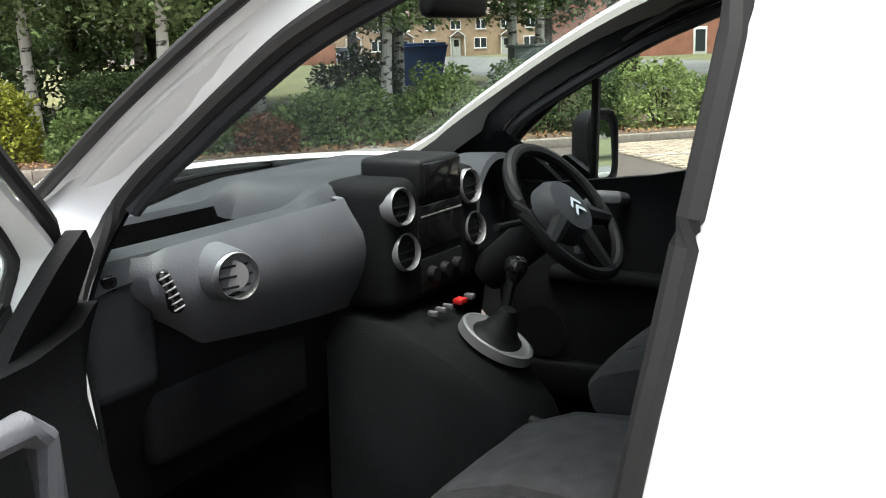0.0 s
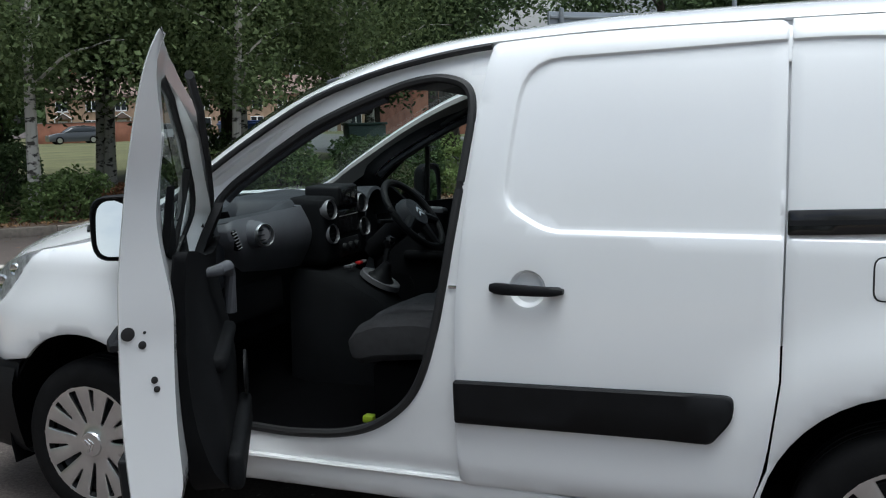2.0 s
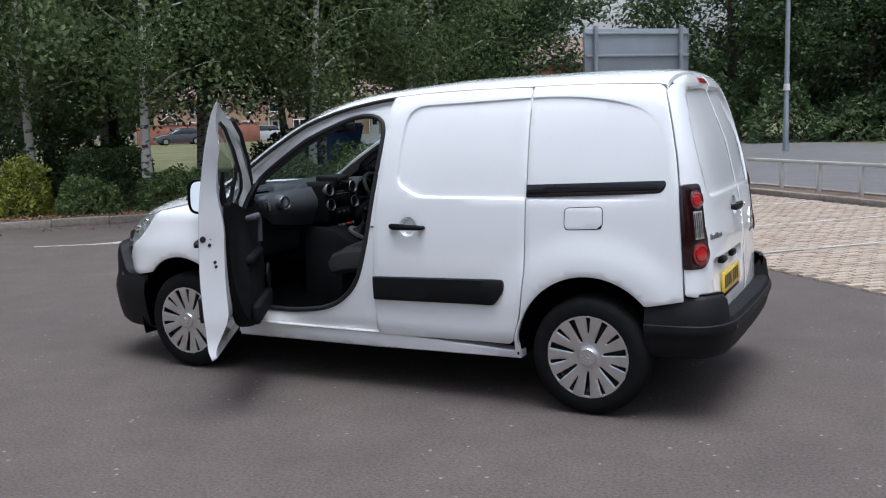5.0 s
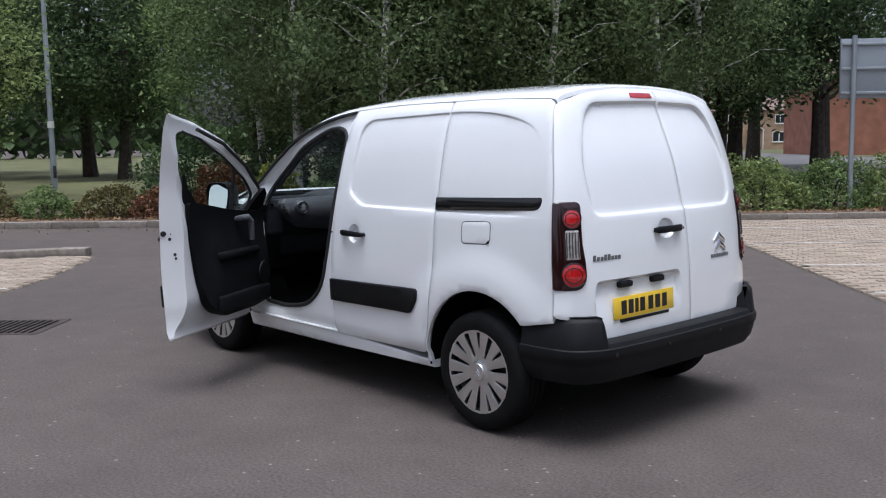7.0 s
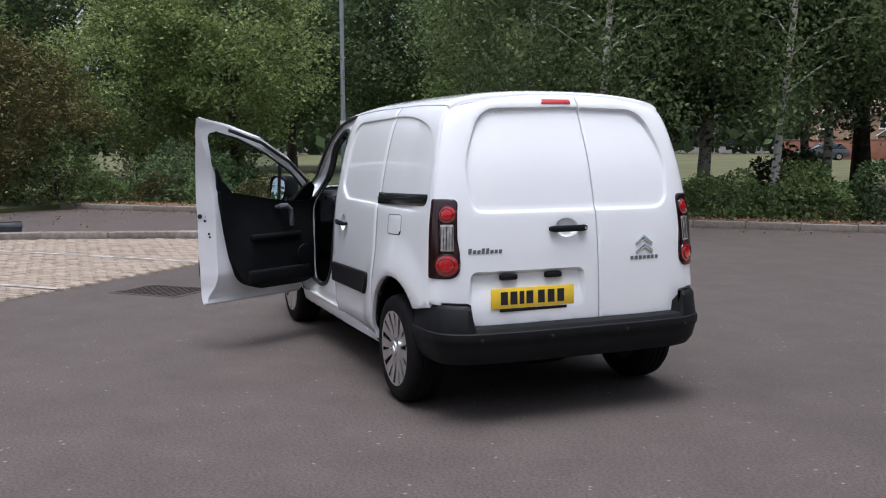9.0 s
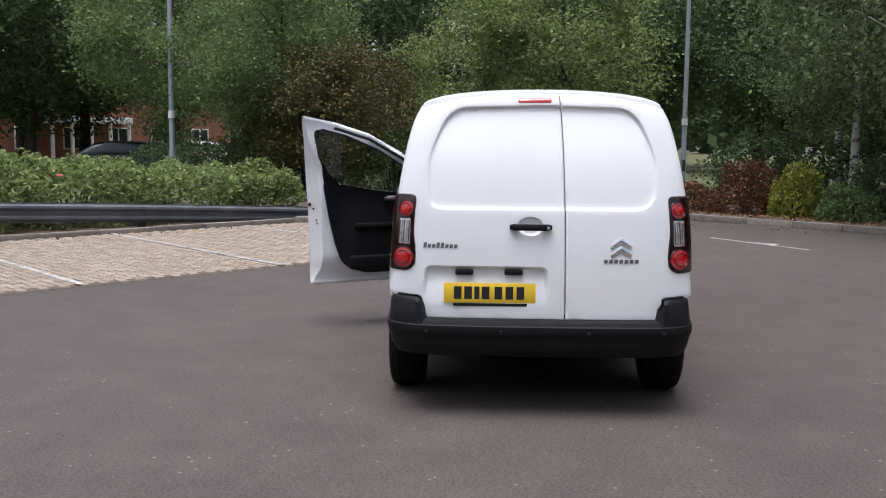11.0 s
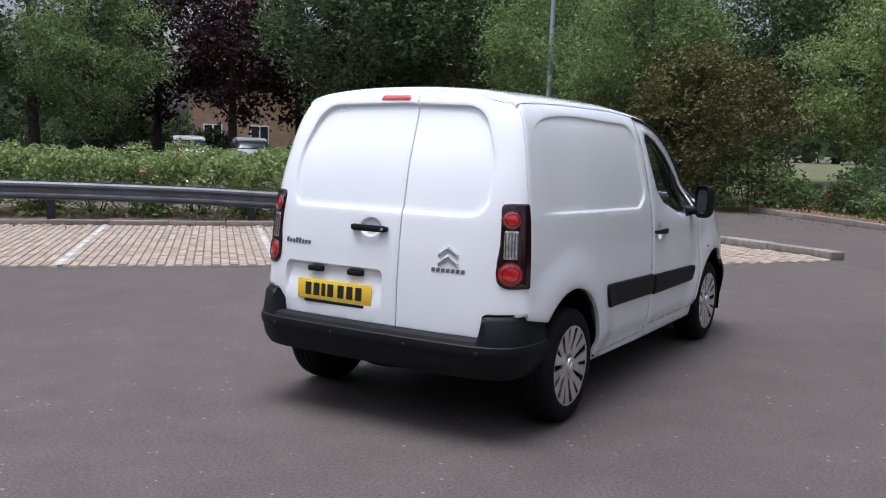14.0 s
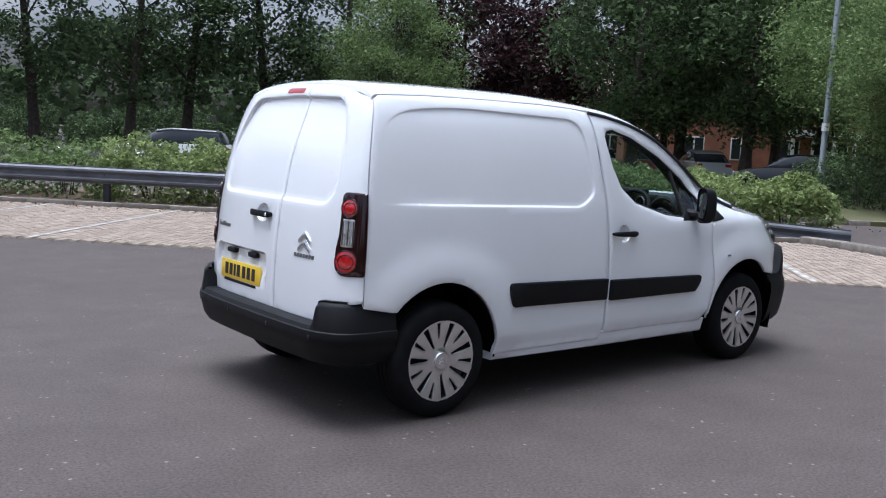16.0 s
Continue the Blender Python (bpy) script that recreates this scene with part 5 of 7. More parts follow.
part("steering_column", moved(lathe([(0.05, -0.28), (0.055, -0.03), (0.04, -0.02)], 18, "x"), col), BLACK, sw)
for y1 in (0.20, 0.60):
    part("column_stalk", tube([(0.70, 0.40 + (0.05 if y1 > 0.4 else -0.05), 1.02), (0.71, y1, 1.035)], 0.009, 8), BLACK, sw)


# seats
def seat(yc):
    def loft(stations, n=20, p=0.55):
        rows = []
        stations = [(cx + 0.11 + 0.08 * ease((cx - 1.2) / 0.1), cz + 0.065 + 0.05 * ease((cx - 0.83) / 0.3) * (cx < 1.27), w, h, ang) for cx, cz, w, h, ang in stations]
        for cx, cz, w, h, ang in stations:
            row = []
            for j in range(n):
                t = 2 * math.pi * j / n
                a, b = math.cos(t), math.sin(t)
                yy, hh = w * np.sign(a) * abs(a) ** p, h * np.sign(b) * abs(b) ** p
                dip = -0.02 * (b > 0) * (1 - abs(yy / w) ** 2) if h > 0.03 else 0
                row.append((cx + (hh + dip) * math.sin(ang), yc + yy, cz + (hh + dip) * math.cos(ang)))
            rows.append(row)
        return grid_mesh(rows, close_v=True, caps=True)
    cush = part("seat", loft([(0.83, 0.60, 0.18, 0.02, -0.3), (0.835, 0.605, 0.215, 0.055, -0.25), (0.87, 0.62, 0.235, 0.085, -0.12), (0.95, 0.63, 0.245, 0.095, -0.05), (1.1, 0.615, 0.25, 0.095, 0), (1.25, 0.60, 0.25, 0.09, 0), (1.34, 0.60, 0.22, 0.07, 0)]), CLOTHBLACK, van, "black and grey cloth front seat")
    part("seat_panel", loft([(0.845, 0.668, 0.12, 0.006, -0.3), (0.90, 0.69, 0.145, 0.022, -0.1), (1.0, 0.70, 0.15, 0.028, 0), (1.2, 0.685, 0.15, 0.028, 0), (1.3, 0.68, 0.14, 0.02, 0)]), CLOTH, cush, "grey cloth seat centre")
    part("seat_base", rbox(1.02, 1.38, yc - 0.2, yc + 0.2, 0.37, 0.62, 0.02), DARK, cush)
    back = part("backrest", loft([(1.28, 0.66, 0.22, 0.06, 1.25), (1.33, 0.85, 0.235, 0.065, 1.3), (1.40, 1.05, 0.23, 0.06, 1.3), (1.45, 1.20, 0.20, 0.05, 1.3), (1.465, 1.24, 0.14, 0.02, 1.3)]), CLOTHBLACK, cush)
    part("headrest", loft([(1.455, 1.27, 0.09, 0.03, 1.3), (1.47, 1.32, 0.13, 0.045, 1.3), (1.485, 1.41, 0.125, 0.04, 1.3), (1.49, 1.44, 0.09, 0.015, 1.3)]), CLOTHBLACK, back)
    part("seat_belt_stalk", rbox(1.20, 1.24, yc + 0.235, yc + 0.26, 0.60, 0.76, 0.006), BLACK, cush)


seat(-0.36); seat(0.40)
part("lime_tag", rbox(0.945, 0.99, -0.50, -0.46, 0.376, 0.402, 0.006), LIME, van, "lime yellow plastic tag on the cab floor")

# ---- ground plan: u along the end kerb, v across the car park ----
def uv(u, v, z=0.0):
    return ((u - v) * 0.70711, (u + v) * 0.70711, z)


TURN = Matrix.Rotation(radians(45), 4, "Z")


def tarmac_mat(name, colour):
    m = bpy.data.materials.new(name); m.use_nodes = True
    n, l = m.node_tree.nodes, m.node_tree.links
    b = n["Principled BSDF"]; b.inputs["Roughness"].default_value = 0.82; b.inputs["Specular IOR Level"].default_value = 0.35
    tc = n.new("ShaderNodeTexCoord")

    def noise_node(scale, detail, rough=0.5):
        t = n.new("ShaderNodeTexNoise"); t.inputs["Scale"].default_value = scale; t.inputs["Detail"].default_value = detail; t.inputs["Roughness"].default_value = rough
        l.new(tc.outputs["Object"], t.inputs["Vector"]); return t
    big, mid, fine = noise_node(0.22, 5, 0.6), noise_node(2.3, 6, 0.65), noise_node(60, 5, 0.75)
    r1 = n.new("ShaderNodeMapRange"); r1.inputs["From Min"].default_value = 0.3; r1.inputs["From Max"].default_value = 0.7; r1.inputs["To Min"].default_value = 0.84; r1.inputs["To Max"].default_value = 1.14
    r2 = n.new("ShaderNodeMapRange"); r2.inputs["From Min"].default_value = 0.3; r2.inputs["From Max"].default_value = 0.7; r2.inputs["To Min"].default_value = 0.86; r2.inputs["To Max"].default_value = 1.14
    r3 = n.new("ShaderNodeMapRange"); r3.inputs["From Min"].default_value = 0.25; r3.inputs["From Max"].default_value = 0.75; r3.inputs["To Min"].default_value = 0.3; r3.inputs["To Max"].default_value = 1.75
    for a, c in ((big, r1), (mid, r2), (fine, r3)):
        l.new(a.outputs["Fac"], c.inputs["Value"])
    m1 = n.new("ShaderNodeMath"); m1.operation = "MULTIPLY"; l.new(r1.outputs[0], m1.inputs[0]); l.new(r2.outputs[0], m1.inputs[1])
    m2 = n.new("ShaderNodeMath"); m2.operation = "MULTIPLY"; l.new(m1.outputs[0], m2.inputs[0]); l.new(r3.outputs[0], m2.inputs[1])
    mul = n.new("ShaderNodeMix"); mul.data_type = "RGBA"; mul.blend_type = "MULTIPLY"; mul.inputs["Factor"].default_value = 1; mul.inputs[6].default_value = (*colour, 1)
    l.new(m2.outputs[0], mul.inputs[7])
    # pale grit
    vor = n.new("ShaderNodeTexVoronoi"); vor.inputs["Scale"].default_value = 11; l.new(tc.outputs["Object"], vor.inputs["Vector"])
    lt = n.new("ShaderNodeMath"); lt.operation = "LESS_THAN"; lt.inputs[1].default_value = 0.10; l.new(vor.outputs["Distance"], lt.inputs[0])
    mx = n.new("ShaderNodeMix"); mx.data_type = "RGBA"; mx.inputs[7].default_value = (0.34, 0.31, 0.27, 1)
    sc = n.new("ShaderNodeMath"); sc.operation = "MULTIPLY"; sc.inputs[1].default_value = 0.5
    th = n.new("ShaderNodeMath"); th.operation = "GREATER_THAN"; th.inputs[1].default_value = 0.52; l.new(mid.outputs["Fac"], th.inputs[0])
    l.new(lt.outputs[0], sc.inputs[0]); m3 = n.new("ShaderNodeMath"); m3.operation = "MULTIPLY"; l.new(sc.outputs[0], m3.inputs[0]); l.new(th.outputs[0], m3.inputs[1])
    l.new(m3.outputs[0], mx.inputs["Factor"]); l.new(mul.outputs[2], mx.inputs[6])
    l.new(mx.outputs[2], b.inputs["Base Color"])
    bp = n.new("ShaderNodeBump"); bp.inputs["Strength"].default_value = 0.5; bp.inputs["Distance"].default_value = 0.006
    l.new(fine.outputs["Fac"], bp.inputs["Height"]); l.new(bp.outputs["Normal"], b.inputs["Normal"])
    return m


def island_mat(name, dark, light, rough=0.8, bump_scale=60, spread=1.0, translucent=0.0, fine_scale=40):
    """A colour between dark and light for each loose piece, with fine grain."""
    m = bpy.data.materials.new(name); m.use_nodes = True
    n, l = m.node_tree.nodes, m.node_tree.links
    b = n["Principled BSDF"]; b.inputs["Roughness"].default_value = rough
    b.inputs["Specular IOR Level"].default_value = 0.2 if translucent else 0.4
    geo = n.new("ShaderNodeNewGeometry"); ramp = n.new("ShaderNodeMix"); ramp.data_type = "RGBA"
    ramp.inputs[6].default_value = (*dark, 1); ramp.inputs[7].default_value = (*light, 1)
    info = n.new("ShaderNodeObjectInfo")
    add = n.new("ShaderNodeMath"); add.operation = "ADD"; fr = n.new("ShaderNodeMath"); fr.operation = "FRACT"
    l.new(geo.outputs["Random Per Island"], add.inputs[0]); l.new(info.outputs["Random"], add.inputs[1]); l.new(add.outputs[0], fr.inputs[0])
    l.new(fr.outputs[0], ramp.inputs["Factor"])
    tc = n.new("ShaderNodeTexCoord"); t = n.new("ShaderNodeTexNoise"); t.inputs["Scale"].default_value = fine_scale; t.inputs["Detail"].default_value = 4
    l.new(tc.outputs["Object"], t.inputs["Vector"])
    r = n.new("ShaderNodeMapRange"); r.inputs["From Min"].default_value = 0.3; r.inputs["From Max"].default_value = 0.7; r.inputs["To Min"].default_value = 0.75; r.inputs["To Max"].default_value = 1.2
    l.new(t.outputs["Fac"], r.inputs["Value"])
    mul = n.new("ShaderNodeMix"); mul.data_type = "RGBA"; mul.blend_type = "MULTIPLY"; mul.inputs["Factor"].default_value = 1
    l.new(ramp.outputs[2], mul.inputs[6]); l.new(r.outputs[0], mul.inputs[7]); l.new(mul.outputs[2], b.inputs["Base Color"])
    if translucent:
        tr = n.new("ShaderNodeBsdfTranslucent"); mix = n.new("ShaderNodeMixShader"); mix.inputs[0].default_value = translucent
        l.new(mul.outputs[2], tr.inputs["Color"]); l.new(b.outputs[0], mix.inputs[1]); l.new(tr.outputs[0], mix.inputs[2])
        l.new(mix.outputs[0], n["Material Output"].inputs["Surface"])
    else:
        bp = n.new("ShaderNodeBump"); bp.inputs["Strength"].default_value = 0.3; bp.inputs["Distance"].default_value = 0.005
        l.new(t.outputs["Fac"], bp.inputs["Height"]); l.new(bp.outputs["Normal"], b.inputs["Normal"])
    return m


TARMAC = tarmac_mat("tarmac", (0.0775, 0.0635, 0.0575))
ROAD = tarmac_mat("road_tarmac", (0.11, 0.108, 0.108))
PAVER = island_mat("block_paving", (0.25, 0.20, 0.158), (0.35, 0.288, 0.228), 0.9)
JOINT = mat("joint_sand", (0.12, 0.095, 0.07), 0.95, noise_scale=4, var=0.3)
KERB = island_mat("concrete_kerb", (0.16, 0.14, 0.12), (0.25, 0.22, 0.19), 0.9, fine_scale=14)
PAINTLINE = mat("worn_white_line", (0.36, 0.345, 0.32), 0.85, noise_scale=7, var=0.5)
SOIL = mat("leaf_litter_soil", (0.10, 0.066, 0.045), 0.95, noise_scale=3, var=0.45, bump=0.9, bump_scale=18)
LITTER = island_mat("dead_leaves", (0.11, 0.06, 0.03), (0.34, 0.20, 0.09), 0.9)
LAWN = mat("dry_lawn", (0.088, 0.09, 0.035), 0.95, noise_scale=0.35, var=0.35, bump=0.8, bump_scale=40)
GALV = mat("weathered_steel", (0.12, 0.125, 0.14), 0.5, metal=0.45, noise_scale=3, var=0.25)
GALVDARK = mat("stained_steel", (0.045, 0.047, 0.055), 0.6, metal=0.3, noise_scale=2.5, var=0.4)
POSTGREY = mat("galvanised_post", (0.30, 0.33, 0.36), 0.45, metal=0.4, noise_scale=2, var=0.12)
SIGNBACK = mat("sign_back", (0.27, 0.30, 0.33), 0.5, metal=0.3, noise_scale=1.2, var=0.1)
BRICK = mat("red_brick", (0.30, 0.13, 0.085), 0.9, noise_scale=1.3, var=0.2)
BRICKTAN = mat("tan_brick", (0.36, 0.25, 0.17), 0.9, noise_scale=1.3, var=0.2)
ROOFTILE = mat("roof_tile", (0.17, 0.12, 0.10), 0.9, noise_scale=2.0, var=0.25)
WHITE = mat("white_frame", (0.75, 0.75, 0.74), 0.5)
PANE = mat("dark_pane", (0.03, 0.035, 0.04), 0.1)
BARK = mat("dark_bark", (0.055, 0.043, 0.034), 0.95, noise_scale=6, var=0.4, bump=0.9, bump_scale=22)


def birch_mat():
    m = mat("birch_bark", (0.52, 0.50, 0.46), 0.85, noise_scale=5, var=0.15)
    n, l = m.node_tree.nodes, m.node_tree.links
    tc = n.new("ShaderNodeTexCoord"); mp = n.new("ShaderNodeMapping"); mp.inputs["Scale"].default_value = (3.5, 3.5, 7.0)
    t = n.new("ShaderNodeTexNoise"); t.inputs["Scale"].default_value = 1.6; t.inputs["Detail"].default_value = 5
    l.new(tc.outputs["Object"], mp.inputs["Vector"]); l.new(mp.outputs[0], t.inputs["Vector"])
    cr = n.new("ShaderNodeValToRGB"); cr.color_ramp.elements[0].position = 0.40; cr.color_ramp.elements[0].color = (0.05, 0.045, 0.04, 1); cr.color_ramp.elements[1].position = 0.48; cr.color_ramp.elements[1].color = (0.52, 0.50, 0.46, 1)
    l.new(t.outputs["Fac"], cr.inputs["Fac"]); l.new(cr.outputs[0], n["Principled BSDF"].inputs["Base Color"])
    return m


BIRCH = birch_mat()
LEAF_DARK = island_mat("leaf_dark", (0.038, 0.06, 0.028), (0.135, 0.195, 0.085), 0.8, translucent=0.35)
LEAF_MID = island_mat("leaf_mid", (0.07, 0.11, 0.038), (0.235, 0.32, 0.125), 0.75, translucent=0.4)
LEAF_LIGHT = island_mat("leaf_light", (0.105, 0.14, 0.048), (0.34, 0.42, 0.165), 0.7, translucent=0.42)
LEAF_BIRCH = island_mat("leaf_birch", (0.06, 0.09, 0.036), (0.25, 0.325, 0.15), 0.7, translucent=0.45)
LEAF_YELLOW = island_mat("leaf_yellow", (0.15, 0.18, 0.03), (0.36, 0.38, 0.07), 0.55, translucent=0.3)
LEAF_PURPLE = island_mat("leaf_purple", (0.022, 0.010, 0.012), (0.065, 0.028, 0.030), 0.6, translucent=0.2)
LEAF_BROWN = island_mat("leaf_brown", (0.075, 0.072, 0.028), (0.15, 0.13, 0.05), 0.75, translucent=0.25)
LEAF_RUST = island_mat("leaf_rust", (0.09, 0.035, 0.02), (0.20, 0.10, 0.05), 0.6, translucent=0.25)
PETAL = island_mat("petals", (0.70, 0.62, 0.45), (0.80, 0.78, 0.70), 0.6, translucent=0.2)
PETALPINK = mat("pink_petals", (0.75, 0.20, 0.17), 0.6)


def flat(name, outline, z, material, label="", category="", kind="structure", thick=0.0):
    """A level sheet or slab with the given outline of (u, v)."""
    bm = bmesh.new()
    f = bm.faces.new([bm.verts.new(uv(u, v, z)) for u, v in outline])
    if f.normal.z < 0:
        f.normal_flip()
    f.normal_update()
    if f.normal.z < 0:
        f.normal_flip()
    if thick:
        g = bmesh.ops.extrude_face_region(bm, geom=[f])
        for e in g["geom"]:
            if isinstance(e, bmesh.types.BMVert):
                e.co.z -= thick
        bmesh.ops.recalc_face_normals(bm, faces=bm.faces)
    return tagged(part(name, bm, material, None), label, category, "", kind)


def rect(u0, u1, v0, v1):
    return [(u0, v0), (u1, v0), (u1, v1), (u0, v1)]


ground = flat("ground", rect(-600, 600, -600, 600), 0.0, TARMAC, "grey-brown worn tarmac of the car park", "ground")
lawn = flat("lawn", rect(-120, 140, 9.95, 140), 0.11, LAWN, "dry yellowish lawn behind the shrub bed", "lawn", thick=0.12)
bed = flat("planting_bed", rect(-40, 10.4, 9.93, 12.9), 0.125, SOIL, "brown soil bed strewn with dead leaves", "bed", thick=0.12)
far_bed = flat("hedge_bed", [(-12.0, -30), (-9.05, -30), (-9.05, 3.7), (-10.2, 4.3), (-12.0, 4.0)], 0.06, SOIL, "soil strip under the rose hedge", "bed", thick=0.06)
verge = flat("verge", rect(26, 140, -120, 9.95), 0.06, LAWN, "grass verge across the road", "grass", thick=0.06)
road = flat("road", rect(10.75, 26, -100, 100), 0.115, ROAD, "grey public road behind the low rail", "road", thick=0.1)
side_lawn = flat("side_lawn", [(-60, 9.95), (-13.6, 9.95), (-13.6, 5.6), (-14.6, 3.0), (-18, -2), (-60, -2)], 0.10, LAWN, "dry lawn beside the exit lane", "lawn", thick=0.1)


# ---- block paving bays ----
def paving(name, u0, u1, v0, v1, near, cut, lines):
    bay = flat(name, [(u0, v0), (u1, v0), (u1, v1), (u0, v1)] if cut is None else cut, 0.006, JOINT, "buff block-paved parking bay with worn white lines", "paving")
    L, W, G, H = 0.205, 0.103, 0.008, 0.022
    rng = np.random.default_rng(5)
    poly = np.array([(u0, v0), (u1, v0), (u1, v1), (u0, v1)] if cut is None else cut, float)
    cells = []
    r = 0
    v = v0
    while v < v1:
        u = u0 - (L / 2 if r % 2 else 0)
        while u < u1:
            cells.append((u + L / 2, v + W / 2))
            u += L
        v += W
        r += 1
    cells = np.array(cells)
    cells = cells[inside(offset_outline(poly, 0.03), cells)]
    a, b = (L - G) / 2, (W - G) / 2
    c = 0.006
    base = np.array([(-a, -b, 0), (a, -b, 0), (a, b, 0), (-a, b, 0), (-a + c, -b + c, H), (a - c, -b + c, H), (a - c, b - c, H), (-a + c, b - c, H)])
    faces = [(4, 5, 6, 7), (0, 1, 5, 4), (1, 2, 6, 5), (2, 3, 7, 6), (3, 0, 4, 7)]
    tops = 0.004 - rng.random(len(cells)) * 0.006
    order = np.argsort((cells[:, 0] - near[0]) ** 2 + (cells[:, 1] - near[1]) ** 2)
    one = mesh_of(base, faces)
    one.materials.append(PAVER)
    for k in order[:280]:
        ob = new("brick", one)
        ob.parent = bay
        ob.matrix_basis = Matrix.Translation(uv(cells[k, 0], cells[k, 1], tops[k] - 0.004)) @ TURN
    rest = order[280:]
    co = np.zeros((len(rest), 8, 3))
    co[:, :, 0] = cells[rest, 0][:, None] + base[None, :, 0]
    co[:, :, 1] = cells[rest, 1][:, None] + base[None, :, 1]
    co[:, :, 2] = tops[rest][:, None] - 0.004 + base[None, :, 2]
    x, y = (co[..., 0] - co[..., 1]) * 0.70711, (co[..., 0] + co[..., 1]) * 0.70711
    co[..., 0], co[..., 1] = x, y
    fc = (np.array(faces)[None] + 8 * np.arange(len(rest))[:, None, None]).reshape(-1, 4)
    me = bpy.data.meshes.new("bricks")
    me.from_pydata(co.reshape(-1, 3).tolist(), [], fc.tolist())
    me.materials.append(PAVER)
    st = new("paving_blocks", me); st.parent = bay
    st["kind"] = "stuff"
    for k, (lu0, lu1, lv) in enumerate(lines):
        ln = flat("bay_line", rect(lu0, lu1, lv - 0.038, lv + 0.038), 0.0262, PAINTLINE, kind="structure")
        ln["label"] = "worn white painted bay line"; ln["category"] = "line"
    return bay


ISLAND = [(-4.15, 5.30), (-4.6, 5.28), (-6.1, 4.75), (-8.05, 3.85), (-8.62, 3.4)]
bay_l = paving("parking_bay_1", -8.62, -3.68, -26, 5.3, (-5.0, -1.5), [(-8.62, -26), (-3.68, -26), (-3.72, 3.0), (-4.05, 5.25), (-4.6, 5.22), (-6.1, 4.68), (-8.05, 3.78), (-8.62, 3.35)],
               [(-8.6, -3.75, v) for v in (2.3, -0.1, -2.5, -4.9, -7.4, -9.8, -12.2)])
bay_r = paving("parking_bay_2", 4.95, 9.88, -16, 9.72, (6.0, 4.5), None, [(5.0, 9.8, v) for v in (8.2, 5.9, 3.6, 1.6, -0.8, -3.2, -5.6)])


# ---- kerbs of single stones ----
def kerb_run(name, pts, top, width, label):
    k = tagged(new(name), label, "kerb", "", "structure")
    pts = [np.array(p, float) for p in pts]
    for p, q in zip(pts, pts[1:]):
        d = np.linalg.norm(q - p)
        n = max(1, round(d / 0.915))
        t = (q - p) / d
        L = d / n
        me = to_mesh(rbox(-L / 2 + 0.004, L / 2 - 0.004, -width / 2, width / 2, -0.05, top, 0.018, 2))
        me.materials.append(KERB)
        ang = math.atan2(t[1], t[0]) + radians(45)
        for i in range(n):
            c = p + t * (i + 0.5) * L
            ob = new("kerb_stone", me); ob.parent = k
            ob.matrix_basis = Matrix.Translation(uv(c[0], c[1], random.uniform(-0.006, 0.004))) @ Matrix.Rotation(ang + random.uniform(-0.006, 0.006), 4, "Z")
    return k


kerb_run("kerb_1", [(-15, 9.85), (10.4, 9.85)], 0.125, 0.15, "weathered concrete kerb along the shrub bed")
kerb_run("kerb_2", [(-8.7, -26), (-8.7, 3.4)], 0.09, 0.13, "weathered concrete kerb in front of the crash barrier")
kerb_run("kerb_3", [(9.97, -16), (9.97, 9.7)], 0.11, 0.13, "weathered concrete kerb at the back of the bay")
kerb_run("kerb_4", [(10.65, -40), (10.65, 60)], 0.13, 0.14, "roadside concrete kerb")
kerb_run("kerb_5", [(-8.7, 3.42), (-8.1, 3.92), (-6.15, 4.83), (-4.62, 5.36), (-4.2, 5.38)], 0.12, 0.24, "wide concrete kerb ending in a rounded nose at the lane")
kerb_run("kerb_6", [(-15, 9.85), (-14.0, 8.2), (-13.6, 5.6), (-14.6, 3.0), (-18, -2)], 0.11, 0.14, "weathered concrete kerb round the side lawn")
footway = flat("footway", rect(10.05, 10.6, -40, 9.7), 0.09, SOIL, "narrow earth strip below the low rail", "ground", thick=0.09)

# painted arrow and drain grate
for k, (pts) in enumerate(([(-2.3, 7.02), (-0.45, 6.58), (-0.45, 6.66), (-2.3, 7.10)], [(-1.55, 6.90), (-1.05, 6.70), (-1.1, 7.02)])):
    tagged(part("lane_arrow", mesh_of([uv(u, v, 0.004 + 0.001 * k) for u, v in pts], [tuple(range(len(pts)))], True), PAINTLINE, None), "worn white arrow painted on the tarmac", "road marking", "", "structure")
gr = thing("drain_cover", "rusty iron drain grate set flush in the tarmac", "drain", kind="", at=Matrix.Translation((-2.15, -1.70, 0.0)) @ TURN)
IRON = mat("rusty_iron", (0.07, 0.055, 0.05), 0.7, metal=0.4, noise_scale=6, var=0.4)
part("grate_frame", join([to_mesh(rbox(-0.42, 0.42, s * 0.3 - 0.025, s * 0.3 + 0.025, -0.02, 0.006, 0.003)) for s in (-1, 1)] + [to_mesh(rbox(s * 0.4 - 0.025, s * 0.4 + 0.025, -0.3, 0.3, -0.02, 0.006, 0.003)) for s in (-1, 1)]), IRON, gr)
for k in range(13):
    part("grate_bar", rbox(-0.36 + k * 0.06 - 0.012, -0.36 + k * 0.06 + 0.012, -0.28, 0.28, -0.02, 0.005, 0.003, 1), IRON, gr)
part("grate_pit", rbox(-0.38, 0.38, -0.28, 0.28, -0.02, 0.001, 0), DARK, gr)

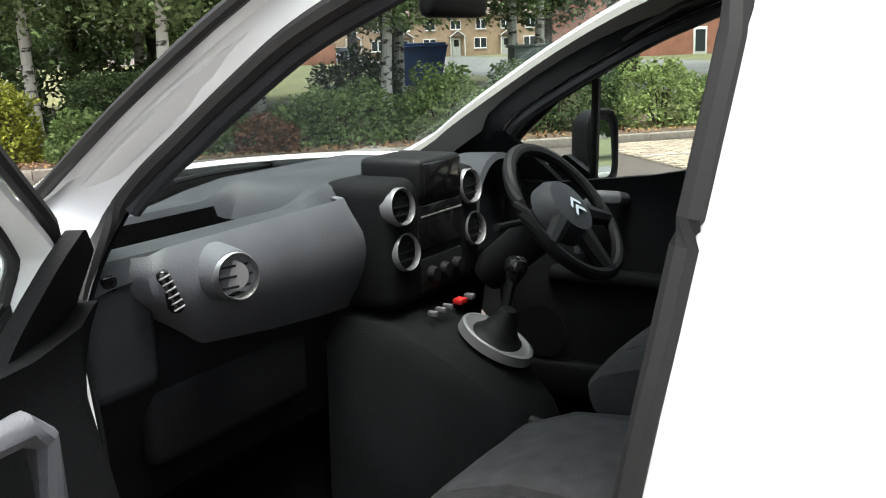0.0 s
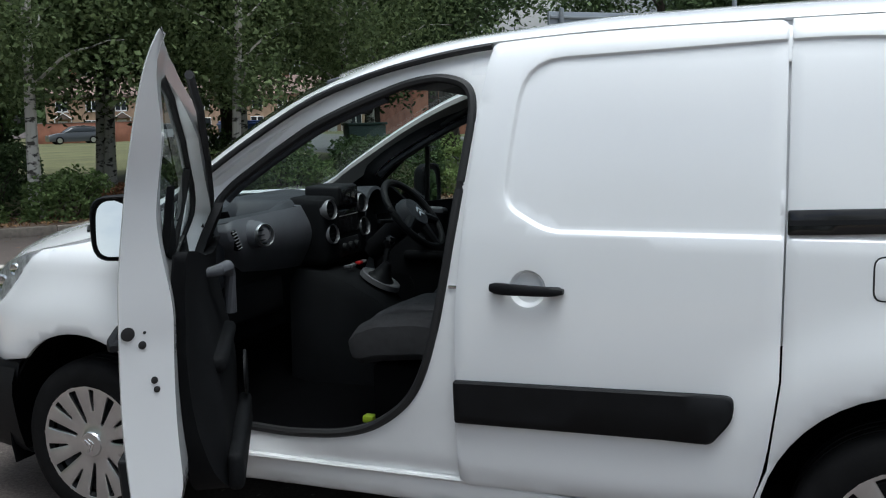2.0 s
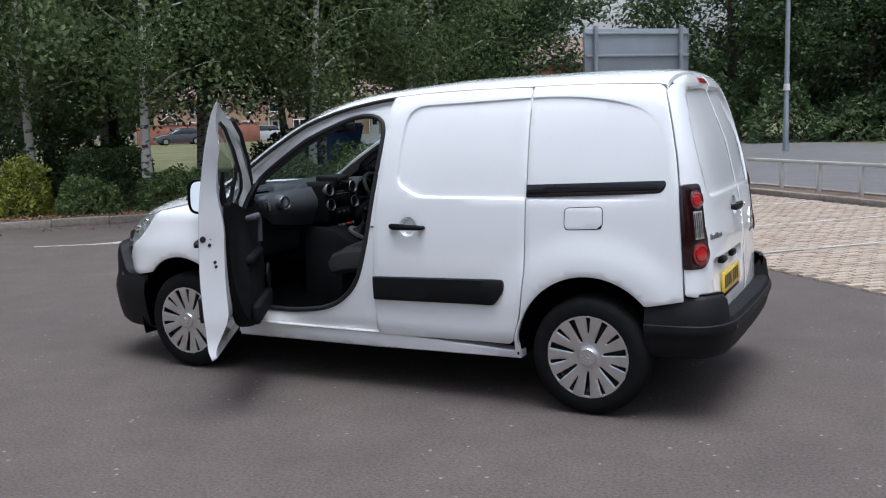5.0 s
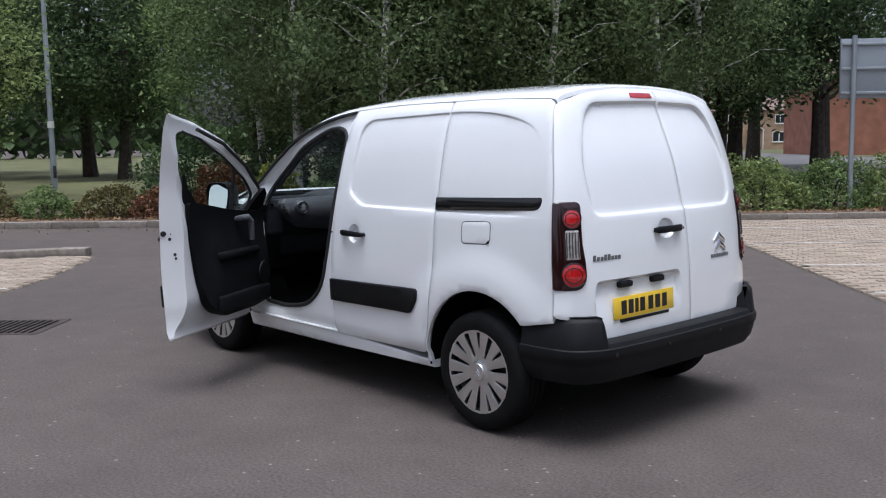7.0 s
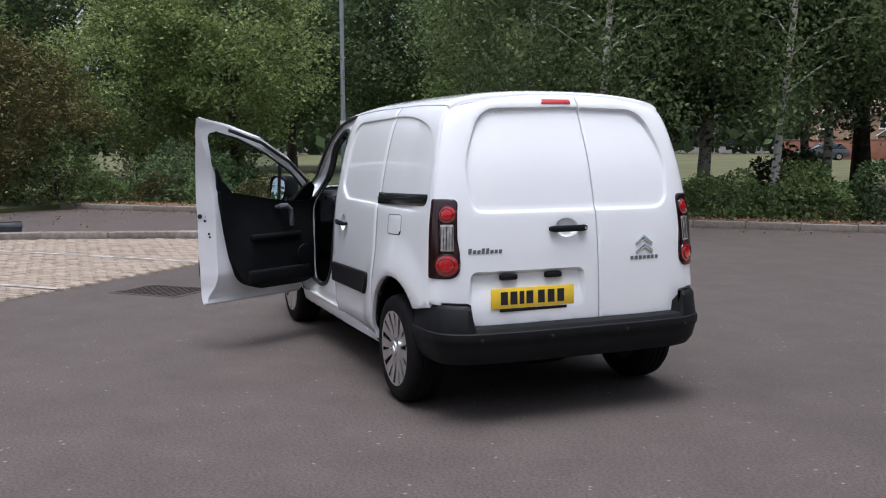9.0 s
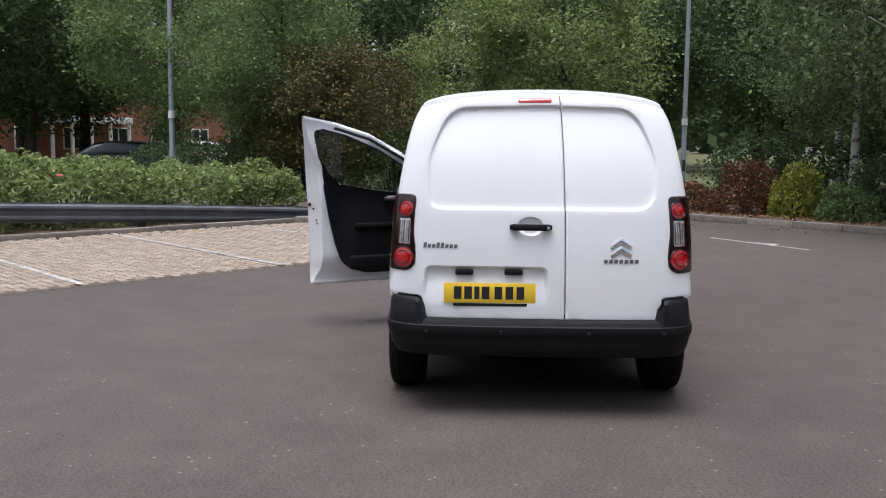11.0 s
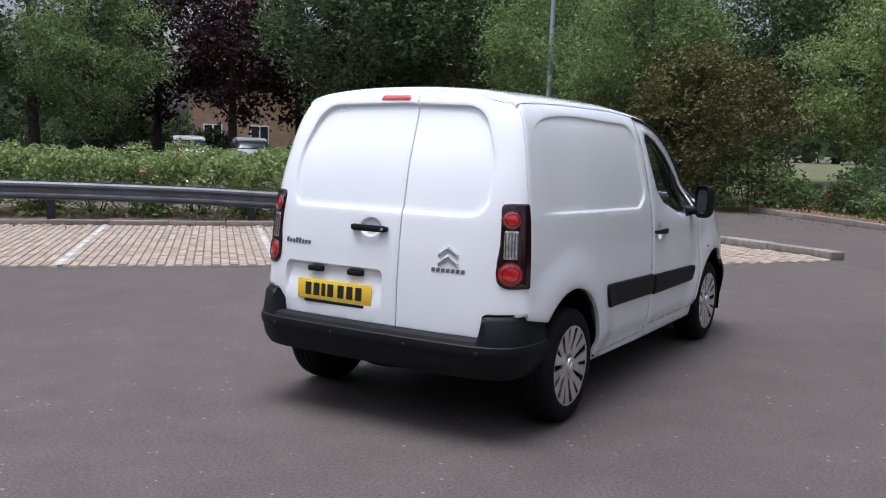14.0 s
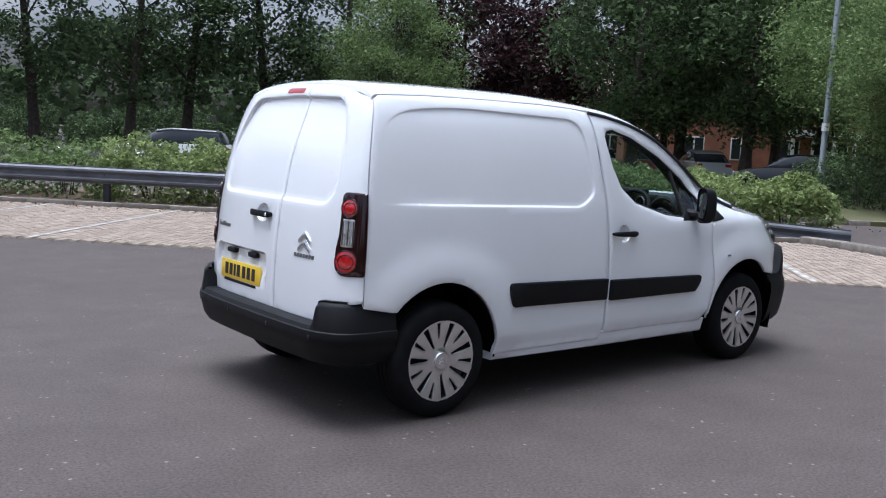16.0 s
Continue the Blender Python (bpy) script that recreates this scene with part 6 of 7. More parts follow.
# ---- crash barrier ----
barrier_top = soft_table([(-30, 0.74), (-7, 0.71), (-4, 0.66), (-1.7, 0.565), (1.0, 0.43), (3.5, 0.29), (4.2, 0.25)])
barrier = thing("crash_barrier", "weathered steel crash barrier sloping to the ground at its end", "barrier")
prof = [(0.0, 0.0), (-0.005, -0.02), (0.05, -0.055), (0.055, -0.085), (0.0, -0.125), (-0.01, -0.155), (0.0, -0.185), (0.055, -0.225), (0.05, -0.255), (-0.005, -0.29), (0.0, -0.31)]
seg = [-26, -22.8, -19.6, -16.4, -13.2, -10, -6.8, -3.6, -0.4, 2.0, 4.2]
for a, b in zip(seg, seg[1:]):
    rows = []
    for k in range(9):
        v = a + (b + 0.03 - a) * k / 8
        end = ease((v - 3.5) / 0.7)
        rows.append([uv(-8.93 + o * (1 - 0.6 * end) + 0.05 * end - 0.004 * (a % 2), v, max(0.02, barrier_top(v) + dz * (1 + 0.05 * end) + 0.0)) for o, dz in prof])
    part("rail_beam", thick_sheet(rows, 0.005), GALV, barrier)
for v in np.arange(-25, 3, 3.2):
    t = barrier_top(v)
    p = part("post", rbox(-0.05, 0.05, -0.06, 0.06, -0.02, t - 0.04, 0.008), GALVDARK, barrier)
    p.matrix_basis = Matrix.Translation(uv(-9.03, v)) @ TURN
    for dz in (-0.15,):
        bl = part("bolt", moved(lathe([(0.018, 0), (0.016, 0.012), (0.0, 0.014)], 8, "x"), Matrix.Translation(uv(-8.925, v, t + dz)) @ TURN), STEEL, barrier)

# ---- low rail by the road ----
low = thing("low_rail", "low white-painted metal rail beside the road", "railing")
RAILW = mat("faded_white_rail", (0.50, 0.50, 0.49), 0.6, noise_scale=3, var=0.15)
part("top_rail", moved(to_mesh(rbox(-0.03, 0.03, -18, 8.5, 0.58, 0.64, 0.01)), Matrix.Translation(uv(10.32, 0)) @ TURN), RAILW, low)
for v in np.arange(-17.5, 8.5, 1.0):
    ps = part("post", rbox(-0.03, 0.03, -0.03, 0.03, 0.0, 0.58, 0.006), RAILW, low)
    ps.matrix_basis = Matrix.Translation(uv(10.32, v, 0.05)) @ TURN

# ---- plants ----
def leaves_mesh(centres, size, rng, up=0.25, fold=0.25, slim=0.5, hang=0.0):
    """Small folded leaves at the given places, each a loose piece of four corners."""
    n = len(centres)
    d = rng.normal(size=(n, 3)); d[:, 2] = d[:, 2] * 0.7 - hang
    d /= np.linalg.norm(d, axis=1)[:, None]
    q = rng.normal(size=(n, 3)); q[:, 2] += up * 3
    s = np.cross(d, q); s /= np.maximum(np.linalg.norm(s, axis=1), 1e-6)[:, None]
    nn = np.cross(s, d)
    L = size * (0.6 + 0.8 * rng.random(n))[:, None]
    w = L * slim
    a = centres
    v = np.stack([a - d * L * 0.5, a + s * w * 0.5 + nn * w * fold * 0.5, a + d * L * 0.5, a - s * w * 0.5 + nn * w * fold * 0.5], 1)
    me = bpy.data.meshes.new("leaves")
    me.vertices.add(4 * n); me.vertices.foreach_set("co", v.reshape(-1).astype(np.float32))
    me.loops.add(4 * n); me.loops.foreach_set("vertex_index", np.arange(4 * n, dtype=np.int32))
    me.polygons.add(n); me.polygons.foreach_set("loop_start", np.arange(0, 4 * n, 4, dtype=np.int32))
    me.update(calc_edges=True)
    return me


def tree_meshes(seed, height, radius, base, count, size, trunk_r, hang=0.0, clumps=70, clump_r=0.75, limbs=11, taper=1.0, slim=0.5, lean=0.3, low=0.35):
    rng = np.random.default_rng(seed)
    top = np.array([rng.normal() * lean, rng.normal() * lean, height * 0.93])
    steps = 9
    spine = [np.array([top[0] * t**1.5 + 0.12 * math.sin(3 * t + seed), top[1] * t**1.5 + 0.1 * math.cos(4 * t + seed), top[2] * t]) for t in np.linspace(0, 1, steps)]
    rad = [trunk_r * (1.25 if k == 0 else 1) * (1 - 0.9 * k / (steps - 1)) + 0.012 for k in range(steps)]
    wood = [tube([Vector(p) for p in spine], rad, 9)]
    cen = []
    for i in range(limbs):
        t = 0.22 + 0.68 * (i + rng.random() * 0.5) / limbs
        z0 = max(base * 0.9, top[2] * t)
        p0 = np.array([np.interp(z0, [s[2] for s in spine], [s[0] for s in spine]), np.interp(z0, [s[2] for s in spine], [s[1] for s in spine]), z0])
        a = 2.4 * i + rng.random()
        reach = radius * (0.9 - 0.5 * abs(t - 0.45)) * (0.75 + 0.4 * rng.random())
        rise = reach * (0.55 - 0.3 * hang) * (0.6 + 0.5 * rng.random())
        p3 = p0 + np.array([math.cos(a) * reach, math.sin(a) * reach, rise])
        mid = (p0 + p3) / 2 + np.array([0, 0, 0.15 * reach])
        bend = 2 * mid - (p0 + p3) / 2
        bough = [p0 * (1 - q) ** 2 + bend * 2 * q * (1 - q) + p3 * q * q + rng.normal(size=3) * 0.03 * (0 < q < 1) for q in np.linspace(0, 0.85, 7)]
        r0 = trunk_r * 0.34 * (1 - 0.6 * t)
        wood.append(tube([Vector(p) for p in bough], [r0 * (1 - q) ** 1.2 + 0.006 for q in np.linspace(0, 1, 7)], 6))
        cen += [p3, mid * 0.4 + p3 * 0.6]
    cz, hz = (height + base) / 2, (height - base) / 2
    while len(cen) < clumps:
        d = rng.normal(size=3); d /= np.linalg.norm(d)
        r = 0.45 + 0.55 * rng.random() ** 0.5
        z = cz + d[2] * r * hz
        f = (z - base) / (height - base)
        prof = (low + (1 - low) * math.sin(math.pi * min(max(f, 0), 1) ** taper)) * (0.8 + 0.4 * rng.random())
        cen.append(np.array([d[0] * r * radius * prof + top[0] * f, d[1] * r * radius * prof + top[1] * f, z]))
    cen = np.array(cen)
    k = rng.integers(0, len(cen), count)
    off = rng.normal(size=(count, 3)) * clump_r * (0.4 + 0.6 * rng.random(count))[:, None]
    off[:, 2] *= 0.75
    if hang:
        off[:, 2] -= hang * rng.random(count) * 1.6
    pos = cen[k] + off
    pos = pos[pos[:, 2] > base * 0.8]
    return join(wood), leaves_mesh(pos, size, rng, slim=slim, hang=hang)


def plant_tree(meshes, wood_mat, leaf_mat, label, places, name="tree", group=""):
    wood, leaf = meshes
    wood.materials.clear(); leaf.materials.clear()
    wood.materials.append(wood_mat); leaf.materials.append(leaf_mat)
    first = None
    for x, y, s in places:
        if first is None:
            ob = thing(name, label, "tree", group)
            t = part("trunk", wood, wood_mat, ob); c = part("crown", leaf, leaf_mat, ob)
            ob.matrix_basis = Matrix.Translation((x, y, 0.08)) @ Matrix.Rotation(x * 1.7 + y, 4, "Z") @ Matrix.Scale(s, 4)
            first = ob
        else:
            m = Matrix.Translation((x, y, 0.08)) @ Matrix.Rotation(x * 1.7 + y, 4, "Z") @ Matrix.Scale(s, 4)
            o2 = copy_thing(first, Matrix.Identity(4))
            o2.matrix_basis = m


T_DARK = tree_meshes(11, 11.5, 4.6, 2.1, 25000, 0.21, 0.26, clumps=150, clump_r=0.8)
T_DARK2 = tree_meshes(12, 12.5, 4.2, 1.9, 18000, 0.24, 0.28, clumps=120, clump_r=0.75, limbs=14)
T_DARK3 = tree_meshes(12, 12.5, 4.4, 0.3, 21000, 0.24, 0.28, clumps=150, clump_r=0.8, limbs=14, low=0.6)
T_TALL = tree_meshes(13, 15.0, 4.4, 1.9, 9000, 0.30, 0.30, clumps=75, clump_r=0.8, limbs=16)
T_MID = tree_meshes(14, 9.5, 3.4, 1.5, 25000, 0.15, 0.16, clumps=120, clump_r=0.6, hang=0.25)
T_SLIM = tree_meshes(24, 9.8, 3.3, 1.5, 25000, 0.14, 0.105, clumps=130, clump_r=0.6, hang=0.3, lean=0.45)
T_LIGHT = tree_meshes(15, 7.0, 2.6, 0.5, 27000, 0.125, 0.13, low=0.55, clumps=150, clump_r=0.42)
T_BIRCH = tree_meshes(16, 9.5, 2.7, 2.1, 22000, 0.105, 0.085, clumps=110, clump_r=0.5, hang=0.5, limbs=15, slim=0.55, lean=0.5)
T_BIRCH2 = tree_meshes(17, 10.5, 2.9, 1.85, 22000, 0.105, 0.10, clumps=110, clump_r=0.55, hang=0.5, limbs=15, slim=0.55, lean=0.4)
T_PURPLE = tree_meshes(18, 11.0, 3.8, 1.9, 8500, 0.28, 0.24, clumps=80, clump_r=0.75)
T_BUSH = tree_meshes(19, 4.6, 2.6, 0.25, 16000, 0.12, 0.10, clumps=110, clump_r=0.45, limbs=9, low=0.6)
T_PINE = tree_meshes(20, 13.0, 4.2, 3.4, 7000, 0.24, 0.30, clumps=52, clump_r=0.7, limbs=14)

plant_tree(T_BIRCH, BIRCH, LEAF_BIRCH, "silver birch with a pale peeling trunk in the shrub bed", [(*uv(-0.62, 11.0)[:2], 1.0), (*uv(2.6, 12.2)[:2], 0.95), (*uv(-2.8, 13.6)[:2], 1.0), (*uv(5.2, 14.4)[:2], 1.05)], "birch_tree", "birches by the kerb")
plant_tree(T_BIRCH2, BIRCH, LEAF_BIRCH, "tall silver birch with drooping twigs on the lawn", [(-14.6, 9.6, 0.85), (*uv(0.6, 16.4)[:2], 1.0), (*uv(3.4, 16.0)[:2], 1.0), (*uv(-1.6, 19.0)[:2], 1.05), (*uv(6.8, 17.5)[:2], 1.05), (*uv(-4.25, 15.85)[:2], 0.95)], "birch_tree", "birches by the kerb")
# places from (36, -16) on are unseen trees, added to darken the mirror reflections
plant_tree(T_DARK, BARK, LEAF_DARK, "large dark green broadleaf tree on the lawn or in the added unseen row", [(-12.5, 18.5, 1.0), (-9.6, 21.6, 0.9), (-44.0, 4.0, 1.1), (-33.5, 13.0, 1.0), (-11.5, 26.0, 1.05), (-36.0, -6.8, 1.1), (-33.0, -2.0, 1.0), (-50.1, 10.9, 1.15), (-41.0, 5.8, 0.9), (-39, 13.5, 1.15), (36, -16, 1.0), (40, -7, 1.1), (42, 3, 1.05), (39, 12, 1.1), (34, 20, 1.0), (44, -1, 1.1), (30, -24, 1.0)], group="trees on the lawn")
plant_tree(T_DARK2, BARK, LEAF_DARK, "tall dark tree standing beyond the car park", [(-28.8, -18.6, 0.92), (-26.2, -22.6, 0.95), (-31.5, -24.0, 1.0), (-41.0, -25.0, 1.1), (-36.0, -19.5, 1.0)], group="dark trees")
plant_tree(T_DARK3, BARK, LEAF_DARK, "dark tree with a crown down to the ground across the road", [(-4.2, 42.6, 1.1), (0.5, 45.5, 1.15), (4.4, 43.5, 1.2), (7.5, 41.0, 1.1), (11.0, 38.5, 1.1), (14.5, 38, 1.1), (17.5, 36.5, 1.1), (2.2, 40.5, 0.8)], group="trees across the road")
plant_tree(T_TALL, BARK, LEAF_DARK, "tall thin-crowned tree with sky showing through", [(-6.7, -43.7, 0.95), (-10.5, -41.0, 0.9), (-13.8, -42.0, 1.0), (-17.2, -39.5, 0.95), (-20.0, -36.0, 0.9), (-2.0, -45.0, 0.95), (-24.0, -37.0, 0.9), (3.0, -46.0, 1.0)], group="tall trees")
plant_tree(T_MID, BARK, LEAF_MID, "mid-green tree with a loose crown", [(-16.5, 14.5, 1.15), (-19.0, 11.0, 1.0), (-15.8, 11.6, 0.9), (-20.5, -7.4, 0.8), (-18.2, -5.9, 0.7), (-25.0, -11.5, 0.95), (-29.5, -13.0, 1.05), (-19.7, -32.0, 0.9)], group="mid-green trees")
plant_tree(T_SLIM, BIRCH, LEAF_DARK, "slim birch with a pale trunk and a dark crown", [(-10.8, 11.8, 1.05), (-11.0, 15.2, 1.0)], "birch_tree", "birches by the kerb")
plant_tree(T_LIGHT, BARK, LEAF_LIGHT, "bright green young tree with a rounded crown", [(-22.0, 2.3, 1.12), (-22.6, -0.3, 1.0)], group="young trees")
plant_tree(T_PURPLE, BARK, LEAF_PURPLE, "dark purple-leaved tree behind the parked cars", [(-27.1, -30.5, 1.0), (-30.8, -29.4, 1.0), (-26.0, -34.5, 1.0), (-34.5, -27.5, 0.95)], group="purple trees")
plant_tree(T_BUSH, BARK, LEAF_BROWN, "large olive-brown bush at the edge of the lane", [(-17.2, -4.2, 0.9), (-18.8, -5.6, 0.82)], "bush")
plant_tree(T_PINE, BARK, LEAF_DARK, "dark pine with open layered branches", [(-9.3, 27.5, 0.85), (-14.0, 37.5, 0.95), (-16.0, 35.0, 1.0), (-11.3, 31.9, 0.9)], "pine_tree", "pines by the road")


def shrub(name, u, v, ru, rv, h, count, size, leaf_mat, label, boxy=0.0, seed=0, z0=0.12, group="", extra=None):
    """A low plant: twigs with a shell of leaves, round or clipped square."""
    rng = np.random.default_rng(seed + int(abs(u * 37 + v * 11)))
    ob = thing(name, label, "hedge" if "hedge" in name else "shrub", group, at=Matrix.Translation(uv(u, v, z0)) @ TURN)
    d = rng.normal(size=(count, 3)); d /= np.linalg.norm(d, axis=1)[:, None]
    d[:, 2] = np.abs(d[:, 2])
    p = 2 + 8 * boxy
    nrm = (np.abs(d) ** p).sum(1) ** (1 / p)
    d = d / nrm[:, None]
    r = 0.55 + 0.45 * rng.random(count) ** 0.35
    lump = np.array([noise.noise(Vector((a[0] * 2.2 + u, a[1] * 2.2 * max(1, rv / ru) + v, a[2] * 2.2))) for a in d]) * (0.4 if boxy < 0.5 else 0.10)
    pos = d * (r + lump)[:, None] * np.array([ru, rv, h])
    pos[:, 2] = np.maximum(pos[:, 2], 0.02)
    if name == "rose_hedge":
        pos = pos[(pos[:, 2] > 0.36) | (rng.random(count) < 0.3)]
    part("foliage", leaves_mesh(pos, size, rng), leaf_mat, ob)
    twigs = []
    for k in range(7):
        a = 2 * math.pi * k / 7 + rng.random()
        q = rng.random() * 0.5 + 0.3
        twigs.append(tube([(0.1 * ru * math.cos(a), 0.1 * rv * math.sin(a), 0), (0.4 * q * ru * math.cos(a), 0.4 * q * rv * math.sin(a), h * 0.45), (q * ru * math.cos(a), q * rv * math.sin(a), h * 0.8)], [0.018, 0.012, 0.005], 5))
    part("stem", join(twigs), BARK, ob)
    if extra:
        m, cnt, sz, lab = extra
        dd = rng.normal(size=(cnt, 3)); dd /= np.linalg.norm(dd, axis=1)[:, None]; dd[:, 2] = np.abs(dd[:, 2])
        tagged(part("flower", leaves_mesh(dd * np.array([ru, rv, h]) * 1.0, sz, rng, slim=0.9), m, ob), lab, "", "", "stuff")
    return ob


# shrub bed along the kerb, from the lane to the road
shrub("shrub", -2.85, 11.0, 0.55, 0.5, 0.98, 4200, 0.075, LEAF_YELLOW, "bright yellow-green shrub in the bed", group="bed shrubs")
shrub("clipped_hedge", -1.35, 11.9, 0.75, 0.55, 1.1, 5200, 0.07, LEAF_DARK, "dark clipped box-shaped hedge", 1.0)
shrub("shrub", -3.9, 10.9, 0.66, 0.58, 1.02, 3400, 0.08, LEAF_RUST, "rusty red-leaved shrub in the bed", group="bed shrubs")
shrub("shrub", -1.7, 10.7, 0.6, 0.5, 0.62, 2600, 0.08, LEAF_MID, "loose green shrub at the kerb", group="bed shrubs")
shrub("shrub", -0.2, 10.75, 0.8, 0.5, 0.72, 3400, 0.08, LEAF_MID, "loose green shrub at the kerb", group="bed shrubs")
shrub("shrub", 0.55, 10.5, 0.45, 0.35, 0.5, 1500, 0.08, LEAF_RUST, "low russet shrub at the kerb", group="bed shrubs")
shrub("shrub", 1.6, 11.0, 1.0, 0.65, 0.85, 4600, 0.08, LEAF_MID, "broad green shrub beside a birch", group="bed shrubs")
shrub("shrub", 3.2, 11.1, 0.9, 0.7, 1.0, 4600, 0.08, LEAF_MID, "broad green shrub beside a birch", group="bed shrubs")
shrub("clipped_hedge", 4.95, 11.2, 0.95, 0.6, 1.05, 7000, 0.075, LEAF_DARK, "glossy dark clipped hedge behind the kerb", 1.0)
shrub("shrub", 6.6, 11.0, 0.9, 0.65, 1.0, 4600, 0.08, LEAF_LIGHT, "green shrub with long shoots behind the kerb", group="bed shrubs")
shrub("shrub", 8.0, 11.1, 0.85, 0.65, 0.98, 4400, 0.08, LEAF_MID, "green shrub with long shoots behind the kerb", group="bed shrubs")
shrub("shrub", 9.5, 11.3, 0.9, 0.8, 1.05, 4600, 0.08, LEAF_LIGHT, "green shrub at the corner by the road", group="bed shrubs")
for k, (u, v, s, m) in enumerate(((-5.1, 10.9, 0.5, LEAF_RUST), (-6.2, 11.0, 0.55, LEAF_BROWN), (-7.4, 10.9, 0.5, LEAF_MID), (-8.8, 11.1, 0.55, LEAF_BROWN), (-10.2, 11.0, 0.5, LEAF_MID), (-11.8, 11.2, 0.6, LEAF_BROWN), (-13.2, 11.0, 0.55, LEAF_MID), (-15.0, 11.4, 0.7, LEAF_BROWN))):
    shrub("shrub", u, v, s * 1.2, s, s * 1.15, 1900, 0.08, m, "low brownish-green shrub on bare soil" if m is LEAF_BROWN else "low shrub on bare soil", group="low shrubs", seed=k)
# rose hedge behind the barrier
for k, v in enumerate(np.arange(-24.5, 3.6, 1.75)):
    h = 1.02 + 0.15 * ease((v + 9) / 4) + 0.07 * math.sin(k * 2.1) - 0.2 * (v > 1) - 0.15 * (v > 3)
    near = v > -9
    shrub("rose_hedge", -10.35, v, 1.15 - 0.25 * (v > 3), 1.15 - 0.35 * (v > 3), h, 8200 if near else 4200, 0.10, LEAF_LIGHT if near else LEAF_MID, "bushy green rose hedge with cream blooms behind the barrier", 0.2, seed=k, z0=0.05, group="rose hedge", extra=(PETAL, 34, 0.06, "cream rose blooms"))
for u, v, z in ((-9.35, -0.6, 0.92), (-9.4, -4.4, 0.85), (-9.5, -3.1, 1.0)):
    b = thing("rose_bloom", "single pink rose bloom on the hedge", "flower", "rose blooms", at=Matrix.Translation(uv(u, v, z)))
    for k in range(3):
        part("petal_ring", lathe([(0.012, -0.02), (0.055 - 0.014 * k, 0.0 + 0.006 * k), (0.05 - 0.014 * k, 0.022 + 0.006 * k), (0.03 - 0.01 * k, 0.02 + 0.006 * k)], 10, "z"), PETALPINK, b)
# dark bushes on the lawn behind the bed
for k, (u, v, r, h) in enumerate(((-3.4, 15.0, 1.5, 1.5), (-1.8, 16.8, 1.2, 1.35), (2.7, 16.4, 1.1, 1.2), (-5.6, 14.6, 1.4, 1.6))):
    shrub("shrub", u, v, r, r * 1.15, h, 3400, 0.12, LEAF_DARK, "dark evergreen bush on the lawn", seed=150 + k, group="dark bushes")
# trees' undergrowth at the lane end
for k, (x, y, r, h, m) in enumerate(((-16.6, 0.2, 1.3, 1.1, LEAF_DARK), (-17.0, -2.8, 1.3, 1.6, LEAF_MID), (-19.0, -8.2, 1.6, 1.4, LEAF_DARK), (-21.5, -10.5, 1.5, 1.3, LEAF_DARK), (-24.0, -8.0, 1.6, 1.6, LEAF_MID), (-18.6, 0.4, 1.5, 1.5, LEAF_DARK), (-19.6, 1.6, 1.2, 1.1, LEAF_DARK))):
    u, v = (x + y) * 0.70711, (y - x) * 0.70711
    shrub("shrub", u, v, r, r, h, 3600, 0.11, m, "dense undergrowth shrub below the trees", seed=40 + k, group="undergrowth")
for k in range(15):
    u, v = -46 + 1.5 * math.sin(k * 2.3), -34 + 2.2 * k
    shrub("shrub", u, v, 1.6, 1.7, 2.3 + 0.6 * math.sin(k * 1.7), 2600, 0.2, LEAF_DARK, "dark undergrowth along the far edge of the car park", seed=70 + k, group="far undergrowth")
for k in range(10):
    x, y = -7 + 3.0 * k, 39.0 - 0.35 * k + 0.8 * math.sin(k * 2.1)
    shrub("shrub", (x + y) * 0.70711, (y - x) * 0.70711, 2.0, 1.6, 2.3 + 0.5 * math.sin(k * 1.3), 2000, 0.24, LEAF_DARK, "dark undergrowth below the trees across the road", seed=110 + k, z0=0.05, group="roadside undergrowth")
# woods in the far distance close the view
rng = np.random.default_rng(8)
az = rng.random(42000) * 2 * math.pi
crest = 9.5 + 3.0 * np.sin(az * 9) + 1.8 * np.sin(az * 23 + 1) + 1.2 * np.sin(az * 51 + 2)
rad = 128 + 14 * rng.random(len(az))
pts = np.stack([rad * np.cos(az), rad * np.sin(az), 0.3 + crest * rng.random(len(az)) ** 0.8], 1)
tagged(part("far_woods", leaves_mesh(pts, 1.7, rng, slim=0.7), LEAF_DARK, None), "dark belt of woods in the far distance", "woods", "", "stuff")
# dead leaves on the bed and along the kerbs
rng = np.random.default_rng(3)
pts = np.array([uv(rng.uniform(-14, 10), 9.95 + abs(rng.normal()) * 0.9, 0.14) for _ in range(5200)])
lit = tagged(part("leaf_litter", leaves_mesh(pts, 0.07, rng, up=3), LITTER, None), "brown dead leaves scattered over the soil", "leaves", "", "stuff")
pts = np.array([uv(rng.uniform(-13, 4), 9.72 - abs(rng.normal()) * 0.5, 0.012) for _ in range(420)] + [uv(-8.55 + abs(rng.normal()) * 0.35, rng.uniform(-14, 3), 0.034) for _ in range(350)] + [uv(rng.uniform(-13, -8.5), rng.uniform(5.5, 9.4), 0.012) for _ in range(160)])
lit2 = tagged(part("fallen_leaves", leaves_mesh(pts, 0.055, rng, up=4), LITTER, None), "a few dry leaves blown along the kerb", "leaves", "", "stuff")


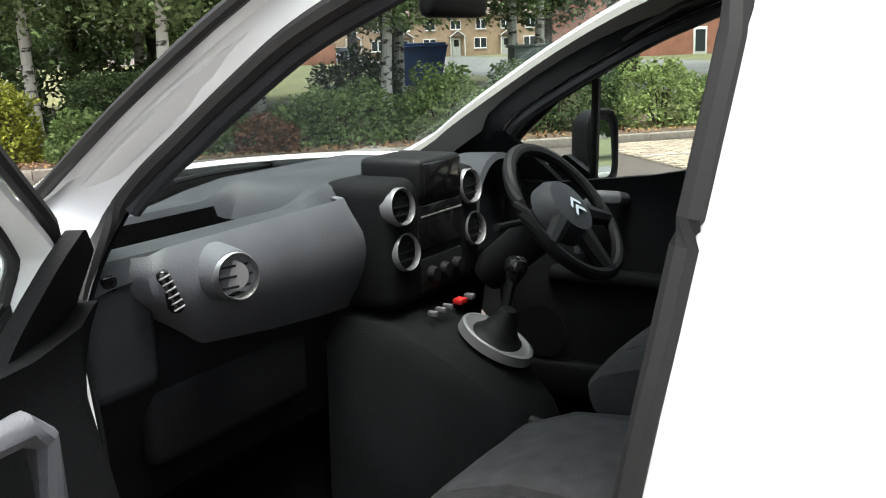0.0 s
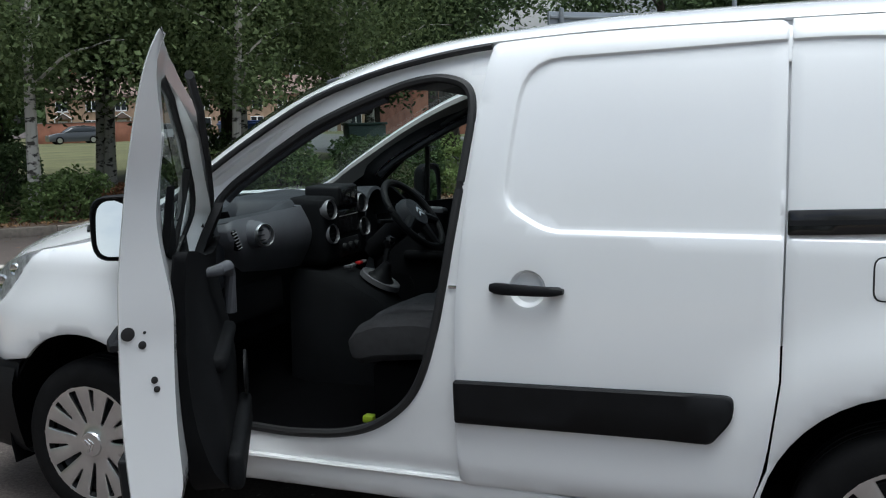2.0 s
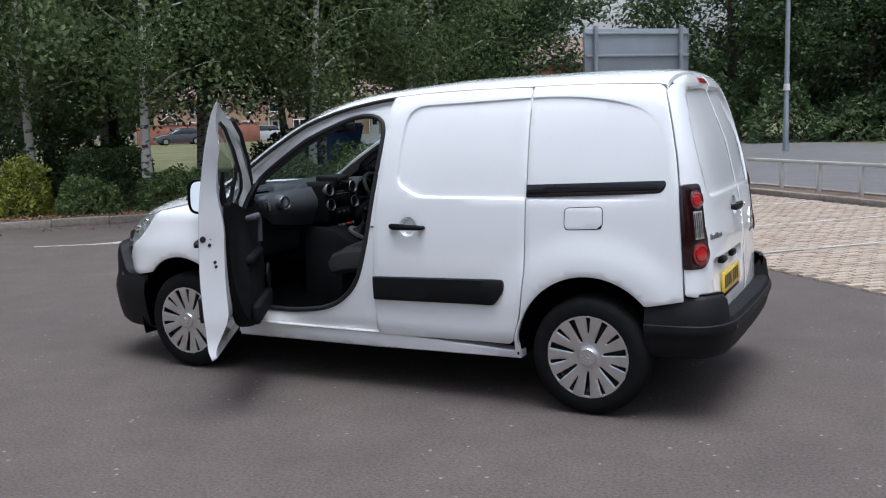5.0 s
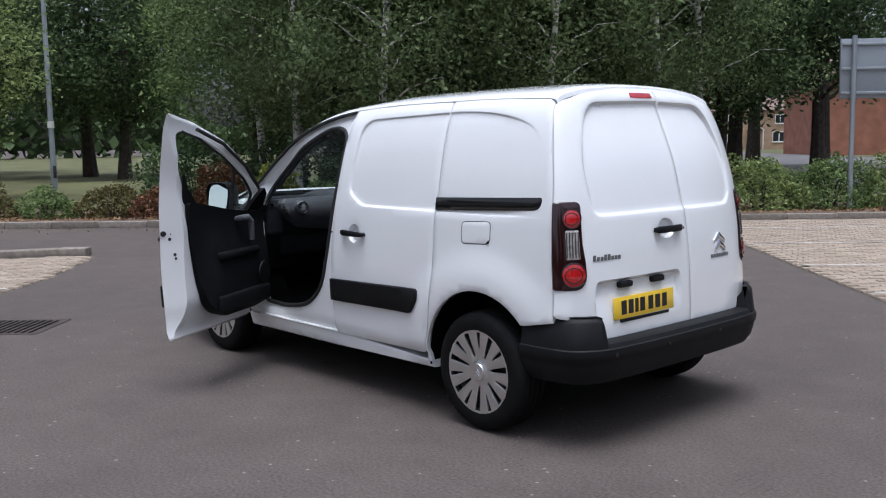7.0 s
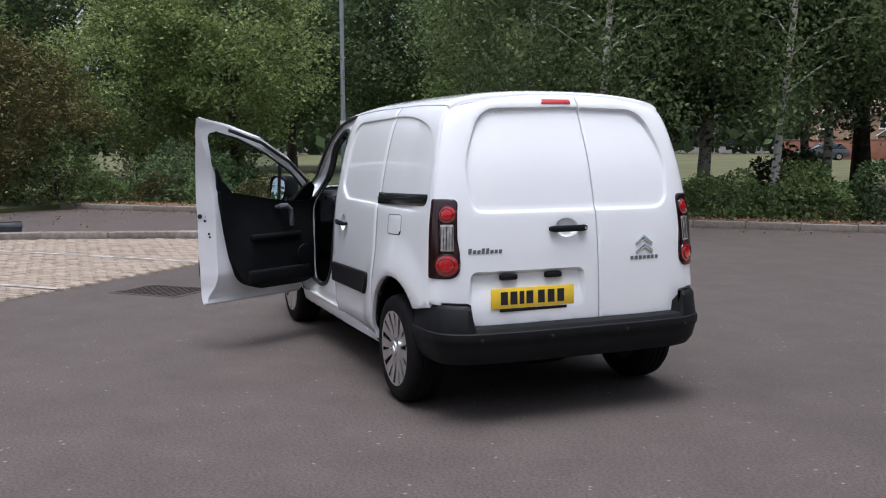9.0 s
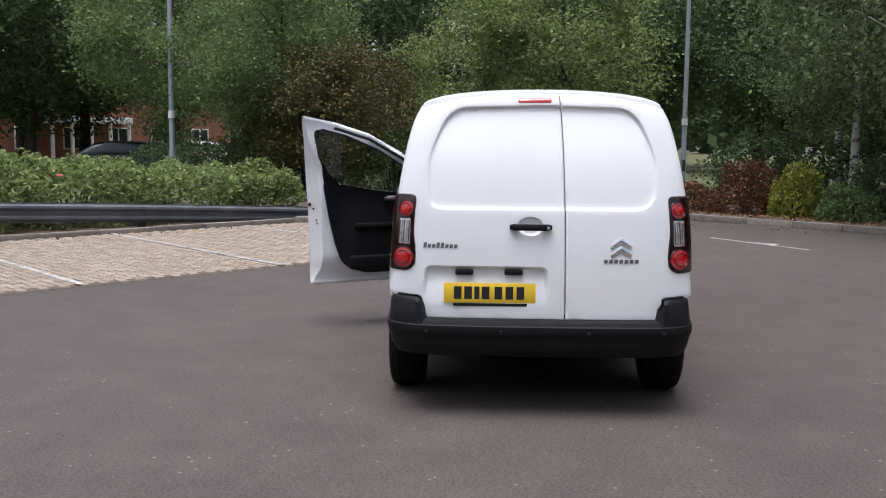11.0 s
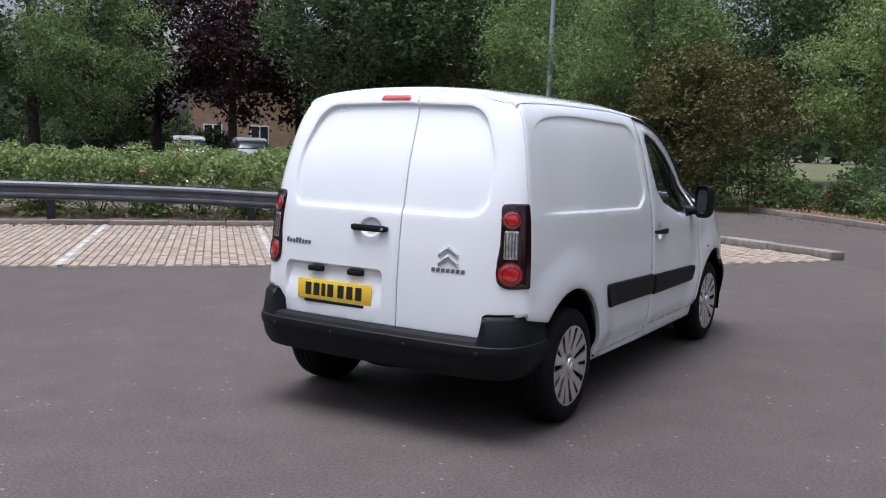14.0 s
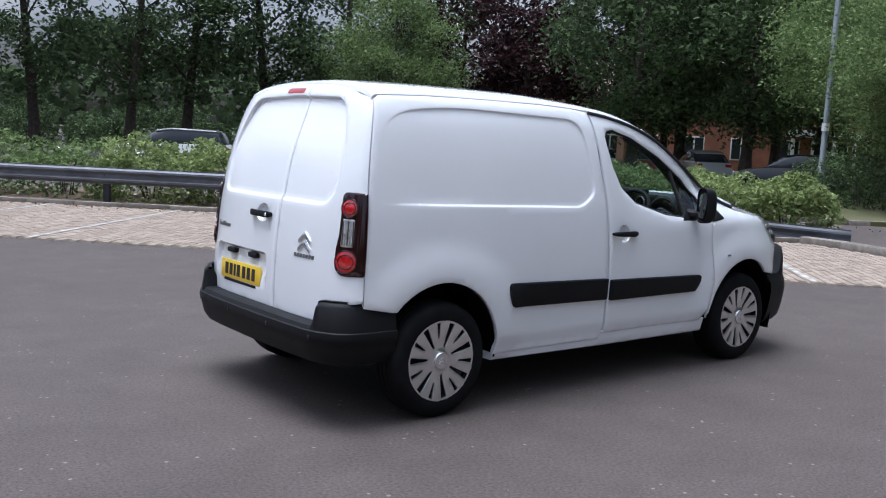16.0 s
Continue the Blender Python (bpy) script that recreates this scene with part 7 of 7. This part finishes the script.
# ---- posts and sign ----
def lamp_post(x, y, h, lean, label):
    ob = thing("lamp_post", label, "lamp post", "lamp posts", at=Matrix.Translation((x, y, 0.05)) @ Matrix.Rotation(lean, 4, "Y"))
    part("column", moved(lathe([(0.10, 0), (0.10, 1.1), (0.085, 1.15), (0.065, h)], 14, "z"), Matrix.Identity(4)), POSTGREY, ob)
    part("lantern", moved(to_mesh(rbox(-0.15, 0.65, -0.13, 0.13, h, h + 0.12, 0.04, 3)), Matrix.Rotation(0.8, 4, "Z")), POSTGREY, ob)
    part("inspection_plate", rbox(0.095, 0.106, -0.05, 0.05, 0.5, 0.9, 0.004), STEEL, ob)
    part("band", moved(lathe([(0.104, 0), (0.104, 0.22)], 14, "z"), Matrix.Translation((0, 0, 2.1))), WHITE, ob)
    return ob


lamp_post(-19.0, -9.5, 8.5, -0.02, "grey steel lamp post behind the rose hedge")
lamp_post(-24.6, 6.75, 8.5, 0.0, "grey steel lamp post on the lawn")
lamp_post(0.2, 28.0, 9.0, 0.0, "slim grey lamp post beside the road")
sg = thing("road_sign", "back of a large grey road sign on two posts", "sign", at=Matrix.Translation(uv(9.2, 10.75, 0.1)) @ TURN)
part("panel", rbox(-1.2, 1.2, -0.02, 0.02, 2.1, 3.2, 0.01), SIGNBACK, sg)
for z in (2.2, 2.65, 3.1):
    part("rail", rbox(-1.2, 1.2, -0.06, -0.02, z - 0.025, z + 0.025, 0.006), POSTGREY, sg)
for x in (-1.0, 1.0):
    part("post", moved(lathe([(0.045, 0), (0.045, 3.25), (0.0, 3.26)], 12, "z"), Matrix.Translation((x, -0.1, 0))), POSTGREY, sg)
for e in (-1.21, 1.21):
    part("edge_strip", rbox(e - 0.01, e + 0.01, -0.03, 0.03, 2.09, 3.21, 0.004), POSTGREY, sg)
cb = thing("utility_cabinet", "dark green roadside utility cabinet", "cabinet", at=Matrix.Translation(uv(5.6, 14.2, 0.1)) @ TURN)
GREENBOX = mat("green_cabinet", (0.03, 0.06, 0.05), 0.5, noise_scale=3, var=0.2)
part("body", rbox(-0.4, 0.4, -0.2, 0.2, 0.0, 1.25, 0.02), GREENBOX, cb)
part("cap", rbox(-0.43, 0.43, -0.23, 0.23, 1.25, 1.3, 0.015), GREENBOX, cb)
for x in (-0.2, 0.2):
    part("door", rbox(x - 0.18, x + 0.18, -0.215, -0.2, 0.1, 1.18, 0.006), GREENBOX, cb)
sk = thing("skip", "blue steel skip container on the lawn", "skip", at=Matrix.Translation(uv(6.6, 30, 0.1)) @ TURN)
BLUE = mat("blue_steel", (0.03, 0.07, 0.22), 0.5, noise_scale=2, var=0.2)
part("hull", grid_mesh([[(-0.75, -0.7, 0), (0.75, -0.7, 0), (0.75, 0.7, 0), (-0.75, 0.7, 0)], [(-1.0, -0.8, 1.3), (1.0, -0.8, 1.3), (1.0, 0.8, 1.3), (-1.0, 0.8, 1.3)]], close_v=True, caps=True), BLUE, sk)
part("rim", rbox(-1.03, 1.03, -0.83, 0.83, 1.28, 1.36, 0.02), BLUE, sk)
part("lid", rbox(-0.98, 0.98, -0.78, 0.78, 1.36, 1.44, 0.05), BLUE, sk)

# ---- buildings ----
def house(label):
    ob = thing("house", label, "house", "terrace across the lawn")
    w, d, e, r = 6.0, 8.0, 4.7, 6.9
    part("wall", rbox(-w / 2, w / 2, 0, d, -0.2, e, 0.0), BRICKTAN, ob)
    part("roof", mesh_of([(-w / 2, -0.3, e - 0.1), (w / 2, -0.3, e - 0.1), (w / 2, d / 2, r), (-w / 2, d / 2, r), (-w / 2, d + 0.3, e - 0.1), (w / 2, d + 0.3, e - 0.1), (-w / 2, -0.3, e - 0.25), (w / 2, -0.3, e - 0.25)], [(0, 1, 2, 3), (3, 2, 5, 4), (6, 7, 1, 0), (0, 3, 4), (1, 5, 2)], True), ROOFTILE, ob)
    part("chimney", rbox(-0.4, 0.4, d / 2 - 0.3, d / 2 + 0.3, r - 0.3, r + 0.9, 0.03), BRICK, ob)

    def window(x, z, ww, hh):
        f = part("window", rbox(x - ww / 2, x + ww / 2, -0.04, 0.02, z, z + hh, 0.01), WHITE, ob)
        for s in (-1, 1):
            part("pane", rbox(x + s * ww / 4 - ww / 4 + 0.06, x + s * ww / 4 + ww / 4 - 0.06, -0.055, -0.03, z + 0.08, z + hh - 0.08, 0.0), PANE, f)
        part("sill", rbox(x - ww / 2 - 0.06, x + ww / 2 + 0.06, -0.12, 0.0, z - 0.07, z, 0.01), WHITE, f)
    window(-1.5, 3.0, 1.2, 1.05); window(1.5, 3.0, 1.2, 1.05); window(1.4, 0.85, 1.5, 1.2)
    dr = part("door", rbox(-1.95, -1.0, -0.05, 0.02, 0.0, 2.05, 0.01), WHITE, ob)
    part("pane", rbox(-1.75, -1.2, -0.065, -0.04, 1.1, 1.85, 0), PANE, dr)
    part("porch", mesh_of([(-2.4, -0.9, 2.2), (-1.475, -0.9, 2.85), (-0.55, -0.9, 2.2), (-2.4, 0.0, 2.2), (-1.475, 0.0, 2.85), (-0.55, 0.0, 2.2)], [(0, 1, 2), (0, 3, 4, 1), (1, 4, 5, 2), (0, 2, 5, 3)], True), ROOFTILE, ob)
    for x in (-2.3, -0.65):
        part("porch_post", rbox(x - 0.05, x + 0.05, -0.85, -0.75, 0, 2.2, 0.01), WHITE, ob)
    part("gable_trim", tube([(-2.4, -0.93, 2.2), (-1.475, -0.93, 2.86), (-0.55, -0.93, 2.2)], 0.05, 6), WHITE, ob)
    return ob


h0 = house("tan brick terraced house with white windows and a small porch")
h0.matrix_basis = Matrix.Translation(uv(4.0, 104, 0.1)) @ TURN
for k in range(1, 8):
    copy_thing(h0, Matrix.Translation(uv(4.0 + 6.0 * k, 104, 0.1)) @ TURN)


def block(name, label, u, v, w, d, h, face, rows, cols, wallmat, portico=False):
    ob = thing(name, label, "building", at=Matrix.Translation(uv(u, v, 0.0)) @ TURN @ Matrix.Rotation(face, 4, "Z"))
    part("wall", rbox(-w / 2, w / 2, 0, d, -0.2, h, 0), wallmat, ob)
    part("roof", mesh_of([(-w / 2 - 0.4, -0.4, h), (w / 2 + 0.4, -0.4, h), (w / 2 + 0.4, d + 0.4, h), (-w / 2 - 0.4, d + 0.4, h), (-w / 2 + 2, d / 2, h + 2.6), (w / 2 - 2, d / 2, h + 2.6)], [(0, 1, 5, 4), (1, 2, 5), (2, 3, 4, 5), (3, 0, 4), (3, 2, 1, 0)], True), ROOFTILE, ob)
    for r in range(rows):
        for c in range(cols):
            x = -w / 2 + w * (c + 0.5) / cols
            z = 0.9 + r * 2.9
            f = part("window", rbox(x - 0.65, x + 0.65, -0.05, 0.02, z, z + 1.4, 0.01), WHITE, ob)
            for s in (-1, 1):
                part("pane", rbox(x + s * 0.31 - 0.26, x + s * 0.31 + 0.26, -0.06, -0.03, z + 0.08, z + 1.32, 0), PANE, f)
    if portico:
        part("canopy", rbox(-3.2, 3.2, -1.6, -0.06, 2.5, 2.9, 0.03), WHITE, ob)
        for x in (-3, -1.8, -0.6, 0.6, 1.8, 3):
            part("column", moved(lathe([(0.13, 0), (0.11, 2.5)], 12, "z"), Matrix.Translation((x, -1.4, 0))), WHITE, ob)
    else:
        dd = part("door", rbox(w * 0.12 - 0.55, w * 0.12 + 0.55, -0.07, 0.02, 0, 2.1, 0.01), WHITE, ob)
        part("pane", rbox(w * 0.12 - 0.4, w * 0.12 + 0.4, -0.085, -0.05, 0.3, 1.9, 0), PANE, dd)
    return ob


block("office_building", "red brick office building with a white columned entrance", -53, 16.5, 26, 12, 6.3, radians(90), 2, 9, BRICK, True)
block("office_building", "tan brick building behind the parked cars", -60, 3, 16, 12, 5.2, radians(90), 1, 5, BRICKTAN)
block("brick_building", "dark red brick building with a single white door", 33, 62, 14, 10, 5.6, 0.0, 0, 1, BRICK)
wall_r = thing("brick_wall", "low red brick garden wall in front of the houses", "wall", at=Matrix.Translation(uv(6, 82, 0.1)) @ TURN)
part("wall_body", rbox(-7, 4, -0.12, 0.12, 0, 1.7, 0.01), BRICK, wall_r)
part("coping", rbox(-7.05, 4.05, -0.17, 0.17, 1.7, 1.78, 0.015), KERB, wall_r)


# ---- parked cars far off ----
def car(label, colour, pose_, estate=0.0, group="parked cars"):
    ob = thing("car", label, "car", group, at=pose_)
    paint = mat("car_paint", colour, 0.3, coat=0.8)

    def hull(profile, half, z_in, inset):
        rows = []
        for x, zlo, zhi in profile:
            rows.append([(x, -half, zlo), (x, -half - 0.02, (zlo + zhi) / 2), (x, -half + inset, zhi - 0.03), (x, -half + inset + 0.12, zhi), (x, half - inset - 0.12, zhi), (x, half - inset, zhi - 0.03), (x, half + 0.02, (zlo + zhi) / 2), (x, half, zlo)])
        return grid_mesh(rows, close_v=True, caps=True)
    body = part("body", hull([(-2.1, 0.38, 0.62), (-2.05, 0.25, 0.72), (-1.5, 0.22, 0.88), (-0.8, 0.2, 0.95), (0.5, 0.2, 0.97), (1.5, 0.22, 0.98), (2.0, 0.28, 0.92 + 0.05 * estate), (2.12, 0.4, 0.75)], 0.84, 0, 0.06), paint, ob)
    part("cabin", hull([(-0.95, 0.9, 0.97), (-0.35, 0.9, 1.36), (0.2, 0.9, 1.45), (0.9, 0.9, 1.43), (1.4 + 0.4 * estate, 0.9, 1.25 + 0.12 * estate), (1.75 + 0.25 * estate, 0.9, 1.0)], 0.74, 0, 0.1), PANE, body)
    part("roof", hull([(-0.30, 1.35, 1.40), (0.2, 1.42, 1.475), (0.9, 1.40, 1.455), (1.3 + 0.4 * estate, 1.26 + 0.12 * estate, 1.33 + 0.1 * estate)], 0.66, 0, 0.04), paint, body)
    for x in (-1.3, 1.3):
        for s in (-1, 1):
            wh = part("wheel", moved(lathe([(0.2, -0.1), (0.31, -0.1), (0.32, 0), (0.31, 0.1), (0.2, 0.1)], 20), Matrix.Translation((x, s * 0.78, 0.32))), RUBBER, ob)
            part("rim", moved(lathe([(0.2, -0.02), (0.05, 0.02), (0.0, 0.02)], 14), Matrix.Translation((x, s * 0.88, 0.32))), SILVER, wh)
    for s in (-1, 1):
        part("headlamp", rbox(-2.1, -1.85, s * 0.62 - 0.16, s * 0.62 + 0.16, 0.62, 0.74, 0.03), CLEAR, body)
        part("tail_light", rbox(2.0, 2.12, s * 0.65 - 0.14, s * 0.65 + 0.14, 0.72, 0.88, 0.03), RED, body)
    return ob


def at_uv(u, v, deg, z=0.0):
    return Matrix.Translation(uv(u, v, z)) @ TURN @ Matrix.Rotation(radians(deg), 4, "Z")


car("white saloon car on the road", (0.75, 0.75, 0.76), at_uv(27.1, 16.8, 85, 0.115), 0.0, "cars on the road")
car("white estate car behind the rose hedge", (0.75, 0.76, 0.77), at_uv(-23.5, -14.0, 100), 1.0)
car("black car parked beyond the hedge", (0.01, 0.01, 0.012), at_uv(-28, 8.0, 60), 1.0)
for k, (v, c, lab) in enumerate(((-4.5, (0.7, 0.7, 0.7), "white"), (-1.8, (0.45, 0.46, 0.48), "silver"), (0.9, (0.7, 0.7, 0.72), "white"), (3.4, (0.35, 0.02, 0.02), "red"), (5.9, (0.55, 0.56, 0.58), "silver"), (13.5, (0.02, 0.02, 0.025), "black"), (16.2, (0.6, 0.6, 0.62), "silver"), (19.0, (0.3, 0.02, 0.02), "red"))):
    car(lab + " car parked in a row under the trees", c, at_uv(-37, v, 8), 0.3 * (k % 3))
car("silver car parked by the terrace", (0.45, 0.46, 0.48), at_uv(10.0, 84, 4, 0.1), 1.0)
car("dark grey car parked by the terrace", (0.05, 0.055, 0.06), at_uv(2.5, 78, 10, 0.1), 0.6)
